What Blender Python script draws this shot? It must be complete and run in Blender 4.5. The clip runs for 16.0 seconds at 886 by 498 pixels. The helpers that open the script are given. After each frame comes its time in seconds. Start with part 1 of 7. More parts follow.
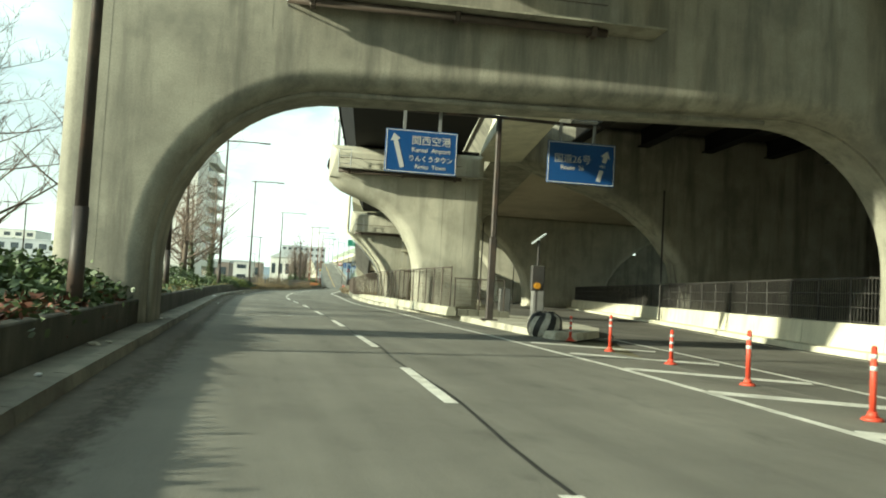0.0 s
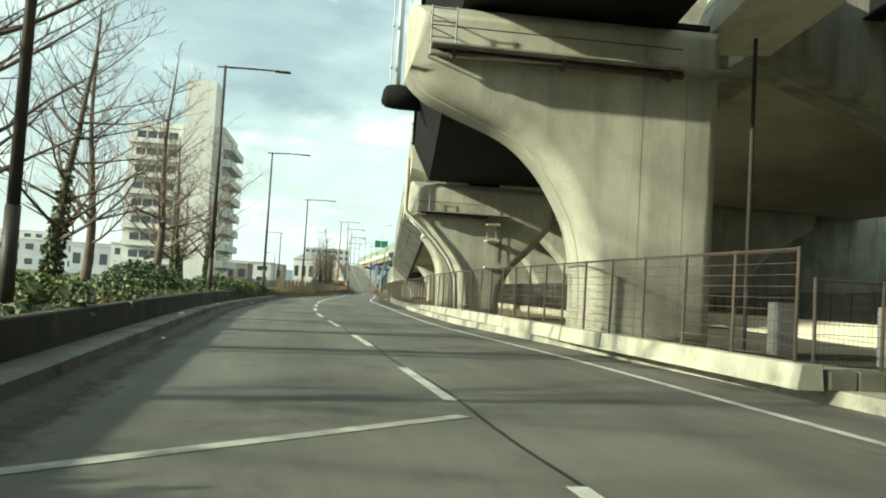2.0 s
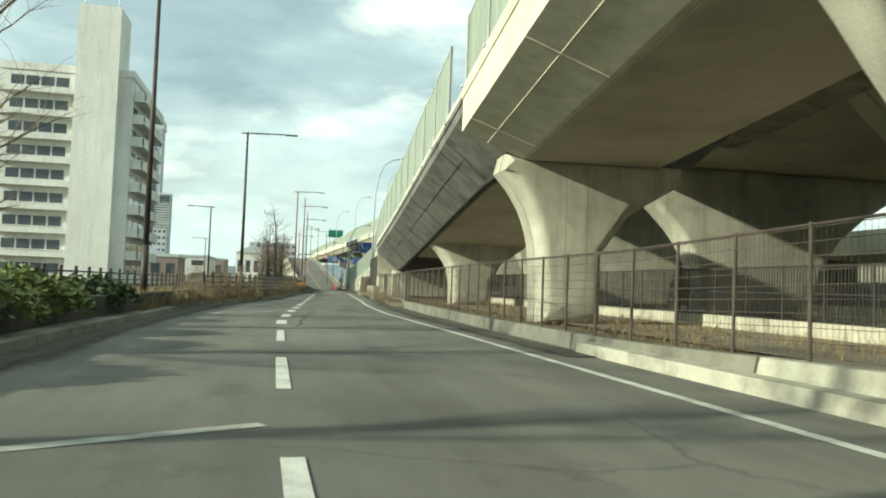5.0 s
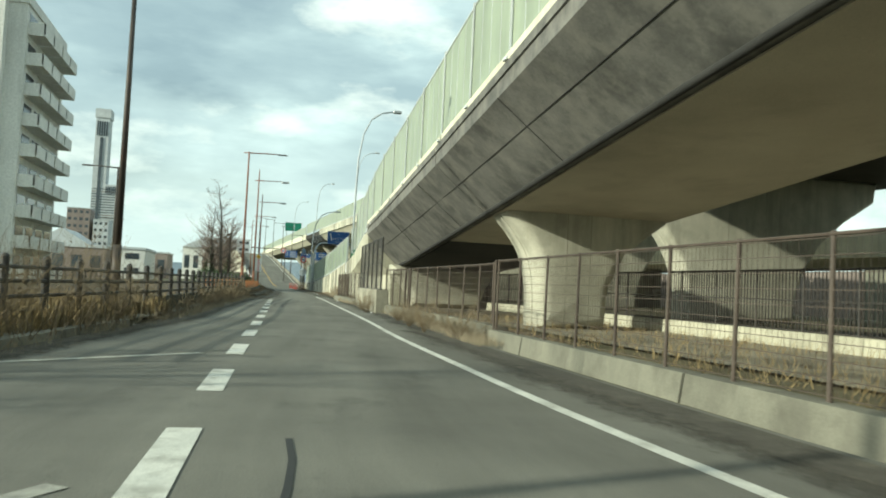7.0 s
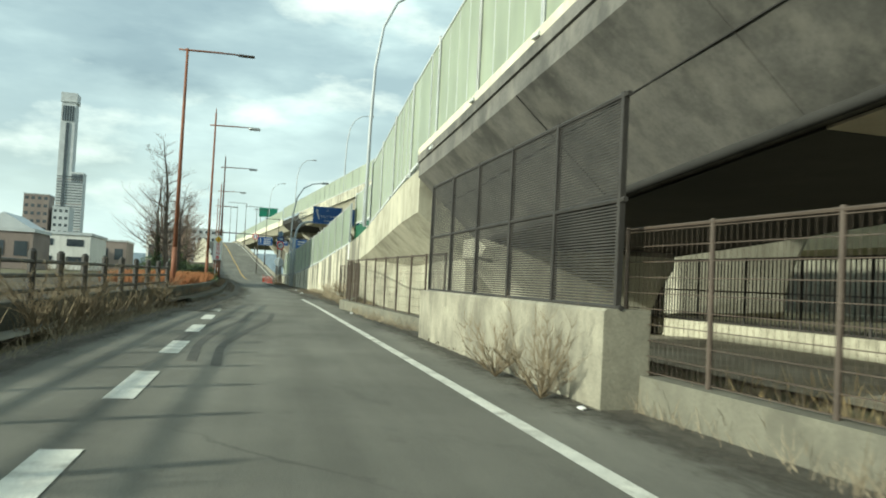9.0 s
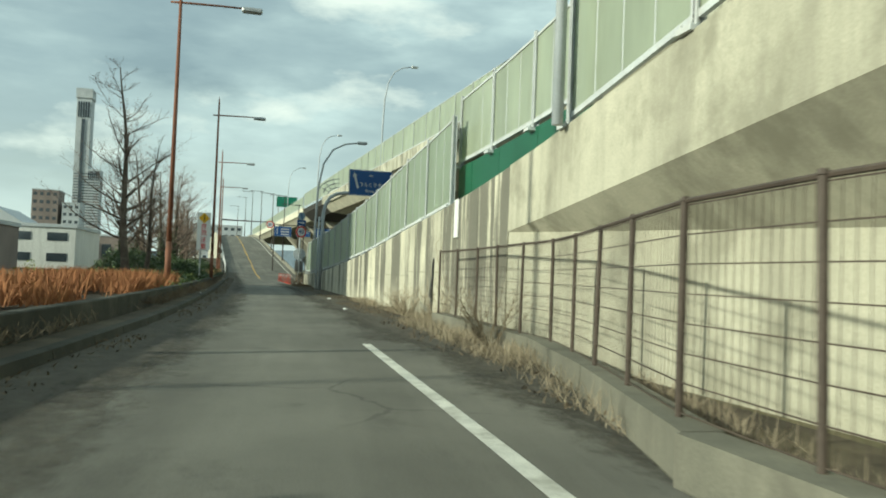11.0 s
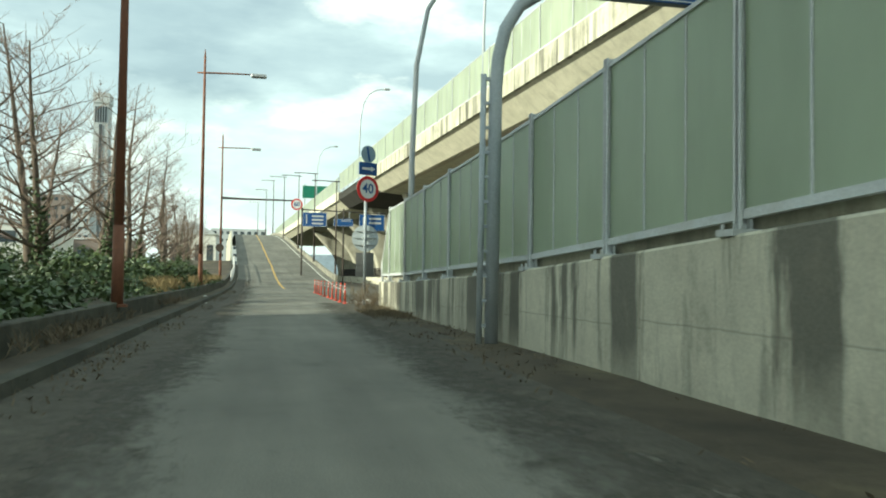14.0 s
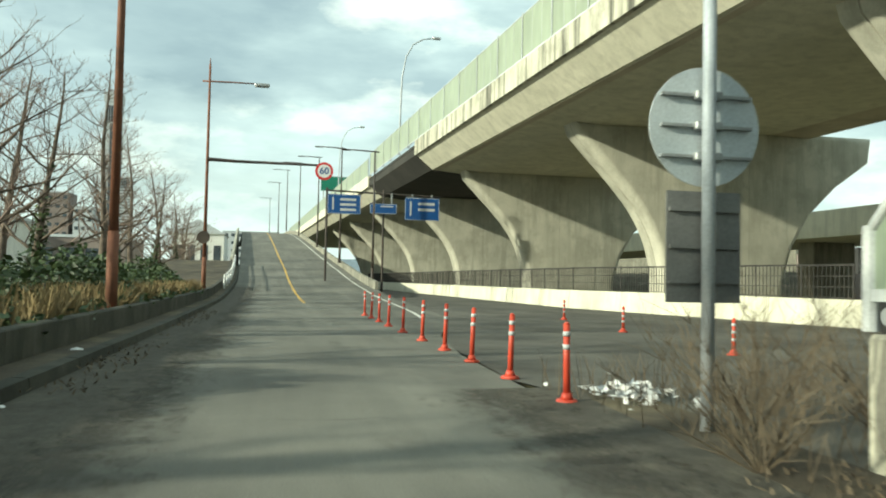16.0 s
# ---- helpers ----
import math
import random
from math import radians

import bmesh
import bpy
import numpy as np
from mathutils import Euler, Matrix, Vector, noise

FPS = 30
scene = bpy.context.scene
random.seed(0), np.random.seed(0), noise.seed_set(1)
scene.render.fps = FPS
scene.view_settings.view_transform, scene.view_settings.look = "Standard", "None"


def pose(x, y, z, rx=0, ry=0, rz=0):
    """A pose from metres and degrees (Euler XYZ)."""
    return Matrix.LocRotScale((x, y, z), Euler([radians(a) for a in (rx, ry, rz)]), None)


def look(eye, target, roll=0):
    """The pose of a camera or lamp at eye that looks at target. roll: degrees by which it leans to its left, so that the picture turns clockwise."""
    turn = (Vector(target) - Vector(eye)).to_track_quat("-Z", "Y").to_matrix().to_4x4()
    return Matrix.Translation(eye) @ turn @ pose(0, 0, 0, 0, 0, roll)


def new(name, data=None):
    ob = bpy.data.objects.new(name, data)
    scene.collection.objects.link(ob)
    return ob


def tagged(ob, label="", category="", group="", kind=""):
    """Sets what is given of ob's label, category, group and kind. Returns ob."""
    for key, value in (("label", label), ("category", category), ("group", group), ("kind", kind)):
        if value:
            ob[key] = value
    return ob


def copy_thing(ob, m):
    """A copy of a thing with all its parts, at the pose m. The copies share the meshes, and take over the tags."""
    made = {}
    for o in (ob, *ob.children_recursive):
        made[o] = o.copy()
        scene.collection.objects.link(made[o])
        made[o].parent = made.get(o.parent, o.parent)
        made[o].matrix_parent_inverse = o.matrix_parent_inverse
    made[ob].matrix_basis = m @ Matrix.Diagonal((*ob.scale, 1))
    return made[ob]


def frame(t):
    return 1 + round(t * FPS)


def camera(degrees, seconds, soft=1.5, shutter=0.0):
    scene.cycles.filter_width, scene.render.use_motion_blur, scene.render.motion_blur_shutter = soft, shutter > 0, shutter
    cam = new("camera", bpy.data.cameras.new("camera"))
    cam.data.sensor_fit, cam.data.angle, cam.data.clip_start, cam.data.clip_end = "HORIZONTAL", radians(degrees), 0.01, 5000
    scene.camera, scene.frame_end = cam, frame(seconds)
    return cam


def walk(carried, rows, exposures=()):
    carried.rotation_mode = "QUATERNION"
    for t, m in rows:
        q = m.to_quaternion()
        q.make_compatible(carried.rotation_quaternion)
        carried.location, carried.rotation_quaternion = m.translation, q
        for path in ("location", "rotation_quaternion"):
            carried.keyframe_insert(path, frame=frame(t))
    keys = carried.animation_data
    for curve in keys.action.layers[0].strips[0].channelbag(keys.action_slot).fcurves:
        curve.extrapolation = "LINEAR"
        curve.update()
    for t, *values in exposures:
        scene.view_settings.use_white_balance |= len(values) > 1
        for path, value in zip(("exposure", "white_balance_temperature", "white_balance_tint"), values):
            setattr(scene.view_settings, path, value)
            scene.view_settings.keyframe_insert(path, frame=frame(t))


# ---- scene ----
cam = camera(58.0, 16.0, 1.9, 0.1)

PATH = [
    (0.0, pose(0.027, 0.002, 1.138, 92.9, -3.27, -9.012)),
    (0.5, pose(-0.158, 4.877, 1.145, 92.942, -3.33, -8.676)),
    (1.0, pose(-0.354, 9.797, 1.129, 92.914, -3.498, -8.205)),
    (1.5, pose(-0.617, 14.822, 1.159, 92.94, -3.333, -7.791)),
    (2.0, pose(-0.943, 20.009, 1.158, 93.043, -3.394, -7.415)),
    (2.5, pose(-1.257, 25.344, 1.15, 93.02, -3.5, -7.204)),
    (3.0, pose(-1.518, 30.819, 1.171, 92.874, -3.121, -7.247)),
    (3.5, pose(-1.78, 36.398, 1.173, 92.833, -3.101, -7.916)),
    (4.0, pose(-2.022, 42.02, 1.162, 92.729, -2.79, -8.95)),
    (4.5, pose(-2.032, 47.686, 1.095, 92.627, -2.357, -10.088)),
    (5.0, pose(-2.085, 53.467, 1.073, 92.732, -2.151, -11.165)),
    (5.5, pose(-2.107, 59.354, 1.085, 92.915, -2.15, -12.129)),
    (6.0, pose(-2.015, 65.332, 1.119, 93.032, -2.331, -12.919)),
    (6.5, pose(-1.737, 71.39, 1.163, 92.955, -2.672, -13.482)),
    (7.0, pose(-1.44, 77.671, 1.14, 92.828, -2.783, -14.377)),
    (7.5, pose(-1.046, 83.971, 1.146, 92.767, -2.985, -15.128)),
    (8.0, pose(-0.581, 90.291, 1.165, 92.678, -3.05, -15.696)),
    (8.5, pose(-0.084, 96.609, 1.135, 92.466, -3.079, -15.992)),
    (9.0, pose(0.401, 102.862, 1.158, 92.361, -2.887, -16.07)),
    (9.5, pose(0.88, 109.109, 1.146, 92.364, -2.965, -16.061)),
    (10.0, pose(1.441, 115.299, 1.144, 92.085, -2.832, -15.721)),
    (10.5, pose(1.929, 121.52, 1.166, 91.946, -2.571, -15.212)),
    (11.0, pose(2.346, 127.749, 1.191, 91.91, -2.204, -14.628)),
    (11.5, pose(2.694, 133.964, 1.192, 91.935, -1.756, -14.076)),
    (12.0, pose(2.976, 140.143, 1.151, 91.983, -1.249, -13.651)),
    (12.5, pose(3.187, 146.236, 1.157, 92.007, -0.88, -13.383)),
    (13.0, pose(3.364, 152.234, 1.112, 91.976, -0.835, -13.216)),
    (13.5, pose(3.476, 158.186, 1.142, 91.971, -0.72, -13.082)),
    (14.0, pose(3.654, 164.074, 1.14, 91.914, -0.726, -12.848)),
    (14.5, pose(3.779, 169.947, 1.145, 92.031, -0.901, -12.586)),
    (15.0, pose(3.862, 175.821, 1.155, 92.167, -0.905, -12.373)),
    (15.5, pose(3.923, 181.669, 1.147, 92.225, -1.074, -12.149)),
    (16.0, pose(3.97, 187.448, 1.186, 92.269, -1.161, -11.962)),
]
walk(cam, PATH, [(0.0, 0.88, 6850, -9), (1.5, 0.72, 6750, -8), (2.5, 0.44, 6700, -8), (3.5, 0.46, 6700, -8), (6.5, 0.3, 6450, -6), (9.5, 0.3, 6400, -6), (11.8, -0.24, 6450, -8), (13.0, -0.34, 6500, -8), (13.5, -0.04, 6550, -7), (14.0, 0.6, 6600, -6), (14.5, 0.6, 6600, -5), (15.0, 0.68, 6600, -6), (16.0, 0.42, 6600, -7)])

# ---- light ----
SUN_TO = Vector((-0.92, -0.25, 0.328)).normalized()
sun = new("sun", bpy.data.lights.new("sun", "SUN"))
sun.data.energy, sun.data.angle, sun.data.color = 5.0, radians(1.5), (1.0, 0.93, 0.80)
sun.matrix_world = look((0, 0, 60), Vector((0, 0, 60)) - SUN_TO)


def node(nt, kind, **props):
    n = nt.nodes.new(kind)
    for k, v in props.items():
        if k in n.inputs:
            n.inputs[k].default_value = v
    return n


def ramp(nt, src, stops):
    r = nt.nodes.new("ShaderNodeValToRGB")
    while len(r.color_ramp.elements) < len(stops):
        r.color_ramp.elements.new(0.5)
    for e, (pos, col) in zip(r.color_ramp.elements, stops):
        e.position = pos
        e.color = col if len(col) == 4 else (*col, 1)
    nt.links.new(src, r.inputs[0])
    return r.outputs[0]


def grey(v):
    return (v, v, v)


def mixc(nt, fac, a, b, mode="MIX"):
    m = nt.nodes.new("ShaderNodeMix")
    m.data_type, m.blend_type = "RGBA", mode
    for sock, val in ((m.inputs[0], fac), (m.inputs[6], a), (m.inputs[7], b)):
        if hasattr(val, "is_linked"):
            nt.links.new(val, sock)
        elif isinstance(val, (int, float)):
            sock.default_value = val
        else:
            sock.default_value = (*val, 1)
    return m.outputs[2]


world = bpy.data.worlds.new("sky")
scene.world = world
world.use_nodes = True
wn = world.node_tree
wn.nodes.clear()
sky = wn.nodes.new("ShaderNodeTexSky")
sky.sky_type, sky.sun_disc = "NISHITA", False
sky.sun_elevation = math.asin(SUN_TO.z)
sky.sun_rotation = math.atan2(SUN_TO.x, SUN_TO.y)
sky.air_density, sky.dust_density = 1.2, 2.0
tc = wn.nodes.new("ShaderNodeTexCoord")


def sky_noise(scale, stretch, detail, seed, rough=0.55):
    mp = wn.nodes.new("ShaderNodeMapping")
    mp.inputs["Scale"].default_value = (scale, scale, scale * stretch)
    mp.inputs["Location"].default_value = (seed, seed * 0.7, seed * 0.3)
    wn.links.new(tc.outputs["Generated"], mp.inputs[0])
    nz = node(wn, "ShaderNodeTexNoise", Scale=1.0, Detail=detail, Roughness=rough)
    wn.links.new(mp.outputs[0], nz.inputs["Vector"])
    return nz.outputs[0]


veil = ramp(wn, sky_noise(2.6, 3.2, 7, 3.1), [(0.40, grey(0)), (0.62, grey(1))])
shade = ramp(wn, sky_noise(3.4, 3.6, 6, 7.7), [(0.40, grey(0)), (0.66, grey(1))])
puff = ramp(wn, sky_noise(5.0, 2.6, 8, 1.3), [(0.52, grey(0)), (0.68, grey(1))])
base = mixc(wn, 0.45, sky.outputs[0], (4.9, 6.1, 7.0))
c1 = mixc(wn, veil, base, (8.2, 9.6, 9.9))
c2 = mixc(wn, shade, c1, (4.3, 5.4, 6.1))
c3 = mixc(wn, puff, c2, (10.5, 11.0, 10.6))
# brighter towards the low horizon and round the sun
sep = wn.nodes.new("ShaderNodeSeparateXYZ")
wn.links.new(tc.outputs["Generated"], sep.inputs[0])
low = ramp(wn, sep.outputs[2], [(0.0, grey(1)), (0.22, grey(0))])
c4 = mixc(wn, low, c3, mixc(wn, 0.65, c3, (8.8, 9.9, 9.6)))
bg = node(wn, "ShaderNodeBackground", Strength=0.092)
wn.links.new(c4, bg.inputs[0])
wo = wn.nodes.new("ShaderNodeOutputWorld")
wn.links.new(bg.outputs[0], wo.inputs[0])

# ---- materials ----
MATS = {}


def material(name, dark, light, scale=1.0, rough=0.85, metal=0.0, bump=0.15, fine=40.0, stain=None, streak=None,
             streak_amount=0.5, stain_scale=0.5, spec=0.4, vary=0.0, flow=0.18):
    """A worn surface: large blotches, fine grain, stains and rain streaks that run down."""
    if name in MATS:
        return MATS[name]
    m = bpy.data.materials.new(name)
    m.use_nodes = True
    nt = m.node_tree
    b = nt.nodes["Principled BSDF"]
    co = nt.nodes.new("ShaderNodeTexCoord")
    geo = nt.nodes.new("ShaderNodeNewGeometry")
    pos = geo.outputs["Position"]
    big = node(nt, "ShaderNodeTexNoise", Scale=scale, Detail=6.0, Roughness=0.6)
    nt.links.new(pos, big.inputs["Vector"])
    col = ramp(nt, big.outputs[0], [(0.32, dark), (0.68, light)])
    fn = node(nt, "ShaderNodeTexNoise", Scale=fine, Detail=3.0, Roughness=0.7)
    nt.links.new(pos, fn.inputs["Vector"])
    grain = ramp(nt, fn.outputs[0], [(0.3, grey(0.82)), (0.7, grey(1.12))])
    col = mixc(nt, 1.0, col, grain, "MULTIPLY")
    if stain:
        st = node(nt, "ShaderNodeTexNoise", Scale=stain_scale, Detail=7.0, Roughness=0.65)
        nt.links.new(pos, st.inputs["Vector"])
        col = mixc(nt, ramp(nt, st.outputs[0], [(0.50, grey(0)), (0.66, grey(0.8))]), col, stain)
    if streak:
        mp = nt.nodes.new("ShaderNodeMapping")
        mp.inputs["Scale"].default_value = (1.6, 1.6, flow)
        nt.links.new(pos, mp.inputs[0])
        sn = node(nt, "ShaderNodeTexNoise", Scale=1.0, Detail=5.0, Roughness=0.65)
        nt.links.new(mp.outputs[0], sn.inputs["Vector"])
        col = mixc(nt, ramp(nt, sn.outputs[0], [(0.46, grey(0)), (0.66, grey(streak_amount))]), col, streak)
    if vary:
        oi = nt.nodes.new("ShaderNodeObjectInfo")
        vr = ramp(nt, oi.outputs["Random"], [(0, grey(1 - vary)), (1, grey(1 + vary))])
        col = mixc(nt, 1.0, col, vr, "MULTIPLY")
    nt.links.new(col, b.inputs["Base Color"])
    b.inputs["Roughness"].default_value = rough
    b.inputs["Metallic"].default_value = metal
    b.inputs["Specular IOR Level"].default_value = spec
    if bump:
        bp = node(nt, "ShaderNodeBump", Strength=bump, Distance=0.02)
        nt.links.new(fn.outputs[0], bp.inputs["Height"])
        nt.links.new(bp.outputs[0], b.inputs["Normal"])
    MATS[name] = m
    return m




def road_material(name, dark, light):
    """Worn asphalt: wheel paths along the lanes (laid out by the sheet's own coordinates), patches, cracks and grit."""
    m = bpy.data.materials.new(name)
    m.use_nodes = True
    nt = m.node_tree
    b = nt.nodes["Principled BSDF"]
    uv = nt.nodes.new("ShaderNodeUVMap").outputs[0]
    pos = nt.nodes.new("ShaderNodeNewGeometry").outputs["Position"]

    def tex(vec, scale, stretch, detail, rough=0.6):
        mp = nt.nodes.new("ShaderNodeMapping")
        mp.inputs["Scale"].default_value = (scale, scale * stretch, scale)
        nt.links.new(vec, mp.inputs[0])
        t = node(nt, "ShaderNodeTexNoise", Scale=1.0, Detail=detail, Roughness=rough)
        nt.links.new(mp.outputs[0], t.inputs["Vector"])
        return t.outputs[0]
    col = ramp(nt, tex(pos, 0.3, 1.0, 6), [(0.32, dark), (0.68, light)])
    col = mixc(nt, 1.0, col, ramp(nt, tex(uv, 1.5, 0.02, 3), [(0.32, grey(0.91)), (0.68, grey(1.09))]), "MULTIPLY")
    col = mixc(nt, 1.0, col, ramp(nt, tex(uv, 0.9, 0.12, 5), [(0.36, grey(0.86)), (0.62, grey(1.10))]), "MULTIPLY")
    col = mixc(nt, ramp(nt, tex(pos, 0.9, 0.55, 8, 0.7), [(0.56, grey(0)), (0.70, grey(0.55))]), col, tuple(c * 0.5 for c in dark))
    grit = tex(pos, 70, 1.0, 3, 0.75)
    col = mixc(nt, 1.0, col, ramp(nt, grit, [(0.3, grey(0.72)), (0.7, grey(1.28))]), "MULTIPLY")
    speck = tex(pos, 11, 1.0, 4, 0.8)
    col = mixc(nt, ramp(nt, speck, [(0.66, grey(0)), (0.74, grey(0.6))]), col, (0.24, 0.225, 0.185))
    # thin cracks, only here and there
    vo = nt.nodes.new("ShaderNodeTexVoronoi")
    vo.feature = "DISTANCE_TO_EDGE"
    vo.inputs["Scale"].default_value = 0.33
    wob = mixc(nt, 0.35, pos, node_noise_colour(nt, pos, 1.6))
    nt.links.new(wob, vo.inputs["Vector"])
    line = ramp(nt, vo.outputs["Distance"], [(0.0, grey(1)), (0.008, grey(0))])
    line = mixc(nt, 1.0, line, ramp(nt, tex(pos, 0.16, 1.0, 2), [(0.56, grey(0)), (0.66, grey(0.5))]), "MULTIPLY")
    col = mixc(nt, line, col, (0.03, 0.029, 0.026))
    nt.links.new(col, b.inputs["Base Color"])
    b.inputs["Roughness"].default_value = 0.9
    b.inputs["Specular IOR Level"].default_value = 0.35
    bp = node(nt, "ShaderNodeBump", Strength=0.45, Distance=0.02)
    nt.links.new(grit, bp.inputs["Height"])
    nt.links.new(bp.outputs[0], b.inputs["Normal"])
    return m


def node_noise_colour(nt, vec, scale):
    t = node(nt, "ShaderNodeTexNoise", Scale=scale, Detail=4.0, Roughness=0.6)
    nt.links.new(vec, t.inputs["Vector"])
    return t.outputs["Color"]


def wall_material(name):
    """Pale cast concrete with broad dark run-off stains from its top edge and a rough casting joint."""
    m = bpy.data.materials.new(name)
    m.use_nodes = True
    nt = m.node_tree
    b = nt.nodes["Principled BSDF"]
    pos = nt.nodes.new("ShaderNodeNewGeometry").outputs["Position"]
    pos = mixc(nt, 1.0, pos, mixc(nt, 1.0, node_noise_colour(nt, pos, 1.1), (0.16, 0.16, 0.16), "MULTIPLY"), "ADD")
    gen = nt.nodes.new("ShaderNodeSeparateXYZ")
    nt.links.new(nt.nodes.new("ShaderNodeTexCoord").outputs["Generated"], gen.inputs[0])

    def tex(scale, down, detail, rough=0.6):
        mp = nt.nodes.new("ShaderNodeMapping")
        mp.inputs["Scale"].default_value = (scale, scale, scale * down)
        nt.links.new(pos, mp.inputs[0])
        t = node(nt, "ShaderNodeTexNoise", Scale=1.0, Detail=detail, Roughness=rough)
        nt.links.new(mp.outputs[0], t.inputs["Vector"])
        return t.outputs[0]
    col = ramp(nt, tex(0.7, 1.0, 6), [(0.34, (0.41, 0.395, 0.315)), (0.64, (0.61, 0.585, 0.46))])
    oi = nt.nodes.new("ShaderNodeObjectInfo")
    col = mixc(nt, 1.0, col, ramp(nt, oi.outputs["Random"], [(0, grey(0.82)), (1, grey(1.08))]), "MULTIPLY")
    # thin weeping lines, then broad stains whose lower ends are ragged
    col = mixc(nt, ramp(nt, tex(2.6, 0.16, 7, 0.75), [(0.56, grey(0)), (0.72, grey(0.55))]), col, (0.22, 0.21, 0.165))
    reach = mixc(nt, 0.35, gen.outputs[2], tex(1.8, 0.5, 5))
    broad = ramp(nt, tex(1.0, 0.07, 8, 0.66), [(0.47, grey(0)), (0.53, grey(1))])
    broad = mixc(nt, 1.0, broad, ramp(nt, reach, [(0.12, grey(0.15)), (0.42, grey(0.9))]), "MULTIPLY")
    col = mixc(nt, broad, col, (0.125, 0.122, 0.10))
    mottled = ramp(nt, tex(2.4, 0.6, 8, 0.72), [(0.55, grey(0)), (0.72, grey(0.6))])
    col = mixc(nt, mottled, col, (0.25, 0.235, 0.18))
    joint = ramp(nt, mixc(nt, 0.03, gen.outputs[2], tex(2.0, 1.0, 4)), [(0.445, grey(0)), (0.452, grey(0.55)), (0.462, grey(0))])
    col = mixc(nt, joint, col, (0.16, 0.15, 0.12))
    fine = tex(30, 1.0, 3, 0.7)
    col = mixc(nt, 1.0, col, ramp(nt, fine, [(0.3, grey(0.85)), (0.7, grey(1.1))]), "MULTIPLY")
    nt.links.new(col, b.inputs["Base Color"])
    b.inputs["Roughness"].default_value = 0.9
    b.inputs["Specular IOR Level"].default_value = 0.35
    bp = node(nt, "ShaderNodeBump", Strength=0.2, Distance=0.02)
    nt.links.new(fine, bp.inputs["Height"])
    nt.links.new(bp.outputs[0], b.inputs["Normal"])
    return m


ASPHALT = road_material("asphalt", (0.122, 0.119, 0.101), (0.188, 0.182, 0.154))
ASPHALT_OLD = material("asphalt_old", (0.085, 0.081, 0.070), (0.145, 0.139, 0.116), 0.5, 0.92, bump=0.4, fine=70, stain=(0.05, 0.045, 0.036), stain_scale=0.35)
TAR = material("tar", (0.02, 0.02, 0.019), (0.035, 0.034, 0.03), 1.2, 0.7, bump=0.1)
PAINT = material("road_paint", (0.52, 0.52, 0.47), (0.74, 0.73, 0.66), 2.5, 0.75, bump=0.2, fine=60, stain=(0.30, 0.29, 0.25), stain_scale=2.0)
PAINT_WORN = material("road_paint_worn", (0.30, 0.29, 0.25), (0.55, 0.54, 0.47), 3.0, 0.8, bump=0.2, fine=60, stain=(0.14, 0.135, 0.12), stain_scale=1.6)
PAINT_YELLOW = material("road_paint_yellow", (0.55, 0.33, 0.06), (0.72, 0.46, 0.12), 2.5, 0.75, bump=0.2, fine=60, stain=(0.25, 0.2, 0.1), stain_scale=1.5)
CONC = material("concrete", (0.40, 0.385, 0.31), (0.56, 0.54, 0.44), 0.45, 0.88, bump=0.12, fine=30, streak=(0.25, 0.24, 0.19), streak_amount=0.5, stain=(0.34, 0.325, 0.26), stain_scale=0.7)
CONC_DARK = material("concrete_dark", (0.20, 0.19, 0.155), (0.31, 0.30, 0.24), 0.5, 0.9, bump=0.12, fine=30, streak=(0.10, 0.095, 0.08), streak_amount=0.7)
CONC_WALL = wall_material("concrete_wall")
CONC_PARAPET = material("concrete_parapet", (0.42, 0.41, 0.32), (0.58, 0.56, 0.45), 0.5, 0.88, bump=0.15, fine=30, streak=(0.085, 0.083, 0.068), streak_amount=0.95, stain=(0.26, 0.25, 0.20), stain_scale=0.6, flow=0.10, vary=0.14)
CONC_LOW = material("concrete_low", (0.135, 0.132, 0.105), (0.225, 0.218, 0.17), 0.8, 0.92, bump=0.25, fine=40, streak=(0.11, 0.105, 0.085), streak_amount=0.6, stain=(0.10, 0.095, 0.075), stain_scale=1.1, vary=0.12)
PALE_SCRUB = material("pale_scrub", (0.24, 0.20, 0.14), (0.40, 0.34, 0.24), 1.0, 0.95, bump=0.0, fine=6)
PALE_FRAME = material("pale_frame", (0.48, 0.51, 0.52), (0.60, 0.63, 0.63), 1.0, 0.5, 0.0, bump=0.03, streak=(0.36, 0.33, 0.27), streak_amount=0.3)
# Near-black puts shade under the decks into colour; the steel span is dark itself.
STEEL_AND_SHADE = material("steel_and_shade", (0.026, 0.025, 0.021), (0.048, 0.045, 0.038), 0.4, 0.85, bump=0.05, streak=(0.03, 0.028, 0.025), streak_amount=0.6)
GIRDER_SEAM = material("girder_seam", (0.022, 0.022, 0.021), (0.04, 0.039, 0.036), 0.8, 0.8, bump=0.05)
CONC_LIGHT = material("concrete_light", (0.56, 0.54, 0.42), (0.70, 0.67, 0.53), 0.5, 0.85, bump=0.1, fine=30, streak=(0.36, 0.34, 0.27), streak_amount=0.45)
CONC_BAR = material("concrete_barrier", (0.40, 0.385, 0.30), (0.54, 0.52, 0.41), 0.7, 0.88, bump=0.15, fine=40, streak=(0.24, 0.23, 0.18), streak_amount=0.5, stain=(0.26, 0.25, 0.19), stain_scale=1.0, vary=0.08)
CONC_KERB = material("concrete_kerb", (0.34, 0.325, 0.26), (0.52, 0.50, 0.40), 0.9, 0.9, bump=0.2, fine=40, stain=(0.17, 0.16, 0.125), stain_scale=1.1, vary=0.12)
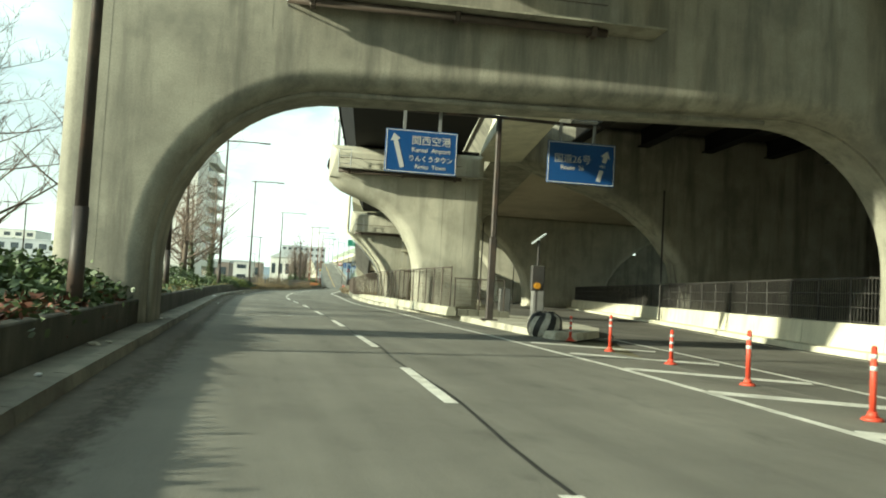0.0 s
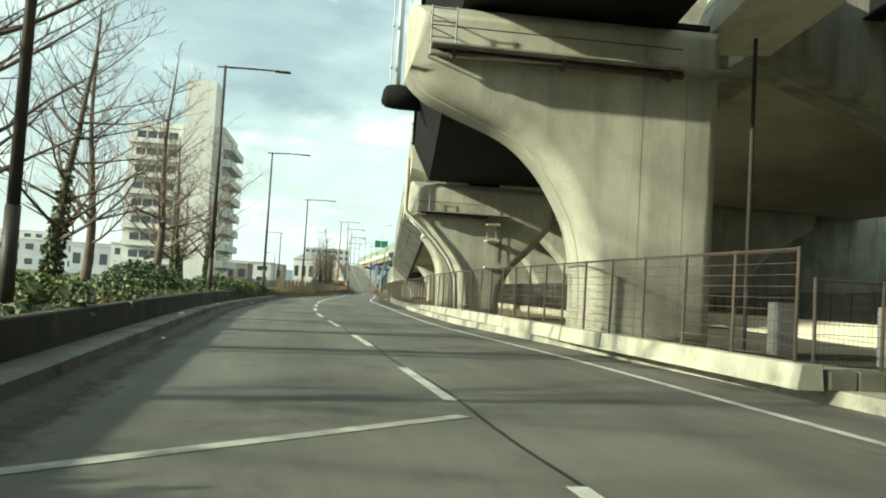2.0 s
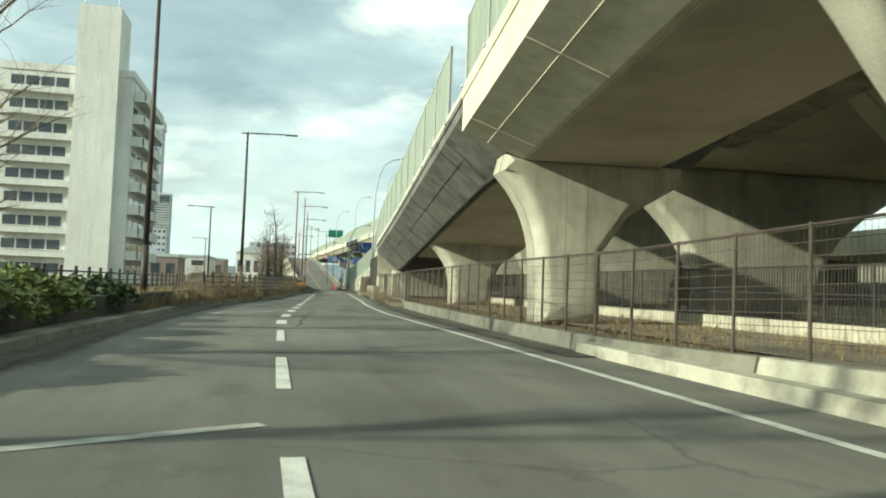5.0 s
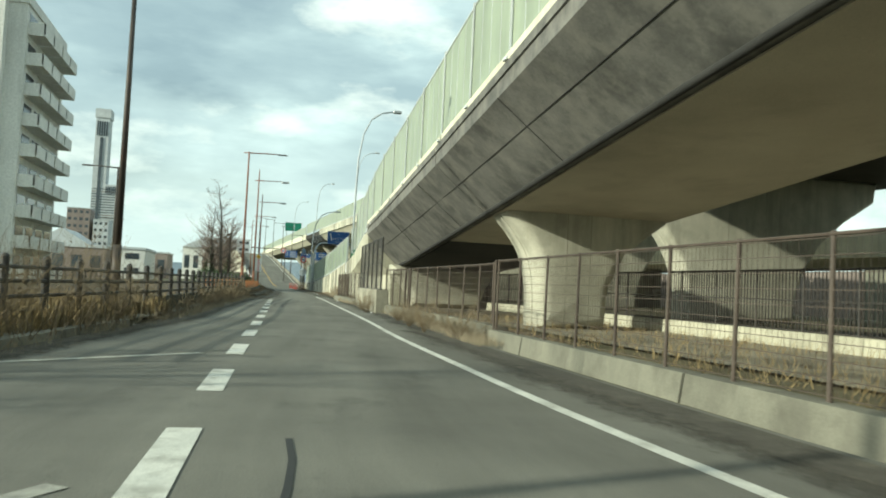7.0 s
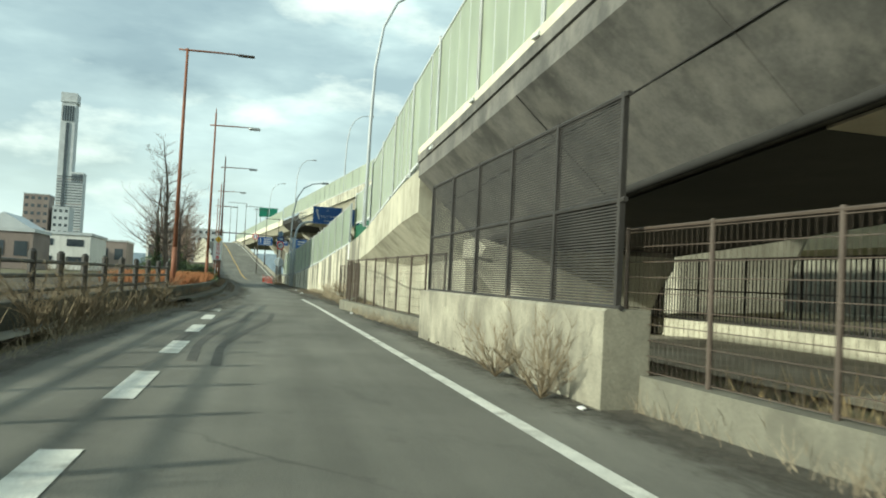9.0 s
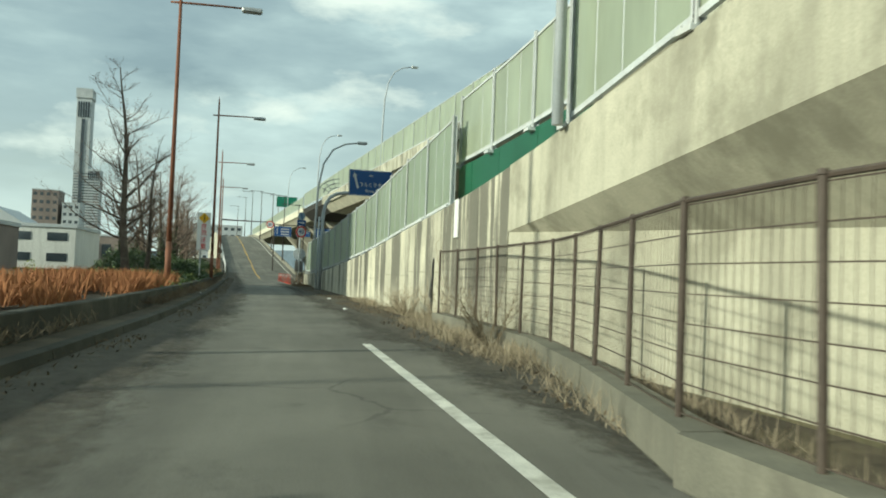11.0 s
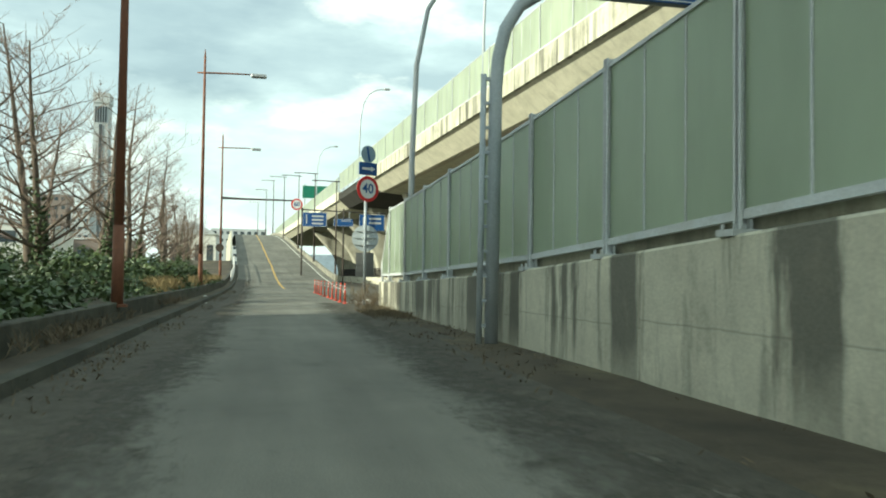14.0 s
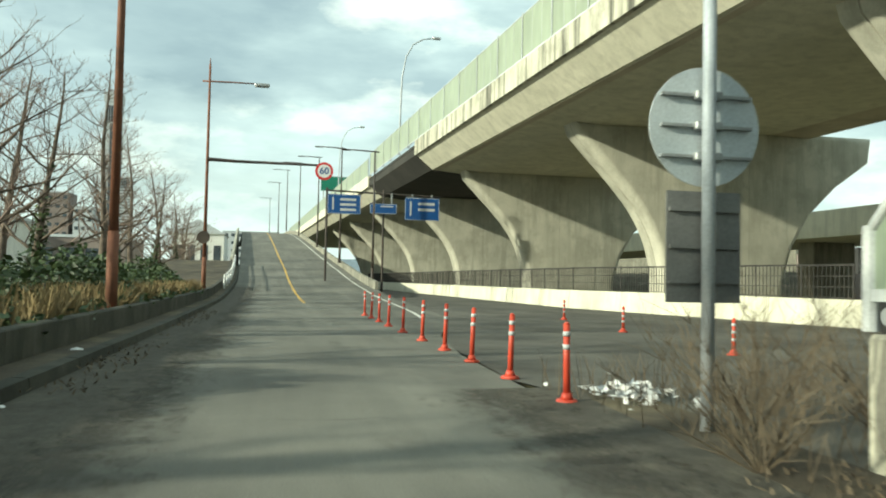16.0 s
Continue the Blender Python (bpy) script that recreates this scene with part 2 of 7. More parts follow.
CONC_KERB_OLD = material("concrete_kerb_old", (0.13, 0.125, 0.105), (0.25, 0.24, 0.195), 0.8, 0.93, bump=0.25, fine=40, stain=(0.06, 0.058, 0.045), stain_scale=0.9, vary=0.12)
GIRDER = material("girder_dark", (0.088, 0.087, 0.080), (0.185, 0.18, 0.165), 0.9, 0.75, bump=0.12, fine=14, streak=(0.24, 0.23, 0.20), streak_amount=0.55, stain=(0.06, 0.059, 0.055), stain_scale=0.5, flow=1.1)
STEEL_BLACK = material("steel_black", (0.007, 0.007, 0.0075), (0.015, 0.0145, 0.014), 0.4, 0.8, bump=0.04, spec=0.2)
SOFFIT = material("soffit", (0.45, 0.40, 0.31), (0.58, 0.52, 0.41), 0.25, 0.9, bump=0.08, stain=(0.34, 0.295, 0.225), stain_scale=0.2)
LITTER = material("leaf_litter", (0.085, 0.066, 0.045), (0.17, 0.135, 0.09), 1.5, 0.95, bump=0.0, fine=8)
CONC_BLOCK = material("concrete_block", (0.20, 0.19, 0.15), (0.39, 0.37, 0.29), 1.3, 0.92, bump=0.3, fine=30, streak=(0.13, 0.125, 0.10), streak_amount=0.6, stain=(0.15, 0.14, 0.11), stain_scale=1.5, flow=0.5)


def drift_material(name):
    """Loose dirt that thins out raggedly towards the open road; u runs from the kerb outwards."""
    m = bpy.data.materials.new(name)
    m.use_nodes = True
    nt = m.node_tree
    b = nt.nodes["Principled BSDF"]
    pos = nt.nodes.new("ShaderNodeNewGeometry").outputs["Position"]
    uv = nt.nodes.new("ShaderNodeSeparateXYZ")
    nt.links.new(nt.nodes.new("ShaderNodeUVMap").outputs[0], uv.inputs[0])

    def tex(scale, along, detail, rough):
        mp = nt.nodes.new("ShaderNodeMapping")
        mp.inputs["Scale"].default_value = (scale, scale * along, scale)
        nt.links.new(pos, mp.inputs[0])
        t = node(nt, "ShaderNodeTexNoise", Scale=1.0, Detail=detail, Roughness=rough)
        nt.links.new(mp.outputs[0], t.inputs["Vector"])
        return t.outputs[0]
    col = ramp(nt, tex(3.0, 0.7, 8, 0.75), [(0.30, (0.045, 0.040, 0.031)), (0.55, (0.085, 0.077, 0.060)), (0.75, (0.15, 0.135, 0.10))])
    grit = tex(45, 1.0, 4, 0.8)
    col = mixc(nt, 1.0, col, ramp(nt, grit, [(0.3, grey(0.6)), (0.7, grey(1.4))]), "MULTIPLY")
    nt.links.new(col, b.inputs["Base Color"])
    b.inputs["Roughness"].default_value = 0.96
    bp = node(nt, "ShaderNodeBump", Strength=0.6, Distance=0.03)
    nt.links.new(grit, bp.inputs["Height"])
    nt.links.new(bp.outputs[0], b.inputs["Normal"])
    # cover: full by the kerb, ragged and grainy at the outer edge
    rag = mixc(nt, 0.5, tex(0.9, 0.3, 6, 0.7), tex(6.0, 0.6, 6, 0.8))
    low = nt.nodes.new("ShaderNodeMath")
    low.operation = "MULTIPLY_ADD"
    nt.links.new(uv.outputs[0], low.inputs[0])
    low.inputs[1].default_value = -0.55
    nt.links.new(rag, low.inputs[2])
    cover = ramp(nt, low.outputs[0], [(0.06, grey(0)), (0.30, grey(1))])
    tr = nt.nodes.new("ShaderNodeBsdfTransparent")
    mx = nt.nodes.new("ShaderNodeMixShader")
    nt.links.new(cover, mx.inputs[0])
    nt.links.new(tr.outputs[0], mx.inputs[1])
    nt.links.new(b.outputs[0], mx.inputs[2])
    nt.links.new(mx.outputs[0], nt.nodes["Material Output"].inputs[0])
    return m


DRIFT = drift_material("loose_dirt")
SOIL = material("soil", (0.045, 0.037, 0.026), (0.10, 0.082, 0.056), 0.8, 0.96, bump=0.6, fine=25, stain=(0.15, 0.125, 0.075), stain_scale=0.5)
LAND = material("land", (0.10, 0.092, 0.055), (0.17, 0.15, 0.085), 0.25, 0.96, bump=0.5, fine=9, stain=(0.075, 0.085, 0.04), stain_scale=0.12)
POLE = material("pole_brown", (0.036, 0.030, 0.026), (0.06, 0.049, 0.042), 1.5, 0.55, 0.0, bump=0.05, stain=(0.085, 0.055, 0.04), stain_scale=1.3)
POLE_RUST = material("pole_rust", (0.16, 0.062, 0.035), (0.25, 0.105, 0.06), 1.2, 0.7, bump=0.08, stain=(0.09, 0.045, 0.03), stain_scale=1.2)
GALV = material("galvanised", (0.30, 0.315, 0.32), (0.44, 0.455, 0.455), 1.5, 0.45, 0.55, bump=0.05)
GREY_PAINT = material("grey_paint", (0.36, 0.40, 0.43), (0.46, 0.50, 0.53), 1.0, 0.45, 0.0, bump=0.03, streak=(0.3, 0.26, 0.2), streak_amount=0.25)
FENCE_M = material("fence_brown", (0.058, 0.044, 0.035), (0.095, 0.073, 0.057), 2.0, 0.6, bump=0.04)
FENCE_D = material("fence_dark", (0.028, 0.026, 0.024), (0.05, 0.046, 0.042), 2.0, 0.6, bump=0.04)
BLACK = material("black_rubber", (0.012, 0.012, 0.012), (0.022, 0.022, 0.021), 3.0, 0.6, bump=0.05)
BLUE = material("sign_blue", (0.010, 0.065, 0.225), (0.014, 0.085, 0.27), 0.8, 0.4, bump=0.0)
LETTER = material("sign_letter", (0.46, 0.475, 0.48), (0.56, 0.57, 0.565), 1.5, 0.5, bump=0.0)
AMBER = material("amber_lens", (0.45, 0.20, 0.012), (0.55, 0.26, 0.02), 3.0, 0.35, bump=0.0)
WHITE = material("sign_white", (0.72, 0.73, 0.72), (0.80, 0.80, 0.78), 1.5, 0.45, bump=0.0)
DISC = material("sign_back", (0.50, 0.55, 0.57), (0.60, 0.64, 0.66), 2.0, 0.45, 0.2, bump=0.02)
SIGN_GREY = material("sign_back_grey", (0.15, 0.15, 0.145), (0.21, 0.21, 0.20), 2.0, 0.6, bump=0.02)
SIGN_PALE = material("sign_pale_blue", (0.22, 0.32, 0.42), (0.30, 0.40, 0.48), 2.0, 0.45, bump=0.0)
CUSHION_PALE = material("cushion_pale", (0.30, 0.29, 0.25), (0.46, 0.45, 0.40), 4.0, 0.7, bump=0.1, stain=(0.10, 0.095, 0.08), stain_scale=5.0)
RED = material("sign_red", (0.52, 0.02, 0.025), (0.62, 0.03, 0.03), 1.5, 0.4, bump=0.0)
GREEN_SIGN = material("sign_green", (0.01, 0.14, 0.09), (0.015, 0.18, 0.11), 1.0, 0.4, bump=0.0)
YELLOW = material("sign_yellow", (0.75, 0.42, 0.02), (0.82, 0.48, 0.03), 1.5, 0.4, bump=0.0)
ORANGE = material("orange_plastic", (0.50, 0.055, 0.032), (0.62, 0.085, 0.045), 3.0, 0.45, bump=0.03, stain=(0.42, 0.08, 0.05), stain_scale=4.0)
BARK = material("bark", (0.085, 0.066, 0.052), (0.17, 0.135, 0.105), 3.0, 0.95, bump=0.6, fine=30)
TWIG = material("twig", (0.16, 0.115, 0.095), (0.26, 0.19, 0.155), 2.0, 0.95, bump=0.1)
LEAF = material("leaf_dark", (0.028, 0.050, 0.015), (0.062, 0.100, 0.030), 1.6, 0.55, bump=0.0, fine=6, spec=0.5, stain=(0.11, 0.15, 0.05), stain_scale=2.0)
LEAF_LIGHT = material("leaf_light", (0.10, 0.135, 0.035), (0.18, 0.21, 0.06), 1.6, 0.6, bump=0.0, fine=6)
LEAF_RED = material("leaf_red", (0.11, 0.035, 0.022), (0.19, 0.075, 0.04), 1.6, 0.6, bump=0.0, fine=6)
STRAW = material("straw", (0.20, 0.145, 0.07), (0.33, 0.25, 0.125), 1.0, 0.9, bump=0.0, fine=6)
STRAW_RED = material("straw_red", (0.26, 0.10, 0.045), (0.36, 0.17, 0.075), 1.0, 0.9, bump=0.0, fine=6)
SCRUB = material("scrub", (0.12, 0.095, 0.06), (0.21, 0.165, 0.105), 1.0, 0.95, bump=0.0, fine=6)
FACADE = material("facade", (0.60, 0.60, 0.57), (0.72, 0.72, 0.68), 0.15, 0.8, bump=0.02, fine=5, streak=(0.45, 0.45, 0.42), streak_amount=0.4)
FACADE_G = material("facade_grey", (0.40, 0.43, 0.45), (0.52, 0.55, 0.56), 0.15, 0.7, bump=0.0, fine=5)
# Brown kept pale and greyish, so the colour holds some distance haze.
FACADE_B = material("facade_brown", (0.19, 0.155, 0.14), (0.27, 0.225, 0.20), 0.15, 0.8, bump=0.0, fine=5)
WINDOW = material("window_glass", (0.03, 0.04, 0.05), (0.06, 0.075, 0.085), 0.3, 0.12, bump=0.0, spec=0.7)
ROOF_M = material("roof_sheet", (0.42, 0.45, 0.47), (0.55, 0.58, 0.59), 0.2, 0.6, bump=0.0)
# Distance haze is part of this blue-grey hill colour.
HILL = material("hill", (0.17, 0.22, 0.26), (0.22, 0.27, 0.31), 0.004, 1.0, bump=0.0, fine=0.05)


def panel_material(name, tint, opacity):
    m = bpy.data.materials.new(name)
    m.use_nodes = True
    nt = m.node_tree
    b = nt.nodes["Principled BSDF"]
    geo = nt.nodes.new("ShaderNodeNewGeometry")
    mp = nt.nodes.new("ShaderNodeMapping")
    mp.inputs["Scale"].default_value = (0.8, 0.8, 0.25)
    nt.links.new(geo.outputs["Position"], mp.inputs[0])
    n1 = node(nt, "ShaderNodeTexNoise", Scale=1.3, Detail=6.0, Roughness=0.6)
    nt.links.new(mp.outputs[0], n1.inputs["Vector"])
    dark = tuple(c * 0.72 for c in tint)
    nt.links.new(ramp(nt, n1.outputs[0], [(0.35, dark), (0.65, tint)]), b.inputs["Base Color"])
    b.inputs["Roughness"].default_value = 0.28
    b.inputs["Specular IOR Level"].default_value = 0.8
    tr = nt.nodes.new("ShaderNodeBsdfTranslucent")
    tr.inputs[0].default_value = (*tint, 1)
    mx = node(nt, "ShaderNodeMixShader", Fac=1 - opacity)
    nt.links.new(b.outputs[0], mx.inputs[1])
    nt.links.new(tr.outputs[0], mx.inputs[2])
    nt.links.new(mx.outputs[0], nt.nodes["Material Output"].inputs[0])
    return m


PANEL = panel_material("barrier_panel", (0.55, 0.63, 0.50), 0.46)
PANEL_PALE = panel_material("barrier_panel_pale", (0.56, 0.62, 0.48), 0.6)
PANEL_GREEN = material("panel_green", (0.012, 0.085, 0.045), (0.018, 0.12, 0.065), 0.5, 0.5, bump=0.0)

# ---- building blocks ----


def part(name, bm, mat, parent=None, label=""):
    me = bpy.data.meshes.new(name)
    bmesh.ops.recalc_face_normals(bm, faces=bm.faces)
    bm.to_mesh(me)
    bm.free()
    me.materials.append(mat)
    ob = new(name, me)
    if parent:
        ob.parent = parent
        if parent.type == "EMPTY":
            ob.matrix_parent_inverse = parent.matrix_basis.inverted()
    if label:
        ob["label"] = label
    return ob


def raw_part(name, verts, faces, mat, parent=None, label=""):
    me = bpy.data.meshes.new(name)
    me.from_pydata(verts, [], faces)
    me.materials.append(mat)
    ob = new(name, me)
    if parent:
        ob.parent = parent
        if parent.type == "EMPTY":
            ob.matrix_parent_inverse = parent.matrix_basis.inverted()
    if label:
        ob["label"] = label
    return ob


def thing(name, at, label, category, group="", kind=""):
    e = new(name)
    e.matrix_basis = Matrix.Translation(at)
    e.empty_display_size = 0.3
    return tagged(e, label, category, group, kind)


def smooth(ob):
    for p in ob.data.polygons:
        p.use_smooth = True
    return ob


def box(bm, x0, x1, y0, y1, z0, z1, m=None, bevel=0.0):
    vs = [bm.verts.new((x, y, z)) for z in (z0, z1) for y in (y0, y1) for x in (x0, x1)]
    fs = [bm.faces.new([vs[i] for i in q]) for q in ((0, 2, 3, 1), (4, 5, 7, 6), (0, 1, 5, 4), (2, 6, 7, 3), (0, 4, 6, 2), (1, 3, 7, 5))]
    if bevel:
        es = {e for f in fs for e in f.edges}
        r = bmesh.ops.bevel(bm, geom=list(es), offset=bevel, segments=1, affect="EDGES")
        vs = list({v for f in r["faces"] for v in f.verts} | {v for v in vs if v.is_valid})
    if m:
        bmesh.ops.transform(bm, matrix=m, verts=vs)
    return vs


def rod(bm, a, b, r0, r1=None, n=8, cap=True):
    """A straight tapered tube from a to b."""
    a, b = Vector(a), Vector(b)
    r1 = r0 if r1 is None else r1
    d = b - a
    u = d.orthogonal().normalized()
    w = d.normalized().cross(u)
    rings = []
    for c, r in ((a, r0), (b, r1)):
        rings.append([bm.verts.new(c + (u * math.cos(2 * math.pi * i / n) + w * math.sin(2 * math.pi * i / n)) * r) for i in range(n)])
    for i in range(n):
        bm.faces.new((rings[0][i], rings[0][(i + 1) % n], rings[1][(i + 1) % n], rings[1][i]))
    if cap:
        bm.faces.new(rings[0][::-1])
        bm.faces.new(rings[1])


def tube(bm, pts, r, n=8):
    """A bent tube through points; r is a number or a list."""
    pts = [Vector(p) for p in pts]
    rs = r if isinstance(r, (list, tuple)) else [r] * len(pts)
    rings = []
    up = None
    for i, p in enumerate(pts):
        d = (pts[min(i + 1, len(pts) - 1)] - pts[max(i - 1, 0)]).normalized()
        if up is None:
            up = d.orthogonal().normalized()
        up = (up - d * up.dot(d)).normalized()
        w = d.cross(up)
        rings.append([bm.verts.new(p + (up * math.cos(2 * math.pi * k / n) + w * math.sin(2 * math.pi * k / n)) * rs[i]) for k in range(n)])
    for a, b in zip(rings, rings[1:]):
        for k in range(n):
            bm.faces.new((a[k], a[(k + 1) % n], b[(k + 1) % n], b[k]))
    bm.faces.new(rings[0][::-1])
    bm.faces.new(rings[-1])


def loft(bm, sections, closed=True, caps=True):
    """Joins equal-length sections (lists of points) into a skin."""
    rows = [[bm.verts.new(p) for p in s] for s in sections]
    n = len(rows[0])
    for a, b in zip(rows, rows[1:]):
        for k in range(n if closed else n - 1):
            bm.faces.new((a[k], a[(k + 1) % n], b[(k + 1) % n], b[k]))
    if closed and caps:
        bm.faces.new(rows[0][::-1])
        bm.faces.new(rows[-1])
    return rows


def prism(bm, outline, y0, y1, bevel=0.0):
    """An outline in x and z, pushed from y0 to y1."""
    a = [bm.verts.new((x, y0, z)) for x, z in outline]
    b = [bm.verts.new((x, y1, z)) for x, z in outline]
    n = len(a)
    f1, f2 = bm.faces.new(a), bm.faces.new(b[::-1])
    for k in range(n):
        bm.faces.new((a[k], b[k], b[(k + 1) % n], a[(k + 1) % n]))
    if bevel:
        bmesh.ops.recalc_face_normals(bm, faces=bm.faces)
        bmesh.ops.bevel(bm, geom=list(f1.edges) + list(f2.edges), offset=bevel, segments=4, affect="EDGES")


def curve(pts):
    xs, ys = [p[0] for p in pts], [p[1] for p in pts]

    def fn(v):
        # smooth between the given stations
        return float((np.interp(v - 2.5, xs, ys) + np.interp(v, xs, ys) * 2 + np.interp(v + 2.5, xs, ys)) / 4)
    return fn


def steps(a, b, d):
    n = max(1, int(round((b - a) / d)))
    return [a + (b - a) * i / n for i in range(n + 1)]


# ---- lines of the plan: x as a function of the way ahead (y) ----
x_left = curve([(-40, 1.2), (0, -1.35), (6.6, -2.04), (21, -3.2), (37, -4.45), (50, -5.35), (70, -5.6), (84, -5.2), (92, -4.2), (101, -2.9), (119, -1.6), (137, 0.3), (147, 0.95), (165, 1.45), (206, 1.75), (245, 1.5), (260, 1.0), (340, -1.9), (420, -6)])
x_dash = curve([(-40, 2.6), (8, 1.45), (15, 1.2), (25, 0.59), (32, 0.05), (39, -0.5), (46, -1.2), (52, -1.75), (58, -2.0), (65, -2.1), (75, -2.16), (80, -1.97), (89, -1.5), (98, -0.96), (107, -0.5), (118, 0.07), (130, 0.7)])
x_line = curve([(-40, 6.4), (7, 5.15), (19.5, 4.69), (27, 4.05), (35, 3.65), (43, 2.75), (48, 2.3), (58, 2.1), (73, 1.9), (84, 1.65), (95, 2.05), (102, 2.55), (114, 3.2), (133, 4.2), (150, 4.9), (190, 5.6), (203, 6.2), (212, 8.6), (225, 9.6), (240, 9.8), (260, 9.5), (300, 7.6), (340, 5.6), (420, 1.5)])
x_kerb = curve([(20, 5.95), (28, 5.55), (36, 4.75), (44, 3.9), (48.5, 3.3), (58, 3.05), (75, 3.05), (82, 3.1), (90, 3.3), (96, 3.6), (109, 3.7), (117, 4.06), (140, 5.6), (147, 6.1), (160, 6.35), (190, 6.6)])


def z_road(y):
    t = min(max((y - 222.0) / 130.0, 0.0), 1.0)
    return 9.6 * t * t * (3 - 2 * t)

# ---- ground and road ----


def sheet(name, mat, ys, left, right, z, cols=6, bumpy=0.0, label="", kind="structure", category="", tuck=False):
    bm = bmesh.new()
    rows = []
    for y in ys:
        a, b = left(y), right(y)
        row = []
        for k in range(cols + 1):
            x = a + (b - a) * k / cols
            h = z(y) if callable(z) else z
            if tuck and k == 0:
                h -= 0.05
            if bumpy and 0 < k < cols:
                h += bumpy * (noise.noise(Vector((x * 0.5, y * 0.5, 3.0))) + 0.4 * noise.noise(Vector((x * 1.7, y * 1.7, 9.0))))
            row.append(bm.verts.new((x, y, h)))
        rows.append(row)
    for r0, r1 in zip(rows, rows[1:]):
        for k in range(cols):
            bm.faces.new((r0[k], r0[k + 1], r1[k + 1], r1[k]))
    lay = bm.loops.layers.uv.new("lane")
    for f in bm.faces:
        for lp in f.loops:
            lp[lay].uv = (lp.vert.co.x - left(lp.vert.co.y), lp.vert.co.y)
    ob = part(name, bm, mat)
    smooth(ob)
    return tagged(ob, label, category or name.replace("_", " "), kind=kind)


bm = bmesh.new()
vs = [bm.verts.new(p) for p in ((-4000, -1500, -0.06), (4000, -1500, -0.06), (4000, 4500, -0.06), (-4000, 4500, -0.06))]
bm.faces.new(vs)
tagged(part("ground", bm, LAND), "dry winter grassland and bare earth beside the road", "ground", kind="structure")

sheet("road", ASPHALT, steps(-40, 420, 4), lambda y: x_left(y), lambda y: x_line(y) + (1.6 if y < 120 else (1.9 if y < 190 else 0.9)), lambda y: z_road(y), 8,
      label="grey worn asphalt carriageway climbing to a bridge")
x_side = curve([(-40, 14.2), (17, 14.0), (21, 14.1), (33, 16.7), (78, 25.0), (110, 31.0)])
sheet("side_road", ASPHALT_OLD, steps(-40, 110, 5), lambda y: x_line(y) + 1.62 if y < 20 else max(x_line(y) + 3.2, 9.0 + (y - 35) * 0.17), lambda y: x_side(y), -0.004, 6,
      label="asphalt side road that runs under the viaducts")
# Pale sheet added to throw light up at the soffits; no such ground known.
BOUNCE_PALE = material("pale_bounce", (0.22, 0.205, 0.16), (0.36, 0.34, 0.27), 0.7, 0.96, bump=0.5, fine=30, stain=(0.14, 0.125, 0.09), stain_scale=0.4)
sheet("gravel_yard", BOUNCE_PALE, steps(64, 122, 4), lambda y: 7.2 + max(0.0, (y - 100) * 0.02), lambda y: 8.6 + (y - 35) * 0.17, 0.012, 6, 0.02, "pale ground sheet added under the spans to bounce light upwards", category="gravel")
sheet("merging_road", ASPHALT_OLD, steps(187, 300, 5), lambda y: x_line(y) + 0.92 + (1.2 if y < 194 else 0), lambda y: np.interp(y, (187, 209, 224, 272, 300), (27, 21.2, 17.9, 16.7, 16.5)), lambda y: z_road(y) * 0.0 - 0.004, 6,
      label="asphalt slip road that joins beside the delineators")


def strip(name, mat, pts, width, z=0.006, label="", category="road marking"):
    """A painted line on the asphalt through points (x, y)."""
    bm = bmesh.new()
    rows = []
    for i, (x, y) in enumerate(pts):
        x0, y0 = pts[max(i - 1, 0)]
        x1, y1 = pts[min(i + 1, len(pts) - 1)]
        d = Vector((x1 - x0, y1 - y0)).normalized()
        nrm = Vector((d.y, -d.x)) * width / 2
        zz = z_road(y) + z
        rows.append((bm.verts.new((x - nrm.x, y - nrm.y, zz)), bm.verts.new((x + nrm.x, y + nrm.y, zz))))
    for a, b in zip(rows, rows[1:]):
        bm.faces.new((a[0], a[1], b[1], b[0]))
    return tagged(part(name, bm, mat), label, category, kind="structure")


strip("road_line", PAINT, [(x_line(y), y) for y in steps(21, 141, 2)], 0.15, label="solid white edge line on the asphalt")
strip("road_line", PAINT_WORN, [(float(np.interp(y, (141, 152, 162, 171, 184), (5.35, 5.8, 6.0, 6.1, 6.5))), y) for y in steps(145, 170, 2)], 0.07, 0.012, "thin worn pale edge line under the dirt")
strip("road_line", PAINT, [(x_line(y) + 0.05, y) for y in steps(212, 400, 4)], 0.15, label="solid white edge line on the ramp")
strip("road_line", PAINT_YELLOW, [(float(np.interp(y, (225, 260, 300, 340, 420), (5.4, 4.9, 3.6, 2.2, -2.0))), y) for y in steps(225, 400, 4)], 0.15, label="yellow centre line on the ramp")
for y0 in (-19.5, -12.7, -5.8, 1.1, 7.95, 14.85, 21.5, 28.5, 35.75, 42.6, 48.75, 55.1, 61.6, 68.0):
    if y0 < 70:
        strip("lane_dash", PAINT, [(x_dash(y), y) for y in steps(y0, y0 + 3.35, 0.8)], 0.15, 0.008, label="white lane dash on the asphalt")
for k in range(0, 14):
    y0 = 73.9 + 4.05 * k
    strip("lane_dash", PAINT, [(x_dash(y), y) for y in steps(y0, y0 + 2.0, 0.7)], 0.26, label="short thick white lane dash on the asphalt")
for (xa, ya), (xb, yb) in (((-2.9, 24.7), (0.3, 27.5)), ((-4.5, 44.7), (-1.45, 47.2)), ((-4.6, 58.2), (-2.2, 59.6)), ((-4.5, 79.2), (-2.3, 82.3)), ((-4.2, 88.3), (-1.9, 90.2))):
    strip("taper_mark", PAINT_WORN, [(xa + (xb - xa) * t, ya + (yb - ya) * t) for t in (0, 0.33, 0.66, 1)], 0.16, label="thin worn white slanting mark across the left lane")
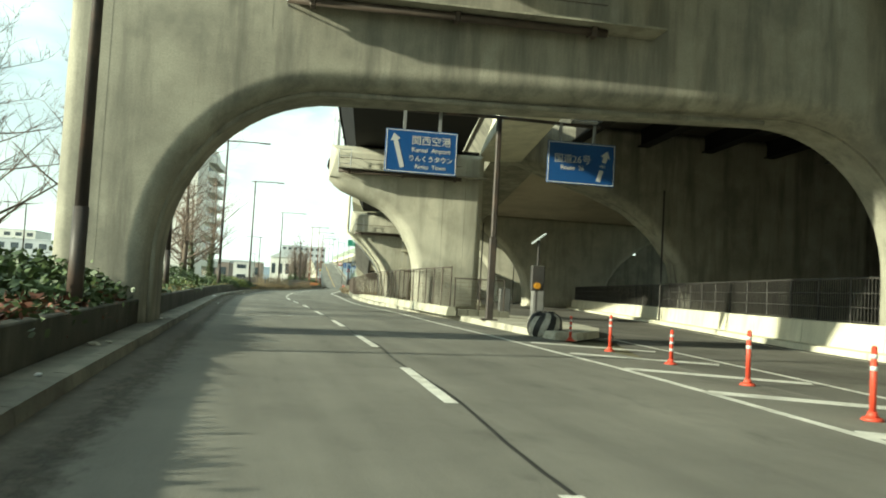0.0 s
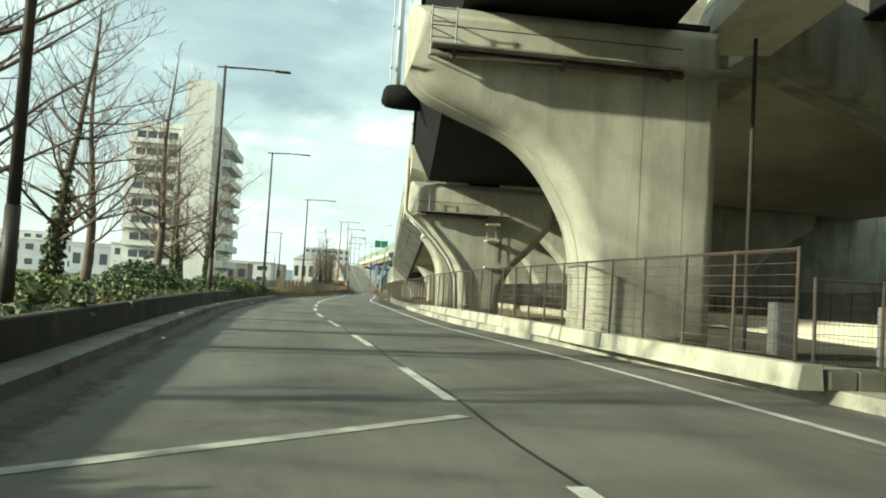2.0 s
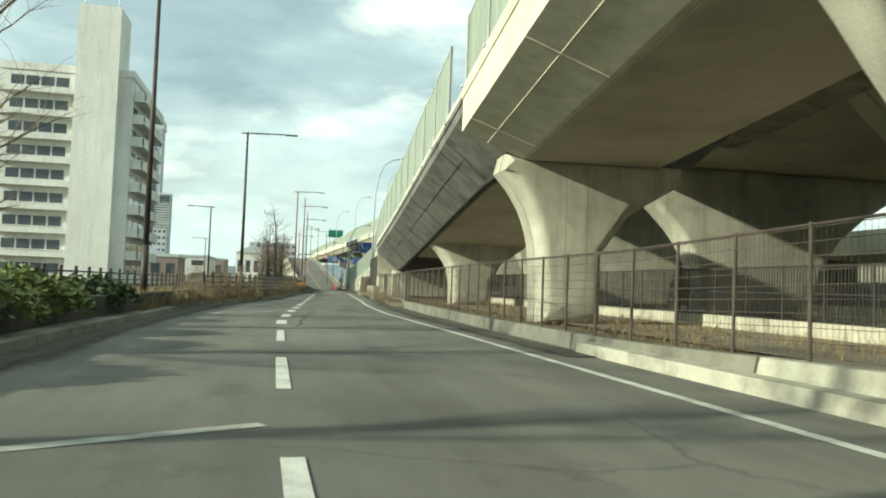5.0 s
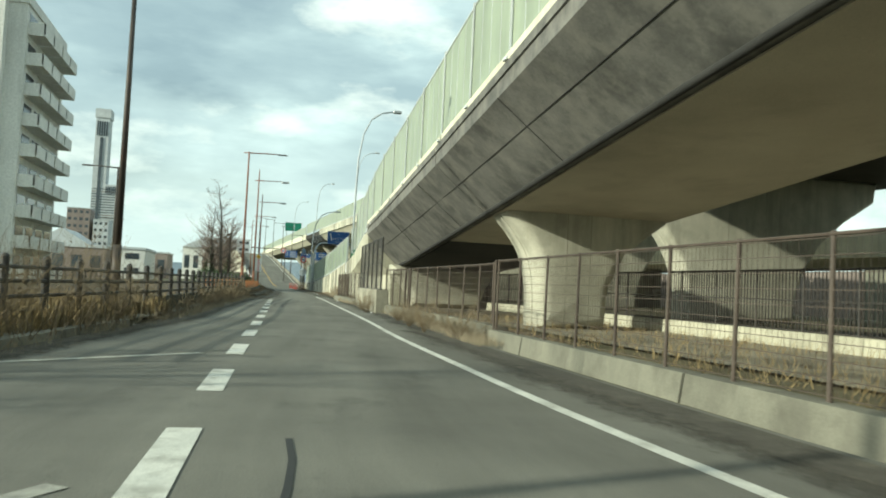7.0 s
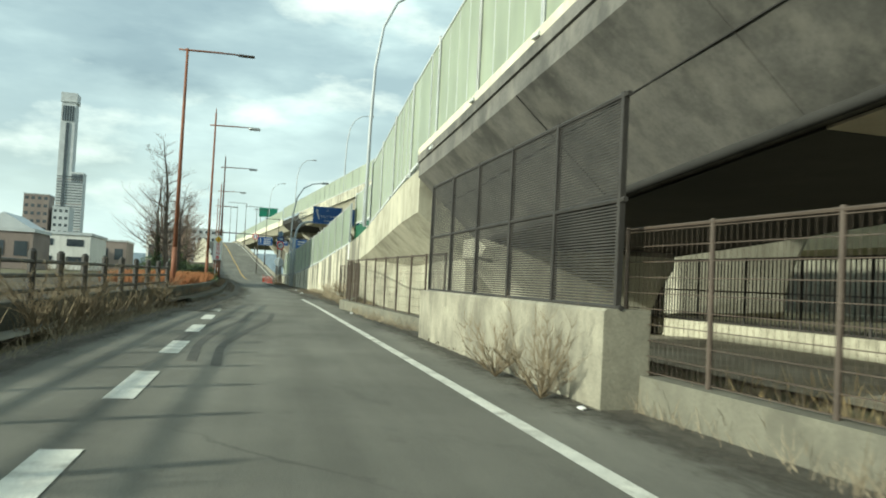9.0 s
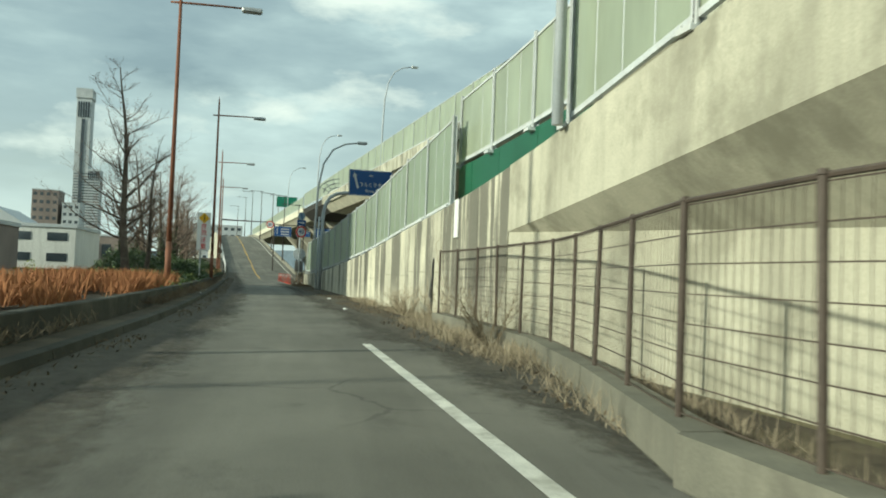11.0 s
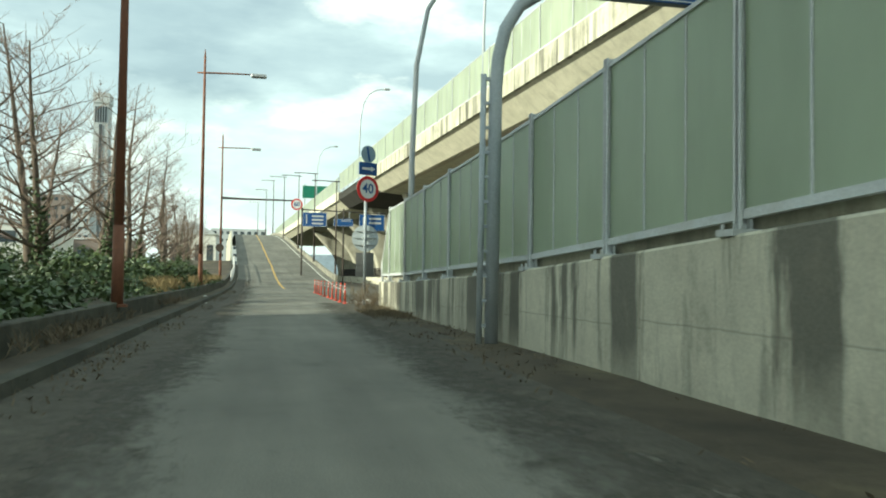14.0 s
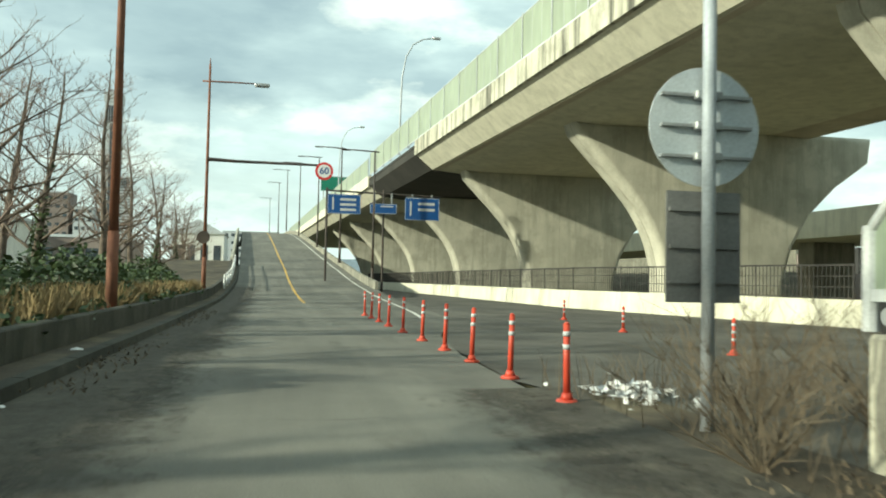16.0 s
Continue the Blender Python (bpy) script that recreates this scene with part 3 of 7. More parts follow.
strip("joint_seam", TAR, [(x_dash(y) + 0.07 + 0.05 * math.sin(y * 0.9), y) for y in steps(-5, 47, 1.0)], 0.04, 0.004, "dark tar seam along the lane joint", "seam")
strip("joint_seam", TAR, [(x_dash(y) + 0.55 + 0.035 * (y - 77) + 0.03 * math.sin(y * 2.3), y) for y in steps(73, 83.6, 0.7)], 0.05, 0.004, "dark ragged crack in the asphalt", "seam")

TYRE = material("tyre_mark", (0.060, 0.058, 0.050), (0.095, 0.092, 0.080), 3.0, 0.85, bump=0.1, fine=50)
for run in (((-0.1, 116.2), (0.03, 118.1), (0.5, 121.4), (0.98, 124.3)), ((0.2, 113.5), (0.25, 116.0), (0.58, 119.2), (1.15, 122.6), (1.57, 127.0)), ((0.5, 113.0), (0.58, 115.7), (1.1, 119.0), (1.79, 122.8), (2.13, 126.4))):
    ys_ = steps(run[0][1], run[-1][1], 1.0)
    strip("tyre_mark", TYRE, [(float(np.interp(y, [q[1] for q in run], [q[0] for q in run])), y) for y in ys_], 0.13, 0.004, "faint dark curving tyre mark on the asphalt", "tyre mark")

# chevron zone between the two roads
strip("zebra_line", PAINT, [(5.1, y) if y < 12 else (np.interp(y, (12, 21), (5.1, 4.6)), y) for y in steps(-20, 21, 2)], 0.15, label="white outline of the chevron zone")
strip("zebra_line", PAINT, [(np.interp(y, (-20, 11.5, 19.4, 26), (5.2, 7.9, 8.3, 8.3)), y) for y in steps(-10, 22, 2)], 0.15, label="white outline of the chevron zone")
for k in range(9):
    ya = -6 + k * 2.9
    xa, xb = 5.15, min(7.7, 5.15 + (ya + 14) * 0.13 + 0.6)
    strip("zebra_bar", PAINT, [(xa, ya + 1.3), (xb, ya)], 0.42, 0.005, "broad white chevron bar on the asphalt")
strip("road_line", PAINT_WORN, [(x_side(y) - 1.0, y) for y in steps(-20, 100, 4)], 0.14, 0.004, "worn white edge line of the side road")

# ---- kerbs and planter wall on the near side ----


def run_pieces(name, parent, mat, y0, y1, length, fx, profile, z=z_road, gap=0.012, label=""):
    """Kerb-like pieces of one section, end to end along the plan line fx."""
    for y in steps(y0, y1, length)[:-1]:
        n = steps(y0, y1, length)
        d = n[1] - n[0]
        ya, yb = y + gap, y + d - gap
        bm = bmesh.new()
        secs = [[(fx(yy) + px_, yy, z(yy) + pz) for px_, pz in profile] for yy in (ya, yb)]
        loft(bm, secs)
        part(name, bm, mat, parent, label)


# Shade on the wall's face is put into this dark tone, along with dirt.
CONC_SHADE_DIRT = material("concrete_shade_dirt", (0.035, 0.036, 0.028), (0.075, 0.074, 0.058), 0.9, 0.95, bump=0.3, fine=35, streak=(0.025, 0.026, 0.02), streak_amount=0.6, stain=(0.11, 0.105, 0.085), stain_scale=0.8, vary=0.15)
kerb_left = thing("kerb", (-3, 60, 0), "weathered low concrete kerb along the planted verge", "kerb", kind="structure")
run_pieces("kerb_stone", kerb_left, CONC_KERB_OLD, -36, 96, 2.0, x_left, [(0.0, -0.02), (-0.03, 0.15), (-0.20, 0.16), (-0.20, -0.02)])
run_pieces("kerb_stone", kerb_left, CONC_SHADE_DIRT, 132, 260, 2.0, x_left, [(0.0, -0.02), (-0.03, 0.15), (-0.20, 0.16), (-0.20, -0.02)])
planter_wall = thing("planter_wall", (-4, 60, 0), "stained low concrete wall holding the planted verge, shade in its dark colour", "low wall", kind="structure")
run_pieces("wall_block", planter_wall, CONC_SHADE_DIRT, -36, 86, 4.0, x_left, [(-0.58, -0.05), (-0.58, 0.58), (-0.60, 0.60), (-0.76, 0.60), (-0.78, -0.05)], gap=0.006)
run_pieces("wall_block", planter_wall, CONC_SHADE_DIRT, 100, 262, 4.0, x_left, [(-0.62, -0.05), (-0.62, 0.52), (-0.64, 0.54), (-0.82, 0.54), (-0.84, -0.05)], gap=0.006)
sheet("gutter_strip", CONC_KERB_OLD, steps(-36, 124, 4), lambda y: x_left(y) - 0.60, lambda y: x_left(y) - 0.19, lambda y: z_road(y) + 0.13, 1, label="dirty concrete strip between kerb and planter wall", category="gutter")
sheet("gutter_strip", SOIL, steps(124, 260, 2), lambda y: x_left(y) - 0.60, lambda y: x_left(y) - 0.15, lambda y: z_road(y) + 0.155, 2, 0.03, label="strip of leaf mould between kerb and planter wall", category="gutter")
sheet("verge", SOIL, steps(-36, 262, 2), lambda y: x_left(y) - 9.0, lambda y: x_left(y) - 0.74, lambda y: z_road(y) + 0.42, 10, 0.16, "bare soil of the planted verge", category="verge")

# ---- island, kerb and barrier between the roads ----
ISL = [(20.4, 6.3, 6.9), (22, 5.9, 8.1), (25, 5.75, 9.2), (28, 5.55, 9.3), (31, 5.3, 9.4), (34, 4.95, 9.4), (36, 4.75, 5.4), (44, 3.9, 4.9), (48.5, 3.35, 4.5), (58, 3.1, 4.1), (75, 2.95, 3.9), (96, 3.5, 4.4)]
bm = bmesh.new()
secs = []
for y in steps(20.4, 67, 2.0):
    a = np.interp(y, [i[0] for i in ISL], [i[1] for i in ISL])
    b = np.interp(y, [i[0] for i in ISL], [i[2] for i in ISL])
    secs.append([(a, y, -0.02), (a + 0.03, y, 0.19), (a + 0.22, y, 0.20), (b - 0.2, y, 0.20), (b, y, 0.19), (b + 0.02, y, -0.02)])
loft(bm, secs)
tagged(part("traffic_island", bm, CONC_KERB), "raised concrete island between the two roads", "traffic island", kind="structure")

x_bar = curve([(29.4, 4.95), (36, 4.35), (44, 4.05), (52, 3.55), (58, 3.4), (75, 3.2), (94.3, 3.85)])
barrier = thing("barrier", (4, 60, 0.2), "low pale concrete barrier on the island", "barrier", kind="structure")
bpro = [(0.0, 0.18), (0.05, 0.60), (0.07, 0.62), (0.33, 0.62), (0.36, 0.18)]
bar2 = 64
ypos = [29.5, 35.9, 38.4, 44, 50, 56, 62, 68, 74, 80, 86, 92, 94.3]
for ya, yb in zip(ypos, ypos[1:]):
    bm = bmesh.new()
    hh = lambda yy: np.interp(yy, (29, 50, 60, 66, 95), (0.74, 0.74, 0.6, 0.27, 0.27))
    loft(bm, [[(x_bar(yy) + a, yy, (0.18 if yy < bar2 or b > 0.2 else -0.05) + (b - 0.18) * hh(yy)) for a, b in bpro] for yy in (ya + 0.03, (ya + yb) / 2, yb - 0.03)])
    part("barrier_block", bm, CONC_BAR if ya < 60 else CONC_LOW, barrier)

# ---- piers ----


def rounded(pts, n=6):
    """A smooth run through points, by Catmull-Rom."""
    out = []
    for i in range(len(pts) - 1):
        p0, p1, p2, p3 = (Vector(pts[max(0, min(len(pts) - 1, k))]) for k in (i - 1, i, i + 1, i + 2))
        for k in range(n):
            t = k / n
            q = 0.5 * ((2 * p1) + (p2 - p0) * t + (2 * p0 - 5 * p1 + 4 * p2 - p3) * t * t + (3 * p1 - p0 - 3 * p2 + p3) * t ** 3)
            out.append((q.x, q.y))
    return out + [tuple(pts[-1])]


def inset(outline, d):
    """The closed outline moved inwards by d, with mitred corners, and less than d near short-edged corners."""
    n = len(outline)
    pts = [Vector(p) for p in outline]
    area = sum(pts[i].x * pts[(i + 1) % n].y - pts[(i + 1) % n].x * pts[i].y for i in range(n))
    side = 1.0 if area > 0 else -1.0
    moves, limits = [], []
    for i in range(n):
        a, b = (pts[i] - pts[i - 1]), (pts[(i + 1) % n] - pts[i])
        short = min(a.length, b.length)
        a.normalize(), b.normalize()
        na, nb = Vector((-a.y, a.x)) * side, Vector((-b.y, b.x)) * side
        moves.append((na + nb) / max(0.5, 1.0 + na.dot(nb)))
        limits.append(0.42 * short if a.dot(b) < 0.85 else 9.0)
    for turn in (range(2 * n), range(2 * n, 0, -1)):
        for k in turn:
            i, j = k % n, (k - 1) % n if turn.step > 0 else (k + 1) % n
            limits[i] = min(limits[i], limits[j] + 0.7 * (pts[i] - pts[j]).length)
    return [tuple(p + m * min(d, lim)) for p, m, lim in zip(pts, moves, limits)]


def rolled(bm, outline, y0, y1, r=0.42):
    """A pier's body: a broad roll along its front edge, a sunk groove behind the roll, and a small round at the back."""
    secs = [(r * (1 - math.sin(a)), y0 + 1.3 * r * (1 - math.cos(a))) for a in [math.pi / 2 * k / 7 for k in range(8)]]
    secs += [(0.0, y0 + 1.3 * r + 0.14), (0.05, y0 + 1.3 * r + 0.155), (0.05, y0 + 1.3 * r + 0.22), (0.0, y0 + 1.3 * r + 0.235)]
    secs += [(0.0, y1 - 0.16), (0.02, y1 - 0.09), (0.07, y1 - 0.03), (0.16, y1)]
    loft(bm, [[(x, y, z) for x, z in inset(outline, d)] for d, y in secs])


def pier(name, outline, y0, y1, mat, label, ribs=(), wide=False):
    """A pier with its body, a groove rib along each curved edge and the casting joints on its face."""
    if ribs:
        lo, hi = ribs[0]
        run = rounded(outline[lo:hi])
        outline = outline[:lo] + run + outline[hi:]
        ribs = [(lo, lo + len(run))]
    xs, zs = [q[0] for q in outline], [q[1] for q in outline]
    ob = thing(name, (sum(xs) / len(xs), (y0 + y1) / 2, min(zs)), label, "viaduct pier", "viaduct piers")
    bm = bmesh.new()
    rolled(bm, outline, y0, y1)
    body = smooth(part("body", bm, mat, ob))
    body.data.set_sharp_from_angle(angle=radians(34))
    foot = [q[0] for q in outline if q[1] < 1.25]
    if not wide and foot:
        xa, xb = min(foot), max(foot)
        for f in (0.36, 0.70):
            bm = bmesh.new()
            x = xa + (xb - xa) * f
            box(bm, x - 0.007, x + 0.007, y0 - 0.003, y0 + 0.02, min(zs) + 0.05, min(zs) + (max(zs) - min(zs)) * 0.93)
            part("form_joint", bm, CONC_DARK, ob)
        bm = bmesh.new()
        box(bm, xa + 0.3, xb - 0.3, y0 + 0.3, y1 - 0.3, max(zs) - 0.01, max(zs) + 0.12)
        part("bearing", bm, STEEL_BLACK, ob)
    if wide:
        top = max(zs) - 0.3
        for x, z in ((-4.3, 0.6), (-1.2, 6.2), (2.2, 6.0), (5.6, 6.0), (9.0, 6.1)) if xs[0] < 0 else ((12.5, 8.2), (15.5, 7.4), (18.6, 6.0), (21.2, 0.4), (24.0, 0.4), (26.8, 0.4)):
            bm = bmesh.new()
            box(bm, x - 0.008, x + 0.008, y0 - 0.003, y0 + 0.02, z, top)
            part("form_joint", bm, CONC_DARK, ob)
    return ob


def arc(x0, z0, x1, z1, n=8, hollow=True):
    """A quarter ellipse from (x0, z0), which it leaves flat, to (x1, z1), which it meets upright."""
    pts = []
    for i in range(1, n):
        a = math.pi / 2 * i / n
        pts.append((x0 + (x1 - x0) * math.sin(a), z1 + (z0 - z1) * math.cos(a)))
    return pts


# Stained portal concrete; under the farther deck it carries shade in its colour.
CONC_A = material("concrete_stain_shade", (0.24, 0.23, 0.185), (0.38, 0.365, 0.29), 0.5, 0.9, bump=0.12, fine=30, streak=(0.12, 0.115, 0.095), streak_amount=0.7, stain=(0.17, 0.165, 0.135), stain_scale=0.35)
# portal over both roads
out_a = [(-5.2, 0.0), (-5.2, 9.3), (22.0, 9.8), (22.0, 0.0), (14.2, 0.0), (14.2, 2.0)] + arc(10.6, 5.58, 14.2, 2.0, 14)[::-1] + [(10.6, 5.58), (0.25, 5.18)] + arc(0.25, 5.18, -3.32, 1.35, 14) + [(-3.32, 1.35), (-3.32, 0.0)]
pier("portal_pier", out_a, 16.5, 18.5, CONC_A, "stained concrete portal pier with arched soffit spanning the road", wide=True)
out_b = [(0.3, 7.7), (0.3, 6.15), (0.75, 5.75), (1.4, 5.45), (2.77, 4.9), (3.6, 4.2), (4.2, 3.3), (4.52, 2.5), (4.65, 1.5), (4.65, 0.1), (7.75, 0.1), (7.75, 7.75)]
pier("bracket_pier", out_b, 37.6, 39.4, CONC, "sunlit concrete pier with a curved bracket arm", [(1, 10)])
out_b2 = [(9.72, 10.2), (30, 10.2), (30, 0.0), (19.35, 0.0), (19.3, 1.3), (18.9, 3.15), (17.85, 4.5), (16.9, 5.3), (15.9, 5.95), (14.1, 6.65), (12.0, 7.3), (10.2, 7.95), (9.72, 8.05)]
# Same concrete as the other piers; its shade is in the darker material.
pier("portal_pier", out_b2, 39.8, 41.6, CONC_A, "concrete portal pier over the side road, shade in its dark colour", wide=True)
out_c = [(2.35, 6.6), (2.25, 4.85), (2.6, 4.6), (3.2, 4.35), (3.87, 3.55), (4.45, 2.8), (4.8, 2.0), (4.95, 1.0), (4.95, 0.1), (7.1, 0.1), (7.1, 1.4), (7.7, 2.5), (8.7, 3.5), (9.65, 4.7), (9.65, 6.6)]
pier("bracket_pier", out_c, 59.4, 61.0, CONC, "concrete pier with two curved bracket arms and a drain pipe", [(1, 9)])
out_d = [(5.1, 5.7), (4.95, 5.1), (5.5, 4.45), (5.98, 3.6), (6.25, 2.6), (6.35, 1.2), (6.35, 0.0), (8.6, 0.0), (8.6, 1.2), (8.6, 2.4), (9.6, 3.8), (11.6, 5.0), (11.6, 5.7)]
pier("bracket_pier", out_d, 79.2, 80.9, CONC, "concrete pier with flared top, pale on its sunny side", [(1, 7)])
out_e = [(6.95, 4.3), (6.85, 3.7), (7.4, 3.1), (7.85, 2.4), (8.1, 1.4), (8.15, 0.0), (10.6, 0.0), (10.7, 1.4), (11.3, 2.6), (12.8, 3.7), (12.8, 4.3)]
pier("bracket_pier", out_e, 102.2, 103.9, CONC, "low concrete pier with flared top under the descending deck", [(1, 6)])
out_f = [(7.2, 2.4), (7.2, 1.85), (7.6, 1.5), (8.1, 0.95), (8.35, 0.5), (8.4, 0.0), (12.6, 0.0), (12.7, 0.6), (12.95, 1.2), (13.4, 1.85), (13.4, 2.4)]
pier("bracket_pier", out_f, 123.2, 124.7, CONC, "squat concrete pier with flared top before the abutment", [(1, 5)])

z_far = lambda y: float(np.interp(y, (-20, 44, 70, 122, 149.8), (10.15, 10.15, 8.35, 9.2, 10.0)))
# long row under the expressway, each one a little nearer to the ramp than the one before
row3 = [(-5.4, 10.6), (-5.2, 9.9), (-3.9, 8.5), (-2.6, 7.1), (-1.4, 5.6), (-0.55, 4.0), (-0.1, 2.4), (0, 1.2), (0, 0), (7.6, 0), (7.7, 1.6), (8.3, 3.6), (9.4, 5.6), (11.2, 7.4), (13.4, 9.0), (13.6, 10.6)]
for py_ in (75.8, 99.0, 122.0, 144.5, 167.0, 188.3, 209.3, 230.4, 251.5, 272.0, 293.0, 314.0, 335.0):
    foot_x = 25.25 - 0.053 * (py_ - 230.4) if py_ > 180 else float(np.interp(py_, (76, 99, 122, 144.5, 167), (19.75, 22.2, 24.4, 25.6, 26.8)))
    pier("bracket_pier", [(foot_x + a, b * ((z_far(py_) + 0.1) / 10.6 if py_ < 149 else 0.965)) for a, b in row3], py_ - 1.8, py_, CONC, "broad concrete pier with flared arms under the long expressway", [(1, 9)])

# ---- decks ----


def deck(name, ys, section, mats_label, mat, soffit=None, seams=0.0, soffit_mat=None):
    """A span: one box a span between its joints, and thin raised seams across its side."""
    s0 = section(ys[0])
    ob = thing(name, s0[0], mats_label, "viaduct deck", "viaduct decks")
    bm = bmesh.new()
    loft(bm, [section(y) for y in ys])
    part("box_girder", bm, mat, ob)
    bm = bmesh.new()
    loft(bm, [[(section(y)[0][0] - 0.05, y, section(y)[0][2] - 0.16), (section(y)[0][0] + 0.12, y, section(y)[0][2] - 0.16), (section(y)[0][0] + 0.12, y, section(y)[0][2] + 0.06), (section(y)[0][0] - 0.05, y, section(y)[0][2] + 0.06)] for y in ys])
    part("edge_beam", bm, mat, ob)
    if soffit:
        lo, hi = soffit
        bm = bmesh.new()
        loft(bm, [[(section(y)[lo][0] + 0.2, y, section(y)[lo][2] - 0.012), (section(y)[hi][0] - 0.1, y, section(y)[hi][2] - 0.012), (section(y)[hi][0] - 0.1, y, section(y)[hi][2] - 0.05), (section(y)[lo][0] + 0.2, y, section(y)[lo][2] - 0.05)] for y in ys])
        part("soffit", bm, soffit_mat or SOFFIT, ob, "soffit with its shade coloured near-black" if soffit_mat else "brown-grey soffit")
    if seams:
        y = ys[0] + seams / 2
        while y < ys[-1]:
            a, b = section(y)[1], section(y)[2]
            bm = bmesh.new()
            box(bm, -0.008, 0.008, -0.022, 0.022, 0, (Vector(b) - Vector(a)).length, m=Matrix.Translation(b) @ (Vector(a) - Vector(b)).to_track_quat("Z", "Y").to_matrix().to_4x4())
            part("seam", bm, GIRDER_SEAM if mat is GIRDER else mat, ob)
            y += seams
        for f in (0.42,):
            bm = bmesh.new()
            tube(bm, [Vector(section(y)[1]).lerp(Vector(section(y)[2]), f) for y in ys], 0.018, 6)
            part("seam", bm, GIRDER_SEAM if mat is GIRDER else mat, ob)
    return ob


dx = curve([(-20, -2.3), (16, -0.9), (38, 0.55), (60, 2.3), (81, 3.55), (125, 5.88)])
dz = curve([(-20, 9.9), (16, 8.8), (38, 7.75), (60, 6.62), (81, 5.45), (103.7, 3.95), (125, 2.75)])
bw = lambda y: float(np.interp(y, (38, 50, 54, 59), (6.0, 6.7, 6.9, 7.15)))
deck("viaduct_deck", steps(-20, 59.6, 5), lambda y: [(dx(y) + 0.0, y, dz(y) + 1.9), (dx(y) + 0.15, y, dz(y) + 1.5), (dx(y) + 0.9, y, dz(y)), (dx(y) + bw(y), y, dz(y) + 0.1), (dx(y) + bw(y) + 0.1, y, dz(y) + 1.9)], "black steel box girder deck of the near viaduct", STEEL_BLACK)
low_in = lambda y: float(np.interp(y, (60, 79.2, 81, 124), (1.9, 2.1, 1.8, 1.95)))
low_dz = lambda y: float(np.interp(y, (80, 92, 105, 118, 125), (-0.08, -0.10, -0.25, -0.45, -0.50)))
deck("viaduct_deck", steps(59.9, 79.2, 5), lambda y: [(dx(y) + 0.0, y, dz(y) + 2.1), (dx(y) + 0.0, y, dz(y) + 0.7), (dx(y) + low_in(y), y, dz(y) - 0.05), (dx(y) + 7.2, y, dz(y)), (dx(y) + 7.4, y, dz(y) + 2.1)], "pale concrete span with a sloping side", CONC_LIGHT, (2, 3), 7.0)
def dark_section(y):
    return [(dx(y) + 0.0, y, dz(y) + 1.85), (dx(y) + 0.0, y, dz(y) + 1.3), (dx(y) + low_in(y), y, dz(y) + low_dz(y)), (dx(y) + 8.2, y, dz(y) + low_dz(y)), (dx(y) + 9.8, y, dz(y) + 1.3), (dx(y) + 9.8, y, dz(y) + 1.85)]


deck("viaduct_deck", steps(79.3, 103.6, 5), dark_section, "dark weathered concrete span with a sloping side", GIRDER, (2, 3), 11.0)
deck("viaduct_deck", steps(103.7, 110.6, 5), dark_section, "dark weathered near stretch of the end span", GIRDER, (2, 3), 7.0)
# Split off so its near-black soffit can stand for the deeper shade.
deck("viaduct_deck", steps(110.62, 124.8, 5), dark_section, "dark weathered end span beside the abutment", GIRDER, (2, 3), 11.0, STEEL_AND_SHADE)
# Same deck as the darker piece further down; this copy is pale for sunlight.
deck("viaduct_deck", steps(-20, 39.7, 5), lambda y: [(dx(y) + 7.75, y, dz(y) + 2.3), (dx(y) + 7.62, y, dz(y) + 1.9), (dx(y) + 7.0, y, dz(y) + 0.05), (dx(y) + 9.3, y, dz(y) + 0.25), (dx(y) + 10.6, y, dz(y) + 2.3)], "concrete box beside the black girder, sunlight in its pale colour", CONC_LIGHT, None, 9.0)
lip = bmesh.new()
tube(lip, [(dx(y) + low_in(y) - 0.03, y, dz(y) + low_dz(y) + 0.04) for y in steps(79.4, 124.7, 5)], 0.09, 8)
tagged(smooth(part("edge_lip", lip, GIRDER_SEAM)), "dark rounded lower edge of the weathered span", "edge beam", kind="structure")
# Continues the pale box; the shade is put into its darker concrete.
deck("viaduct_deck", steps(39.9, 82, 5), lambda y: [(dx(y) + 7.4, y, dz(y) + 3.2), (dx(y) + 8.6, y, dz(y) + 1.6), (dx(y) + 11.6, y, dz(y) + 1.6), (dx(y) + 12.6, y, dz(y) + 3.2)], "concrete deck beside the black girder, shade in its dark colour", CONC_A)
# farther deck over the side road, with girders below
x_far = lambda y: float(np.interp(y, (-20, 42, 76, 99, 122, 150), (9.9, 12.7, 14.2, 16.7, 18.5, 19.74)))
far_section = lambda y: [(x_far(y), y, z_far(y) + 1.8), (x_far(y), y, z_far(y)), (34 + y * 0.05, y, z_far(y)), (34 + y * 0.05, y, z_far(y) + 1.8)]
# Shade under the first and last piece is put into their near-black colour.
deck("viaduct_deck", [-20, 0, 20, 43.9], far_section, "underside of the farther viaduct deck, shade in its near-black colour", STEEL_AND_SHADE)
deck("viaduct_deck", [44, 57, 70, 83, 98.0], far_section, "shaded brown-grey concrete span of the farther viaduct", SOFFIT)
deck("viaduct_deck", [98.1, 109, 122, 135, 149.8], far_section, "underside of the farther viaduct beyond the pier, shade in its near-black colour", STEEL_AND_SHADE)
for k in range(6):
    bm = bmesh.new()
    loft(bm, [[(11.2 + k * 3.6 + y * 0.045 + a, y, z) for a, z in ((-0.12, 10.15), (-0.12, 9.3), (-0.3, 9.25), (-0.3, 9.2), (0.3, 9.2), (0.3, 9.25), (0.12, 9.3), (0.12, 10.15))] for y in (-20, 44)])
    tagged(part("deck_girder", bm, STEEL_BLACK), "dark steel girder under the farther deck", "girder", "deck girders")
# deck of the third part
x_long = lambda y: 15.1 + 0.045 * (252.0 - y)


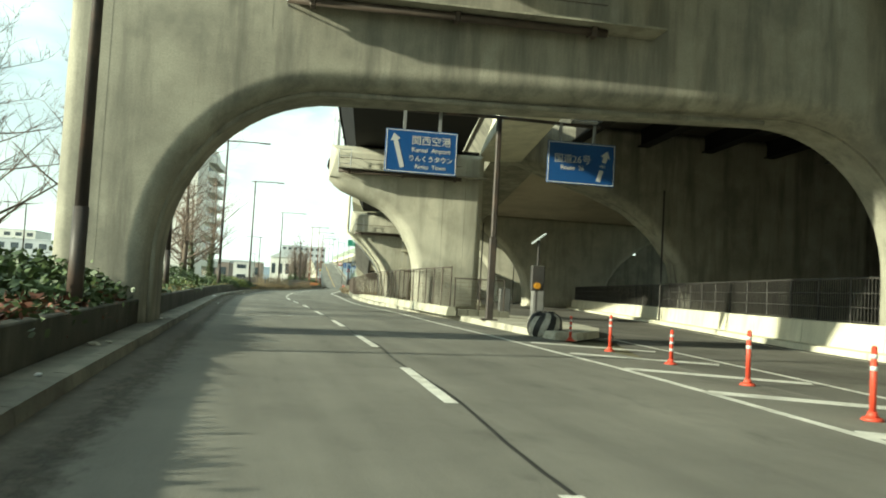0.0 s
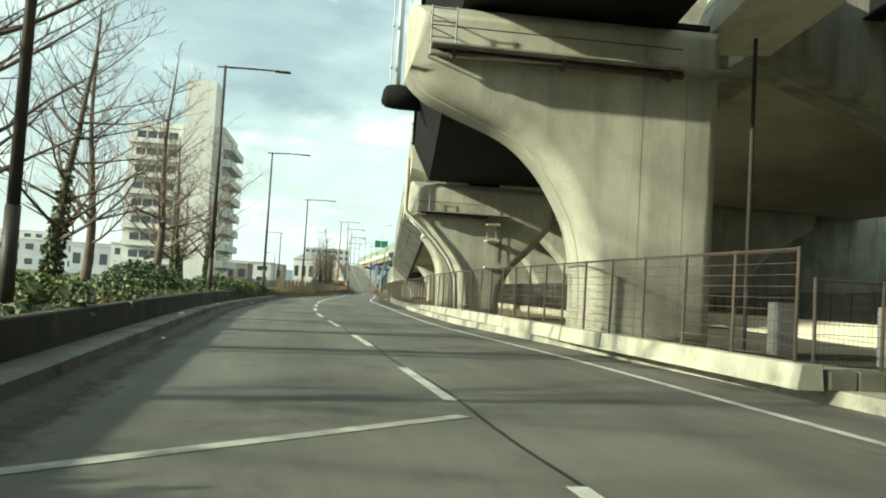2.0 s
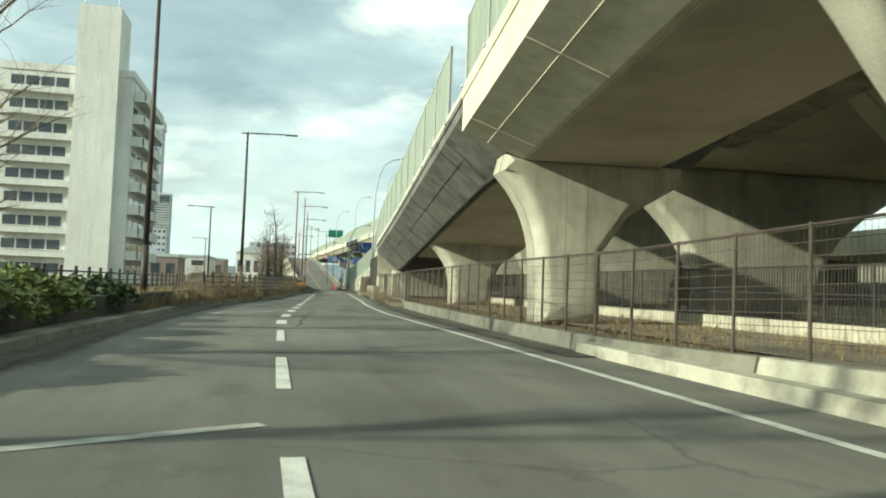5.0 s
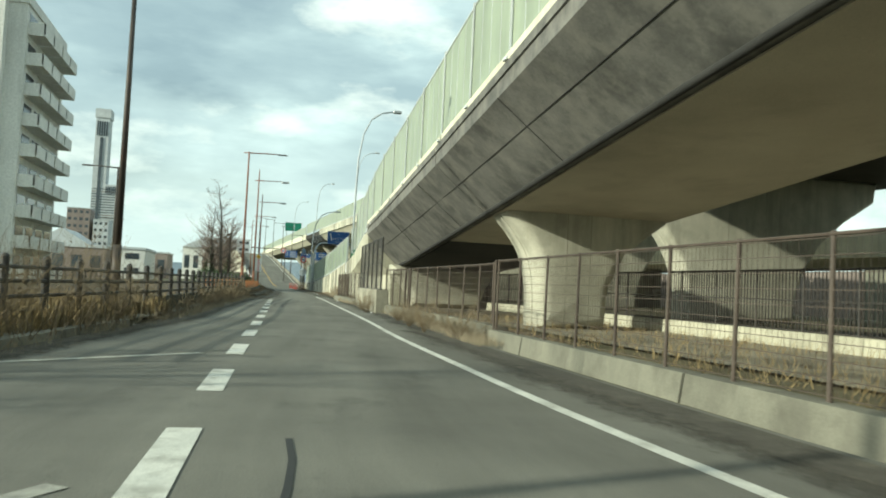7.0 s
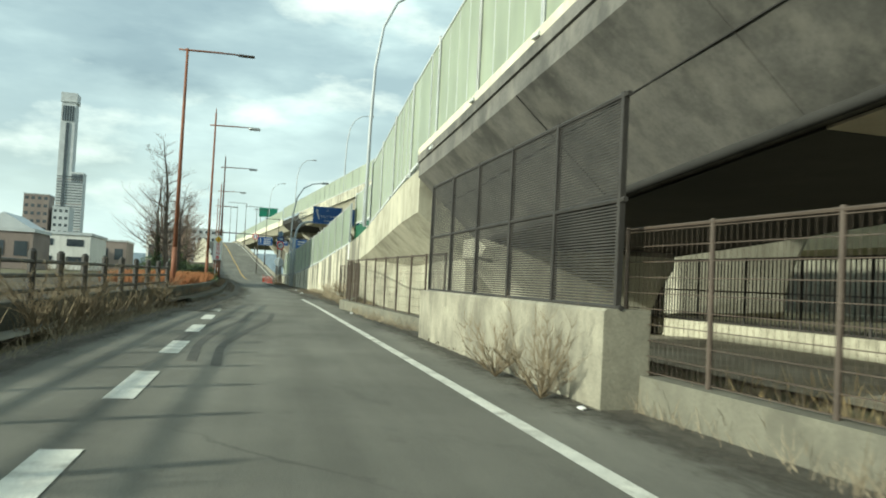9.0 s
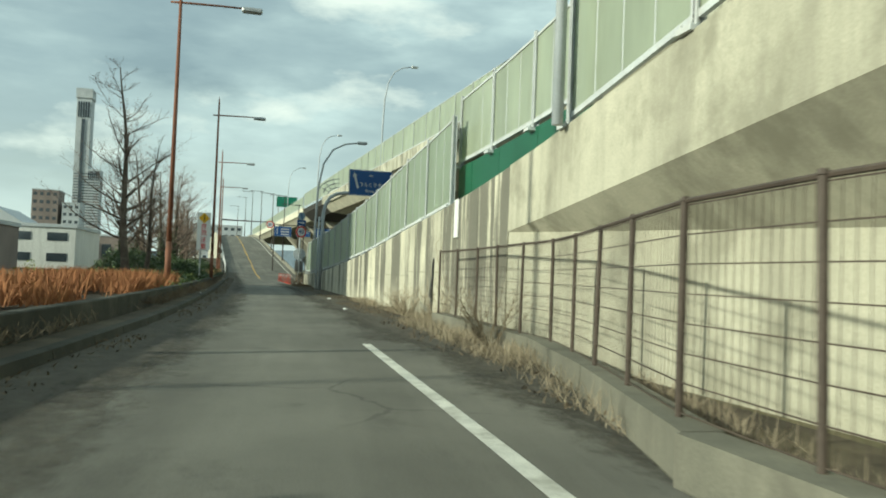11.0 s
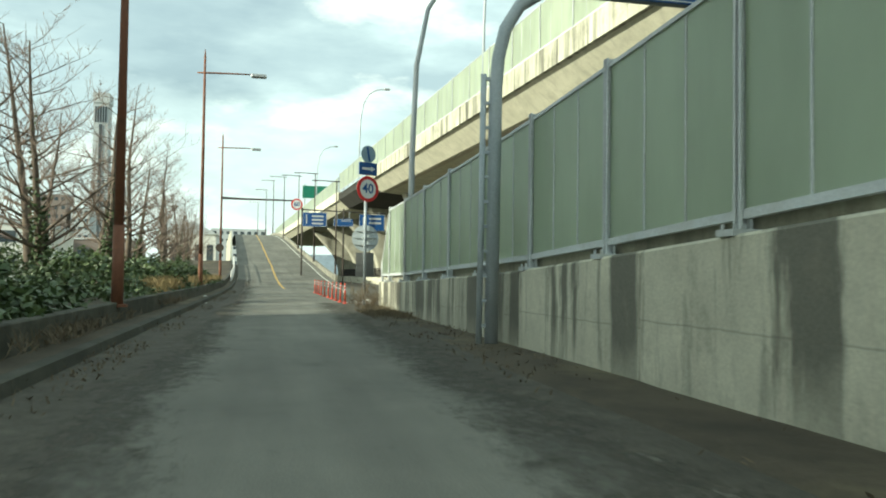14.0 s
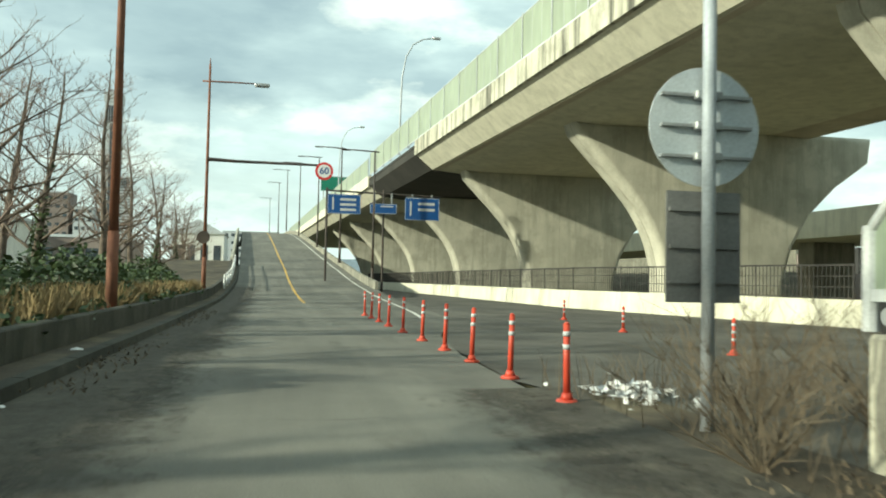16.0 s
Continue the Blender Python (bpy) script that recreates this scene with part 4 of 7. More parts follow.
def long_section(y):
    x = x_long(y)
    return [(x + 0.05, y, 12.3), (x + 0.05, y, 11.5), (x + 1.45, y, 10.33), (x + 4.9, y, 10.0), (x + 18.5, y, 10.0), (x + 20.5, y, 12.3)]


deck("viaduct_deck", steps(150, 252, 8), long_section, "long pale concrete viaduct deck", CONC_LIGHT, (2, 4))
deck("viaduct_deck", steps(252.3, 275.5, 8), long_section, "dark steel span of the long viaduct", STEEL_AND_SHADE)
deck("viaduct_deck", steps(275.8, 420, 8), long_section, "far pale concrete viaduct deck beyond the steel span", CONC_LIGHT)

# ---- abutment and retaining wall ----
wall_z = curve([(120, 4.6), (126, 4.35), (140, 3.45), (147.6, 2.96), (154, 2.55), (160, 2.05), (168, 1.65), (176, 1.23), (188, 0.92), (196, 0.88)])
x_wall = curve([(126, 5.9), (140, 7.2), (147, 7.55), (160, 7.6), (193, 7.7)])
bm = bmesh.new()
ab_in = lambda y: float(np.interp(y, (125, 132, 142), (1.5, 1.2, 0.02)))
loft(bm, [[(x_wall(y), y, wall_z(y)), (x_wall(y), y, wall_z(y) - 1.25), (x_wall(y) + ab_in(y), y, wall_z(y) - 1.25 - ab_in(y) * 0.85), (x_wall(y) + ab_in(y), y, -0.1), (14.0, y, -0.1), (14.0, y, wall_z(y))] for y in (125.0, 128, 132, 136, 140, 142)])
tagged(part("abutment", bm, CONC_BAR), "sunlit concrete abutment with an overhanging sloped side", "abutment", kind="structure")
retaining_wall = thing("retaining_wall", (7.6, 160, 0), "pale concrete retaining wall streaked with dark stains", "retaining wall", kind="structure")
seg = [142.0, 144.4, 148.0, 152.0, 156.9, 161.2, 164.1, 168.0, 172.0, 176.2, 180.4, 184.6, 188.4, 191.9]
for ya, yb in zip(seg, seg[1:]):
    bm = bmesh.new()
    loft(bm, [[(x_wall(y), y, -0.1), (x_wall(y), y, wall_z(y) - 0.03), (x_wall(y) + 0.03, y, wall_z(y)), (x_wall(y) + 0.40, y, wall_z(y)), (x_wall(y) + 0.40, y, -0.1)] for y in (ya + 0.015, yb - 0.015)])
    part("wall_panel", bm, CONC_WALL, retaining_wall)
bm = bmesh.new()
loft(bm, [[(x_wall(y) + 0.45, y, -0.1), (x_wall(y) + 0.45, y, wall_z(y) - 0.1), (14, y, wall_z(y) - 0.05), (14, y, -0.1)] for y in steps(142, 191.5, 5)])
tagged(part("ramp_fill", bm, ASPHALT_OLD), "asphalt ramp surface behind the retaining wall", "ramp", kind="structure")
sheet("dirt_verge", SOIL, steps(96, 196, 2), lambda y: x_line(y) + (1.4 if y < 150 else 1.2), lambda y: np.interp(y, (96, 109, 125, 140, 147, 160, 196), (6.5, 6.5, 6.8, 7.3, 7.6, 7.65, 7.75)), 0.03, 6, 0.07, "dirt and dead leaves along the wall", category="verge", tuck=True)

# ---- street lamps ----


def street_lamp(height, arm, mat, label, finial=False, box_head=False):
    ob = thing("street_lamp", (0, 0, 0), label, "street lamp", "street lamps")
    bm = bmesh.new()
    rod(bm, (0, 0, 0), (0, 0, 1.6), 0.115, 0.11, 12)
    rod(bm, (0, 0, 1.55), (0, 0, height), 0.095, 0.055, 12)
    smooth(part("pole", bm, mat, ob))
    bm = bmesh.new()
    za = height - (0.75 if finial else 0.08)
    tube(bm, [(-0.35, 0, za), (0.3, 0, za + 0.02), (arm * 0.6, 0, za + 0.05), (arm, 0, za + 0.06)], [0.04, 0.045, 0.04, 0.035], 8)
    smooth(part("arm", bm, mat, ob))
    bm = bmesh.new()
    if box_head:
        box(bm, arm - 0.1, arm + 0.65, -0.15, 0.15, za - 0.09, za + 0.1, bevel=0.05)
    else:
        box(bm, arm - 0.1, arm + 0.6, -0.12, 0.12, za, za + 0.08, bevel=0.025)
    part("luminaire", bm, GALV if box_head else POLE, ob)
    bm = bmesh.new()
    rod(bm, (0, 0, 0), (0, 0, 0.05), 0.2, 0.2, 10)
    part("base_plate", bm, mat, ob)
    if finial:
        bm = bmesh.new()
        rod(bm, (0, 0, height), (0, 0, height + 0.45), 0.06, 0.01, 8)
        part("finial", bm, mat, ob)
    return ob


lamp_a = street_lamp(10.2, 2.2, POLE, "tall dark brown street lamp on the planted verge")
lamp_a.matrix_basis = pose(-3.45, 12.4, 0.45)
for x, y, s in ((-5.75, 32.4, 1.0), (-6.45, 55.3, 0.975), (-6.5, 80.3, 1.01), (-4.57, 100.2, 0.888)):
    copy_thing(lamp_a, pose(x, y, 0.45, 0, 0, random.uniform(-4, 4)) @ Matrix.Diagonal((1, 1, s, 1)))
lamp_b = street_lamp(11.2, 2.3, POLE_RUST, "tall rusty red-brown street lamp with a boxy head", True, True)
lamp_b.matrix_basis = pose(-0.02, 158.6, 0.45)
lamp_rust = street_lamp(10.1, 2.2, POLE_RUST, "tall rusty red-brown street lamp beside the mound")
lamp_rust.matrix_basis = pose(-1.2, 138.4, 0.45)
for x, y in ((0.92, 180.8), (0.8, 204.5), (0.55, 229.0)):
    copy_thing(lamp_b, pose(x, y, 0.45 + z_road(y), 0, 0, random.uniform(-4, 4)))
lamp_c = street_lamp(8.0, 1.6, POLE, "dark street lamp of the parallel road behind the verge")
lamp_c.matrix_basis = pose(-9.4, 133, 0, 0, 0, 180)
for x, y, s in ((-11.4, 150.2, 0.72), (-22.5, 66, 0.75)):
    copy_thing(lamp_c, pose(x, y, 0, 0, 0, 180) @ Matrix.Diagonal((s, s, s, 1)))
lamp_d = street_lamp(8.6, 1.9, POLE, "dark street lamp on the bridge parapet")
lamp_d.matrix_basis = pose(11.1, 246.4, 0.0, 0, 0, 180) @ Matrix.Diagonal((1, 1, 1.25, 1))
for x, y in ((9.9, 262), (8.9, 283), (7.4, 306), (5.9, 330), (4.6, 356), (2.6, 390)):
    copy_thing(lamp_d, pose(x, y, z_road(y) + 0.5, 0, 0, 180))


def bow_lamp(label):
    """A galvanised pole that bows over at the top."""
    ob = thing("expressway_lamp", (0, 0, 0), label, "street lamp", "expressway lamps")
    bm = bmesh.new()
    pts = [(0, 0, 0), (0.02, 0, 3.5), (0.12, 0, 6.0), (0.45, 0, 7.6), (1.1, 0, 8.6), (2.0, 0, 9.05), (3.0, 0, 9.2)]
    tube(bm, pts, [0.10, 0.09, 0.08, 0.07, 0.06, 0.055, 0.05], 10)
    smooth(part("pole", bm, GREY_PAINT, ob))
    bm = bmesh.new()
    box(bm, 2.9, 3.65, -0.16, 0.16, 9.1, 9.3, bevel=0.06)
    part("luminaire", bm, GALV, ob)
    return ob


bow = bow_lamp("slender grey bow-topped lamp on the noise barrier")
bow.matrix_basis = pose(6.9, 138.8, 3.5) @ Matrix.Diagonal((0.9, 0.9, 1.22, 1))
for x, y, z, sx, sz in ((7.98, 187.5, 0.9, 1.0, 1.09), (19.15, 165.0, 12.6, 1.0, 1.2), (17.0, 212.0, 12.6, 1.0, 1.2), (14.9, 259.5, 12.6, 1.0, 1.2), (12.9, 305.0, 12.6, 1.0, 1.2)):
    copy_thing(bow, pose(x, y, z) @ Matrix.Diagonal((sx / 0.9, sx / 0.9, sz / 1.22, 1)))

# ---- mesh fences ----


def wire_bay(width, height, vert, horiz, r=0.006, vr=0.004):
    bm = bmesh.new()
    for k in range(1, vert):
        x = width * k / vert
        box(bm, -vr, vr, x - vr, x + vr, 0.04, height)
    for k in range(horiz + 1):
        z = 0.05 + (height - 0.08) * k / horiz
        box(bm, -r, r, 0, width, z - r, z + r)
    me = bpy.data.meshes.new("wire_panel")
    bm.to_mesh(me)
    bm.free()
    return me


def post_mesh(height, r=0.028, cap=True):
    bm = bmesh.new()
    rod(bm, (0, 0, -0.05), (0, 0, height), r, r, 8)
    if cap:
        rod(bm, (0, 0, height), (0, 0, height + 0.03), r * 1.35, r * 0.9, 8)
    me = bpy.data.meshes.new("post")
    bm.to_mesh(me)
    bm.free()
    return me


def fence(pts, height, mat, label, spacing, vert, horiz, base, name="mesh_fence", group="mesh fences", r=0.0042, vr=0.0018, pr=0.026):
    """A wire fence through the points (x, y), with posts and one wire panel a bay."""
    ob = thing(name, (pts[0][0], pts[0][1], base(pts[0][1])), label, "fence", group)
    way = [Vector((p[0], p[1])) for p in pts]
    lens = [0.0]
    for a, b in zip(way, way[1:]):
        lens.append(lens[-1] + (b - a).length)
    n = max(1, round(lens[-1] / spacing))
    d = lens[-1] / n

    def at(s):
        for i in range(len(way) - 1):
            if s <= lens[i + 1] + 1e-6:
                return way[i].lerp(way[i + 1], (s - lens[i]) / (lens[i + 1] - lens[i]))
        return way[-1]
    me, pm = wire_bay(d, height, vert, horiz, r, vr), post_mesh(height, pr)
    me.materials.append(mat)
    pm.materials.append(mat)
    inv = ob.matrix_basis.inverted()
    rail = bmesh.new()
    tops = []
    for i in range(n + 1):
        p = at(d * i)
        z = base(p.y)
        o = new("post", pm)
        o.parent, o.matrix_parent_inverse = ob, inv
        o.matrix_basis = pose(p.x, p.y, z, random.uniform(-0.8, 0.8), random.uniform(-0.8, 0.8), 0)
        tops.append((p.x, p.y, z + height))
        if i < n:
            q = at(d * (i + 1))
            o = tagged(new("wire_panel", me), kind="stuff")
            o.parent, o.matrix_parent_inverse = ob, inv
            o.matrix_basis = pose(p.x, p.y, z, math.degrees(math.atan2(base(q.y) - z, d)), 0, math.degrees(math.atan2(-(q.x - p.x), q.y - p.y)))
    tube(rail, tops, 0.018, 6)
    part("top_rail", rail, mat, ob)
    return ob


bz = lambda y: 0.18 + 0.44 * float(np.interp(y, (29, 50, 60, 66, 95), (0.74, 0.74, 0.6, 0.27, 0.27)))
fence([(7.1, 29.7), (5.2, 29.7)], 1.30, FENCE_M, "brown wire fence closing the end of the island", 0.95, 14, 9, lambda y: 0.30)
fence([(x_bar(y) + 0.2, y) for y in steps(29.9, 94.2, 3)], 1.5, FENCE_M, "brown wire mesh fence on the low barrier", 1.5, 16, 9, bz)
fence([(4.0, 94.3), (4.5, 96), (4.5, 110.25)], 1.45, FENCE_M, "brown wire mesh fence among dry weeds", 1.5, 18, 9, lambda y: 0.34)
fence([(5.05, 118.9), (5.1, 132.0), (6.7, 138), (7.0, 143.0), (7.0, 145.9)], 1.45, FENCE_M, "brown wire mesh fence in front of the abutment", 1.5, 16, 7, lambda y: 0.30)
fence([(13.2, 64), (13.2, 150)], 1.7, FENCE_D, "dark vertical-bar fence under the viaduct", 2.0, 14, 2, lambda y: 0.42, "bar_fence", "bar fences", 0.02, 0.012, 0.035)
fence([(x_side(y) + 0.35, y) for y in steps(4, 100, 8)], 1.25, FENCE_D, "dark fence on top of the side road barrier", 2.0, 14, 3, lambda y: 0.85, "bar_fence", "bar fences", 0.012, 0.010, 0.03)
fence([(21.5, 209), (18.4, 224), (17.2, 272), (17.0, 300)], 1.1, FENCE_D, "dark fence along the slip road barrier", 2.0, 12, 3, lambda y: 0.85, "bar_fence", "bar fences", 0.012, 0.010, 0.03)
low = thing("fence_footing", (5.0, 119, 0), "low concrete footing under the wire fence", "footing", kind="structure")
run_pieces("footing_block", low, CONC_BAR, 64, 150, 3.0, lambda y: 13.2, [(-0.2, -0.05), (-0.16, 0.44), (0.16, 0.44), (0.2, -0.05)])
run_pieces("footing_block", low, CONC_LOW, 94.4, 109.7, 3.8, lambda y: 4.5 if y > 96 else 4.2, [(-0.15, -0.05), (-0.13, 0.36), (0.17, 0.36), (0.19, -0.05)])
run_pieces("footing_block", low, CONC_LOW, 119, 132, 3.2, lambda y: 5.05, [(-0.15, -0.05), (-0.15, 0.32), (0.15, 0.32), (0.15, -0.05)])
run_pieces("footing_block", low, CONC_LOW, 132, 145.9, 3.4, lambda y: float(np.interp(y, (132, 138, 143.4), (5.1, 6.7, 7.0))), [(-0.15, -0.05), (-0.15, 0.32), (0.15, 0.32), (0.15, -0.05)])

# wooden-looking guard fence on the near side
guard = thing("guard_fence", (-2.6, 96, 0.5), "dark brown post-and-rail guard fence on the low wall", "fence", "guard fences")
gx = lambda y: x_left(y) - 0.72
gy = steps(88, 131, 1.75)
for y in gy:
    bm = bmesh.new()
    rod(bm, (gx(y), y, 0.35), (gx(y), y, 1.32), 0.07, 0.07, 10)
    rod(bm, (gx(y), y, 1.32), (gx(y), y, 1.37), 0.07, 0.035, 10)
    part("post", bm, FENCE_D, guard)
for h in (0.68, 0.93, 1.16):
    bm = bmesh.new()
    tube(bm, [(gx(y) + 0.02, y, h) for y in gy], 0.035, 6)
    part("rail", bm, FENCE_D, guard)
guard2 = thing("guard_fence", (-13, 100, 0), "dark brown guard fence of the parallel road", "fence", "guard fences")
gx2 = lambda y: -9.5 - 0.02 * (y - 80)
gy = steps(76, 150, 2.2)
for y in gy:
    bm = bmesh.new()
    rod(bm, (gx2(y), y, 0), (gx2(y), y, 1.35), 0.07, 0.06, 8)
    part("post", bm, FENCE_D, guard2)
for h in (0.55, 0.85, 1.15):
    bm = bmesh.new()
    tube(bm, [(gx2(y), y, h) for y in gy], 0.035, 6)
    part("rail", bm, FENCE_D, guard2)

# ---- block wall with the dark screen ----
block = thing("end_block", (4.3, 114, 0), "weathered concrete block wall beside the road", "block wall")
for ya, yb in ((109.8, 114.2), (114.2, 118.7)):
    bm = bmesh.new()
    fx = lambda y: float(np.interp(y, (109.8, 118.7), (4.02, 4.5)))
    loft(bm, [[(fx(y), y, -0.05), (fx(y), y, 0.95), (fx(y) + 0.03, y, 0.98), (fx(y) + 0.5, y, 0.98), (fx(y) + 0.52, y, -0.05)] for y in (ya + 0.006, yb - 0.006)])
    part("block", bm, CONC_BLOCK, block)
screen = thing("mesh_screen", (4.2, 110, 0.98), "tall dark louvred screen fixed on the block wall", "screen")
bm = bmesh.new()
for k in range(66):
    z = 0.02 + k * 0.032
    box(bm, -0.005, 0.005, 0, 1.78, z, z + 0.0185)
slat_me = bpy.data.meshes.new("louvre")
bm.to_mesh(slat_me)
bm.free()
slat_me.materials.append(FENCE_D)
inv = screen.matrix_basis.inverted()
for k in range(6):
    y = 109.9 + k * 1.76
    x = float(np.interp(y, (109.8, 118.7), (4.2, 4.68)))
    bm = bmesh.new()
    box(bm, x - 0.03, x + 0.03, y - 0.03, y + 0.03, 0.95, 3.12)
    part("post", bm, FENCE_D, screen)
    if k < 5:
        o = tagged(new("louvre", slat_me), kind="stuff")
        o.parent, o.matrix_parent_inverse = screen, inv
        o.matrix_basis = pose(x, y, 0.98, 0, 0, -3.1)
for z in (0.99, 2.05, 3.09):
    bm = bmesh.new()
    tube(bm, [(4.2, 109.8, z), (4.68, 118.7, z)], 0.03, 6)
    part("rail", bm, FENCE_D, screen)

# ---- noise barriers ----


def noise_barrier(ys, fx, fz, height, panel_mat, label, mullions=2, post_r=0.06, frame_mat=PALE_FRAME, foot=lambda y: 0.15):
    ob = thing("noise_barrier", (fx(ys[0]), ys[0], fz(ys[0])), label, "noise barrier", "noise barriers")
    for y in ys:
        bm = bmesh.new()
        x, z = fx(y), fz(y)
        box(bm, x - post_r, x - post_r + 0.025, y - post_r, y + post_r, z - foot(y), z + height + 0.1)
        box(bm, x + post_r - 0.025, x + post_r, y - post_r, y + post_r, z - foot(y), z + height + 0.1)
        box(bm, x - post_r, x + post_r, y - 0.012, y + 0.012, z - foot(y), z + height + 0.1)
        post = part("post", bm, frame_mat, ob)
        bm = bmesh.new()
        box(bm, x - post_r - 0.12, x + post_r + 0.06, y - 0.14, y + 0.14, z - foot(y) - 0.01, z - foot(y) + 0.05)
        for k in (-0.1, 0.1):
            rod(bm, (x - post_r - 0.08, y + k, z - foot(y) + 0.04), (x - post_r - 0.08, y + k, z - foot(y) + 0.10), 0.016, n=6)
        part("base_plate", bm, frame_mat, post)
    for a, b in zip(ys, ys[1:]):
        bm = bmesh.new()
        ya, yb = a + post_r, b - post_r
        loft(bm, [[(fx(y) - 0.012, y, fz(y) + 0.06), (fx(y) + 0.012, y, fz(y) + 0.06), (fx(y) + 0.012, y, fz(y) + height), (fx(y) - 0.012, y, fz(y) + height)] for y in (ya, yb)])
        pn = part("panel", bm, panel_mat, ob)
        for h, t in ((0.0, 0.085), (height - 0.02, 0.05)):
            bm = bmesh.new()
            loft(bm, [[(fx(y) - 0.035, y, fz(y) + h), (fx(y) + 0.03, y, fz(y) + h), (fx(y) + 0.03, y, fz(y) + h + t), (fx(y) - 0.035, y, fz(y) + h + t)] for y in (ya, yb)])
            part("frame_rail", bm, frame_mat, ob)
        for k in range(1, mullions + 1):
            y = ya + (yb - ya) * k / (mullions + 1)
            bm = bmesh.new()
            box(bm, fx(y) - 0.022, fx(y) + 0.022, y - 0.014, y + 0.014, fz(y) + 0.06, fz(y) + height)
            part("mullion", bm, frame_mat, pn)
    return ob


noise_barrier([83 + 4.0 * k for k in range(15)], lambda y: dx(y) + 0.08 if y < 124.9 else x_wall(y) + 0.12, lambda y: dz(y) + 2.1 if y < 120 else float(np.interp(y, (120, 126, 147), (5.0, 4.55, 3.1))), 2.75, PANEL_PALE, "pale green translucent noise barrier on the descending deck", 3)
noise_barrier([60 + 3.8 * k for k in range(6)], lambda y: dx(y) + 0.08, lambda y: dz(y) + 2.3, 2.2, PANEL_PALE, "pale translucent noise barrier above the concrete span", 3)
noise_barrier([14 + 3.8 * k for k in range(13)], lambda y: dx(y) + 0.02, lambda y: dz(y) + 1.95, 0.9, PANEL_PALE, "low pale barrier in thin frames on the black deck", 2, 0.04)
yn = [147.6, 150.5, 153.4, 156.3, 159.2, 162.05, 164.9, 167.6, 170.35, 173.15, 176.0, 178.85, 181.7, 184.6, 187.5, 190.4]
gap = lambda y: float(np.interp(y, (150, 170, 184), (0.08, 0.14, 0.20)))
noise_barrier(yn, lambda y: x_wall(y) + 0.16, lambda y: wall_z(y) + gap(y), 2.2, PANEL, "green glass-like noise barrier in grey steel frames on the wall", 2, foot=gap)
noise_barrier(steps(150, 275.5, 4.0), lambda y: x_long(y) + 0.1, lambda y: 12.75, 2.35, PANEL_PALE, "pale green noise barrier on the long deck", 2)
noise_barrier(steps(277, 415, 6.0), lambda y: x_long(y) + 0.1, lambda y: 12.75, 2.0, PANEL_PALE, "pale noise barrier on the far deck", 1)
# Backing strip added only to block bright light through the gap under the rail.
bm = bmesh.new()
loft(bm, [[(x_wall(y) + 0.28, y, wall_z(y) - 0.02), (x_wall(y) + 0.28, y, wall_z(y) + gap(y) + 0.05), (x_wall(y) + 0.38, y, wall_z(y) + gap(y) + 0.05), (x_wall(y) + 0.38, y, wall_z(y) - 0.02)] for y in steps(160, 191.5, 3)])
tagged(part("ramp_upstand", bm, CONC_A), "concrete strip added behind the barrier foot to close the bright gap", "kerb", kind="structure")
green = thing("green_panel", (8.1, 144, 3.2), "deep green solid panels between the two barriers", "panel")
for ya, yb in zip((139.2, 141.9, 144.6, 147.0), (141.9, 144.6, 147.0, 148.3)):
    bm = bmesh.new()
    loft(bm, [[(x_wall(y) + 0.5, y, wall_z(y) + 0.0), (x_wall(y) + 0.56, y, wall_z(y) + 0.0), (x_wall(y) + 0.56, y, 4.1), (x_wall(y) + 0.5, y, 4.1)] for y in (ya + 0.01, yb - 0.01)])
    part("panel", bm, PANEL_GREEN, green)
noise_barrier([139.2, 142.2, 145.2, 148.2], lambda y: x_wall(y) + 0.53, lambda y: 4.2, 1.7, PANEL_PALE, "pale green noise barrier above the deep green panel", 2)
# slanting end pane
bm = bmesh.new()
za = wall_z(190.5) + 0.2
loft(bm, [[(x, 190.5, za + 0.06), (x, 190.5, za + 2.15), (x, 192.0, za + 0.45), (x, 192.0, za + 0.06)] for x in (7.835, 7.86)])
endp = thing("barrier_end", (7.84, 191, za), "slanting end bay of the green noise barrier", "noise barrier", "noise barriers")
part("panel", bm, PANEL, endp)
bm = bmesh.new()
rod(bm, (7.84, 190.5, za + 2.2), (7.84, 192.05, za + 0.46), 0.035)
rod(bm, (7.84, 192.05, za - 0.2), (7.84, 192.05, za + 0.5), 0.05)
part("end_frame", bm, PALE_FRAME, endp)
bm = bmesh.new()
box(bm, 7.80, 7.87, 190.5, 192.0, za, za + 0.08)
part("frame_rail", bm, PALE_FRAME, endp)

# parapets with dark run-off streaks
pp = thing("parapet", (18.3, 180, 11.4), "pale parapet with dark run-off streaks", "parapet", "parapets")
run_pieces("parapet_block", pp, CONC_PARAPET, 150, 252, 4.0, lambda y: x_long(y) - 0.08, [(0, 11.42), (0, 12.63), (0.02, 12.65), (0.4, 12.65), (0.4, 11.42)], z=lambda y: 0.0)
bm = bmesh.new()
loft(bm, [[(x_long(y) - 0.08, y, 11.42), (x_long(y) - 0.08, y, 12.65), (x_long(y) + 0.32, y, 12.65), (x_long(y) + 0.32, y, 11.42)] for y in steps(275.8, 420, 9)])
tagged(part("parapet", bm, CONC_LIGHT), "pale parapet of the far deck", "parapet", "parapets")
bm = bmesh.new()
loft(bm, [[(dx(y) - 0.04, y, dz(y) + 1.8), (dx(y) - 0.04, y, dz(y) + 2.1), (dx(y) + 0.3, y, dz(y) + 2.1), (dx(y) + 0.3, y, dz(y) + 1.8)] for y in steps(60, 124.8, 6)])
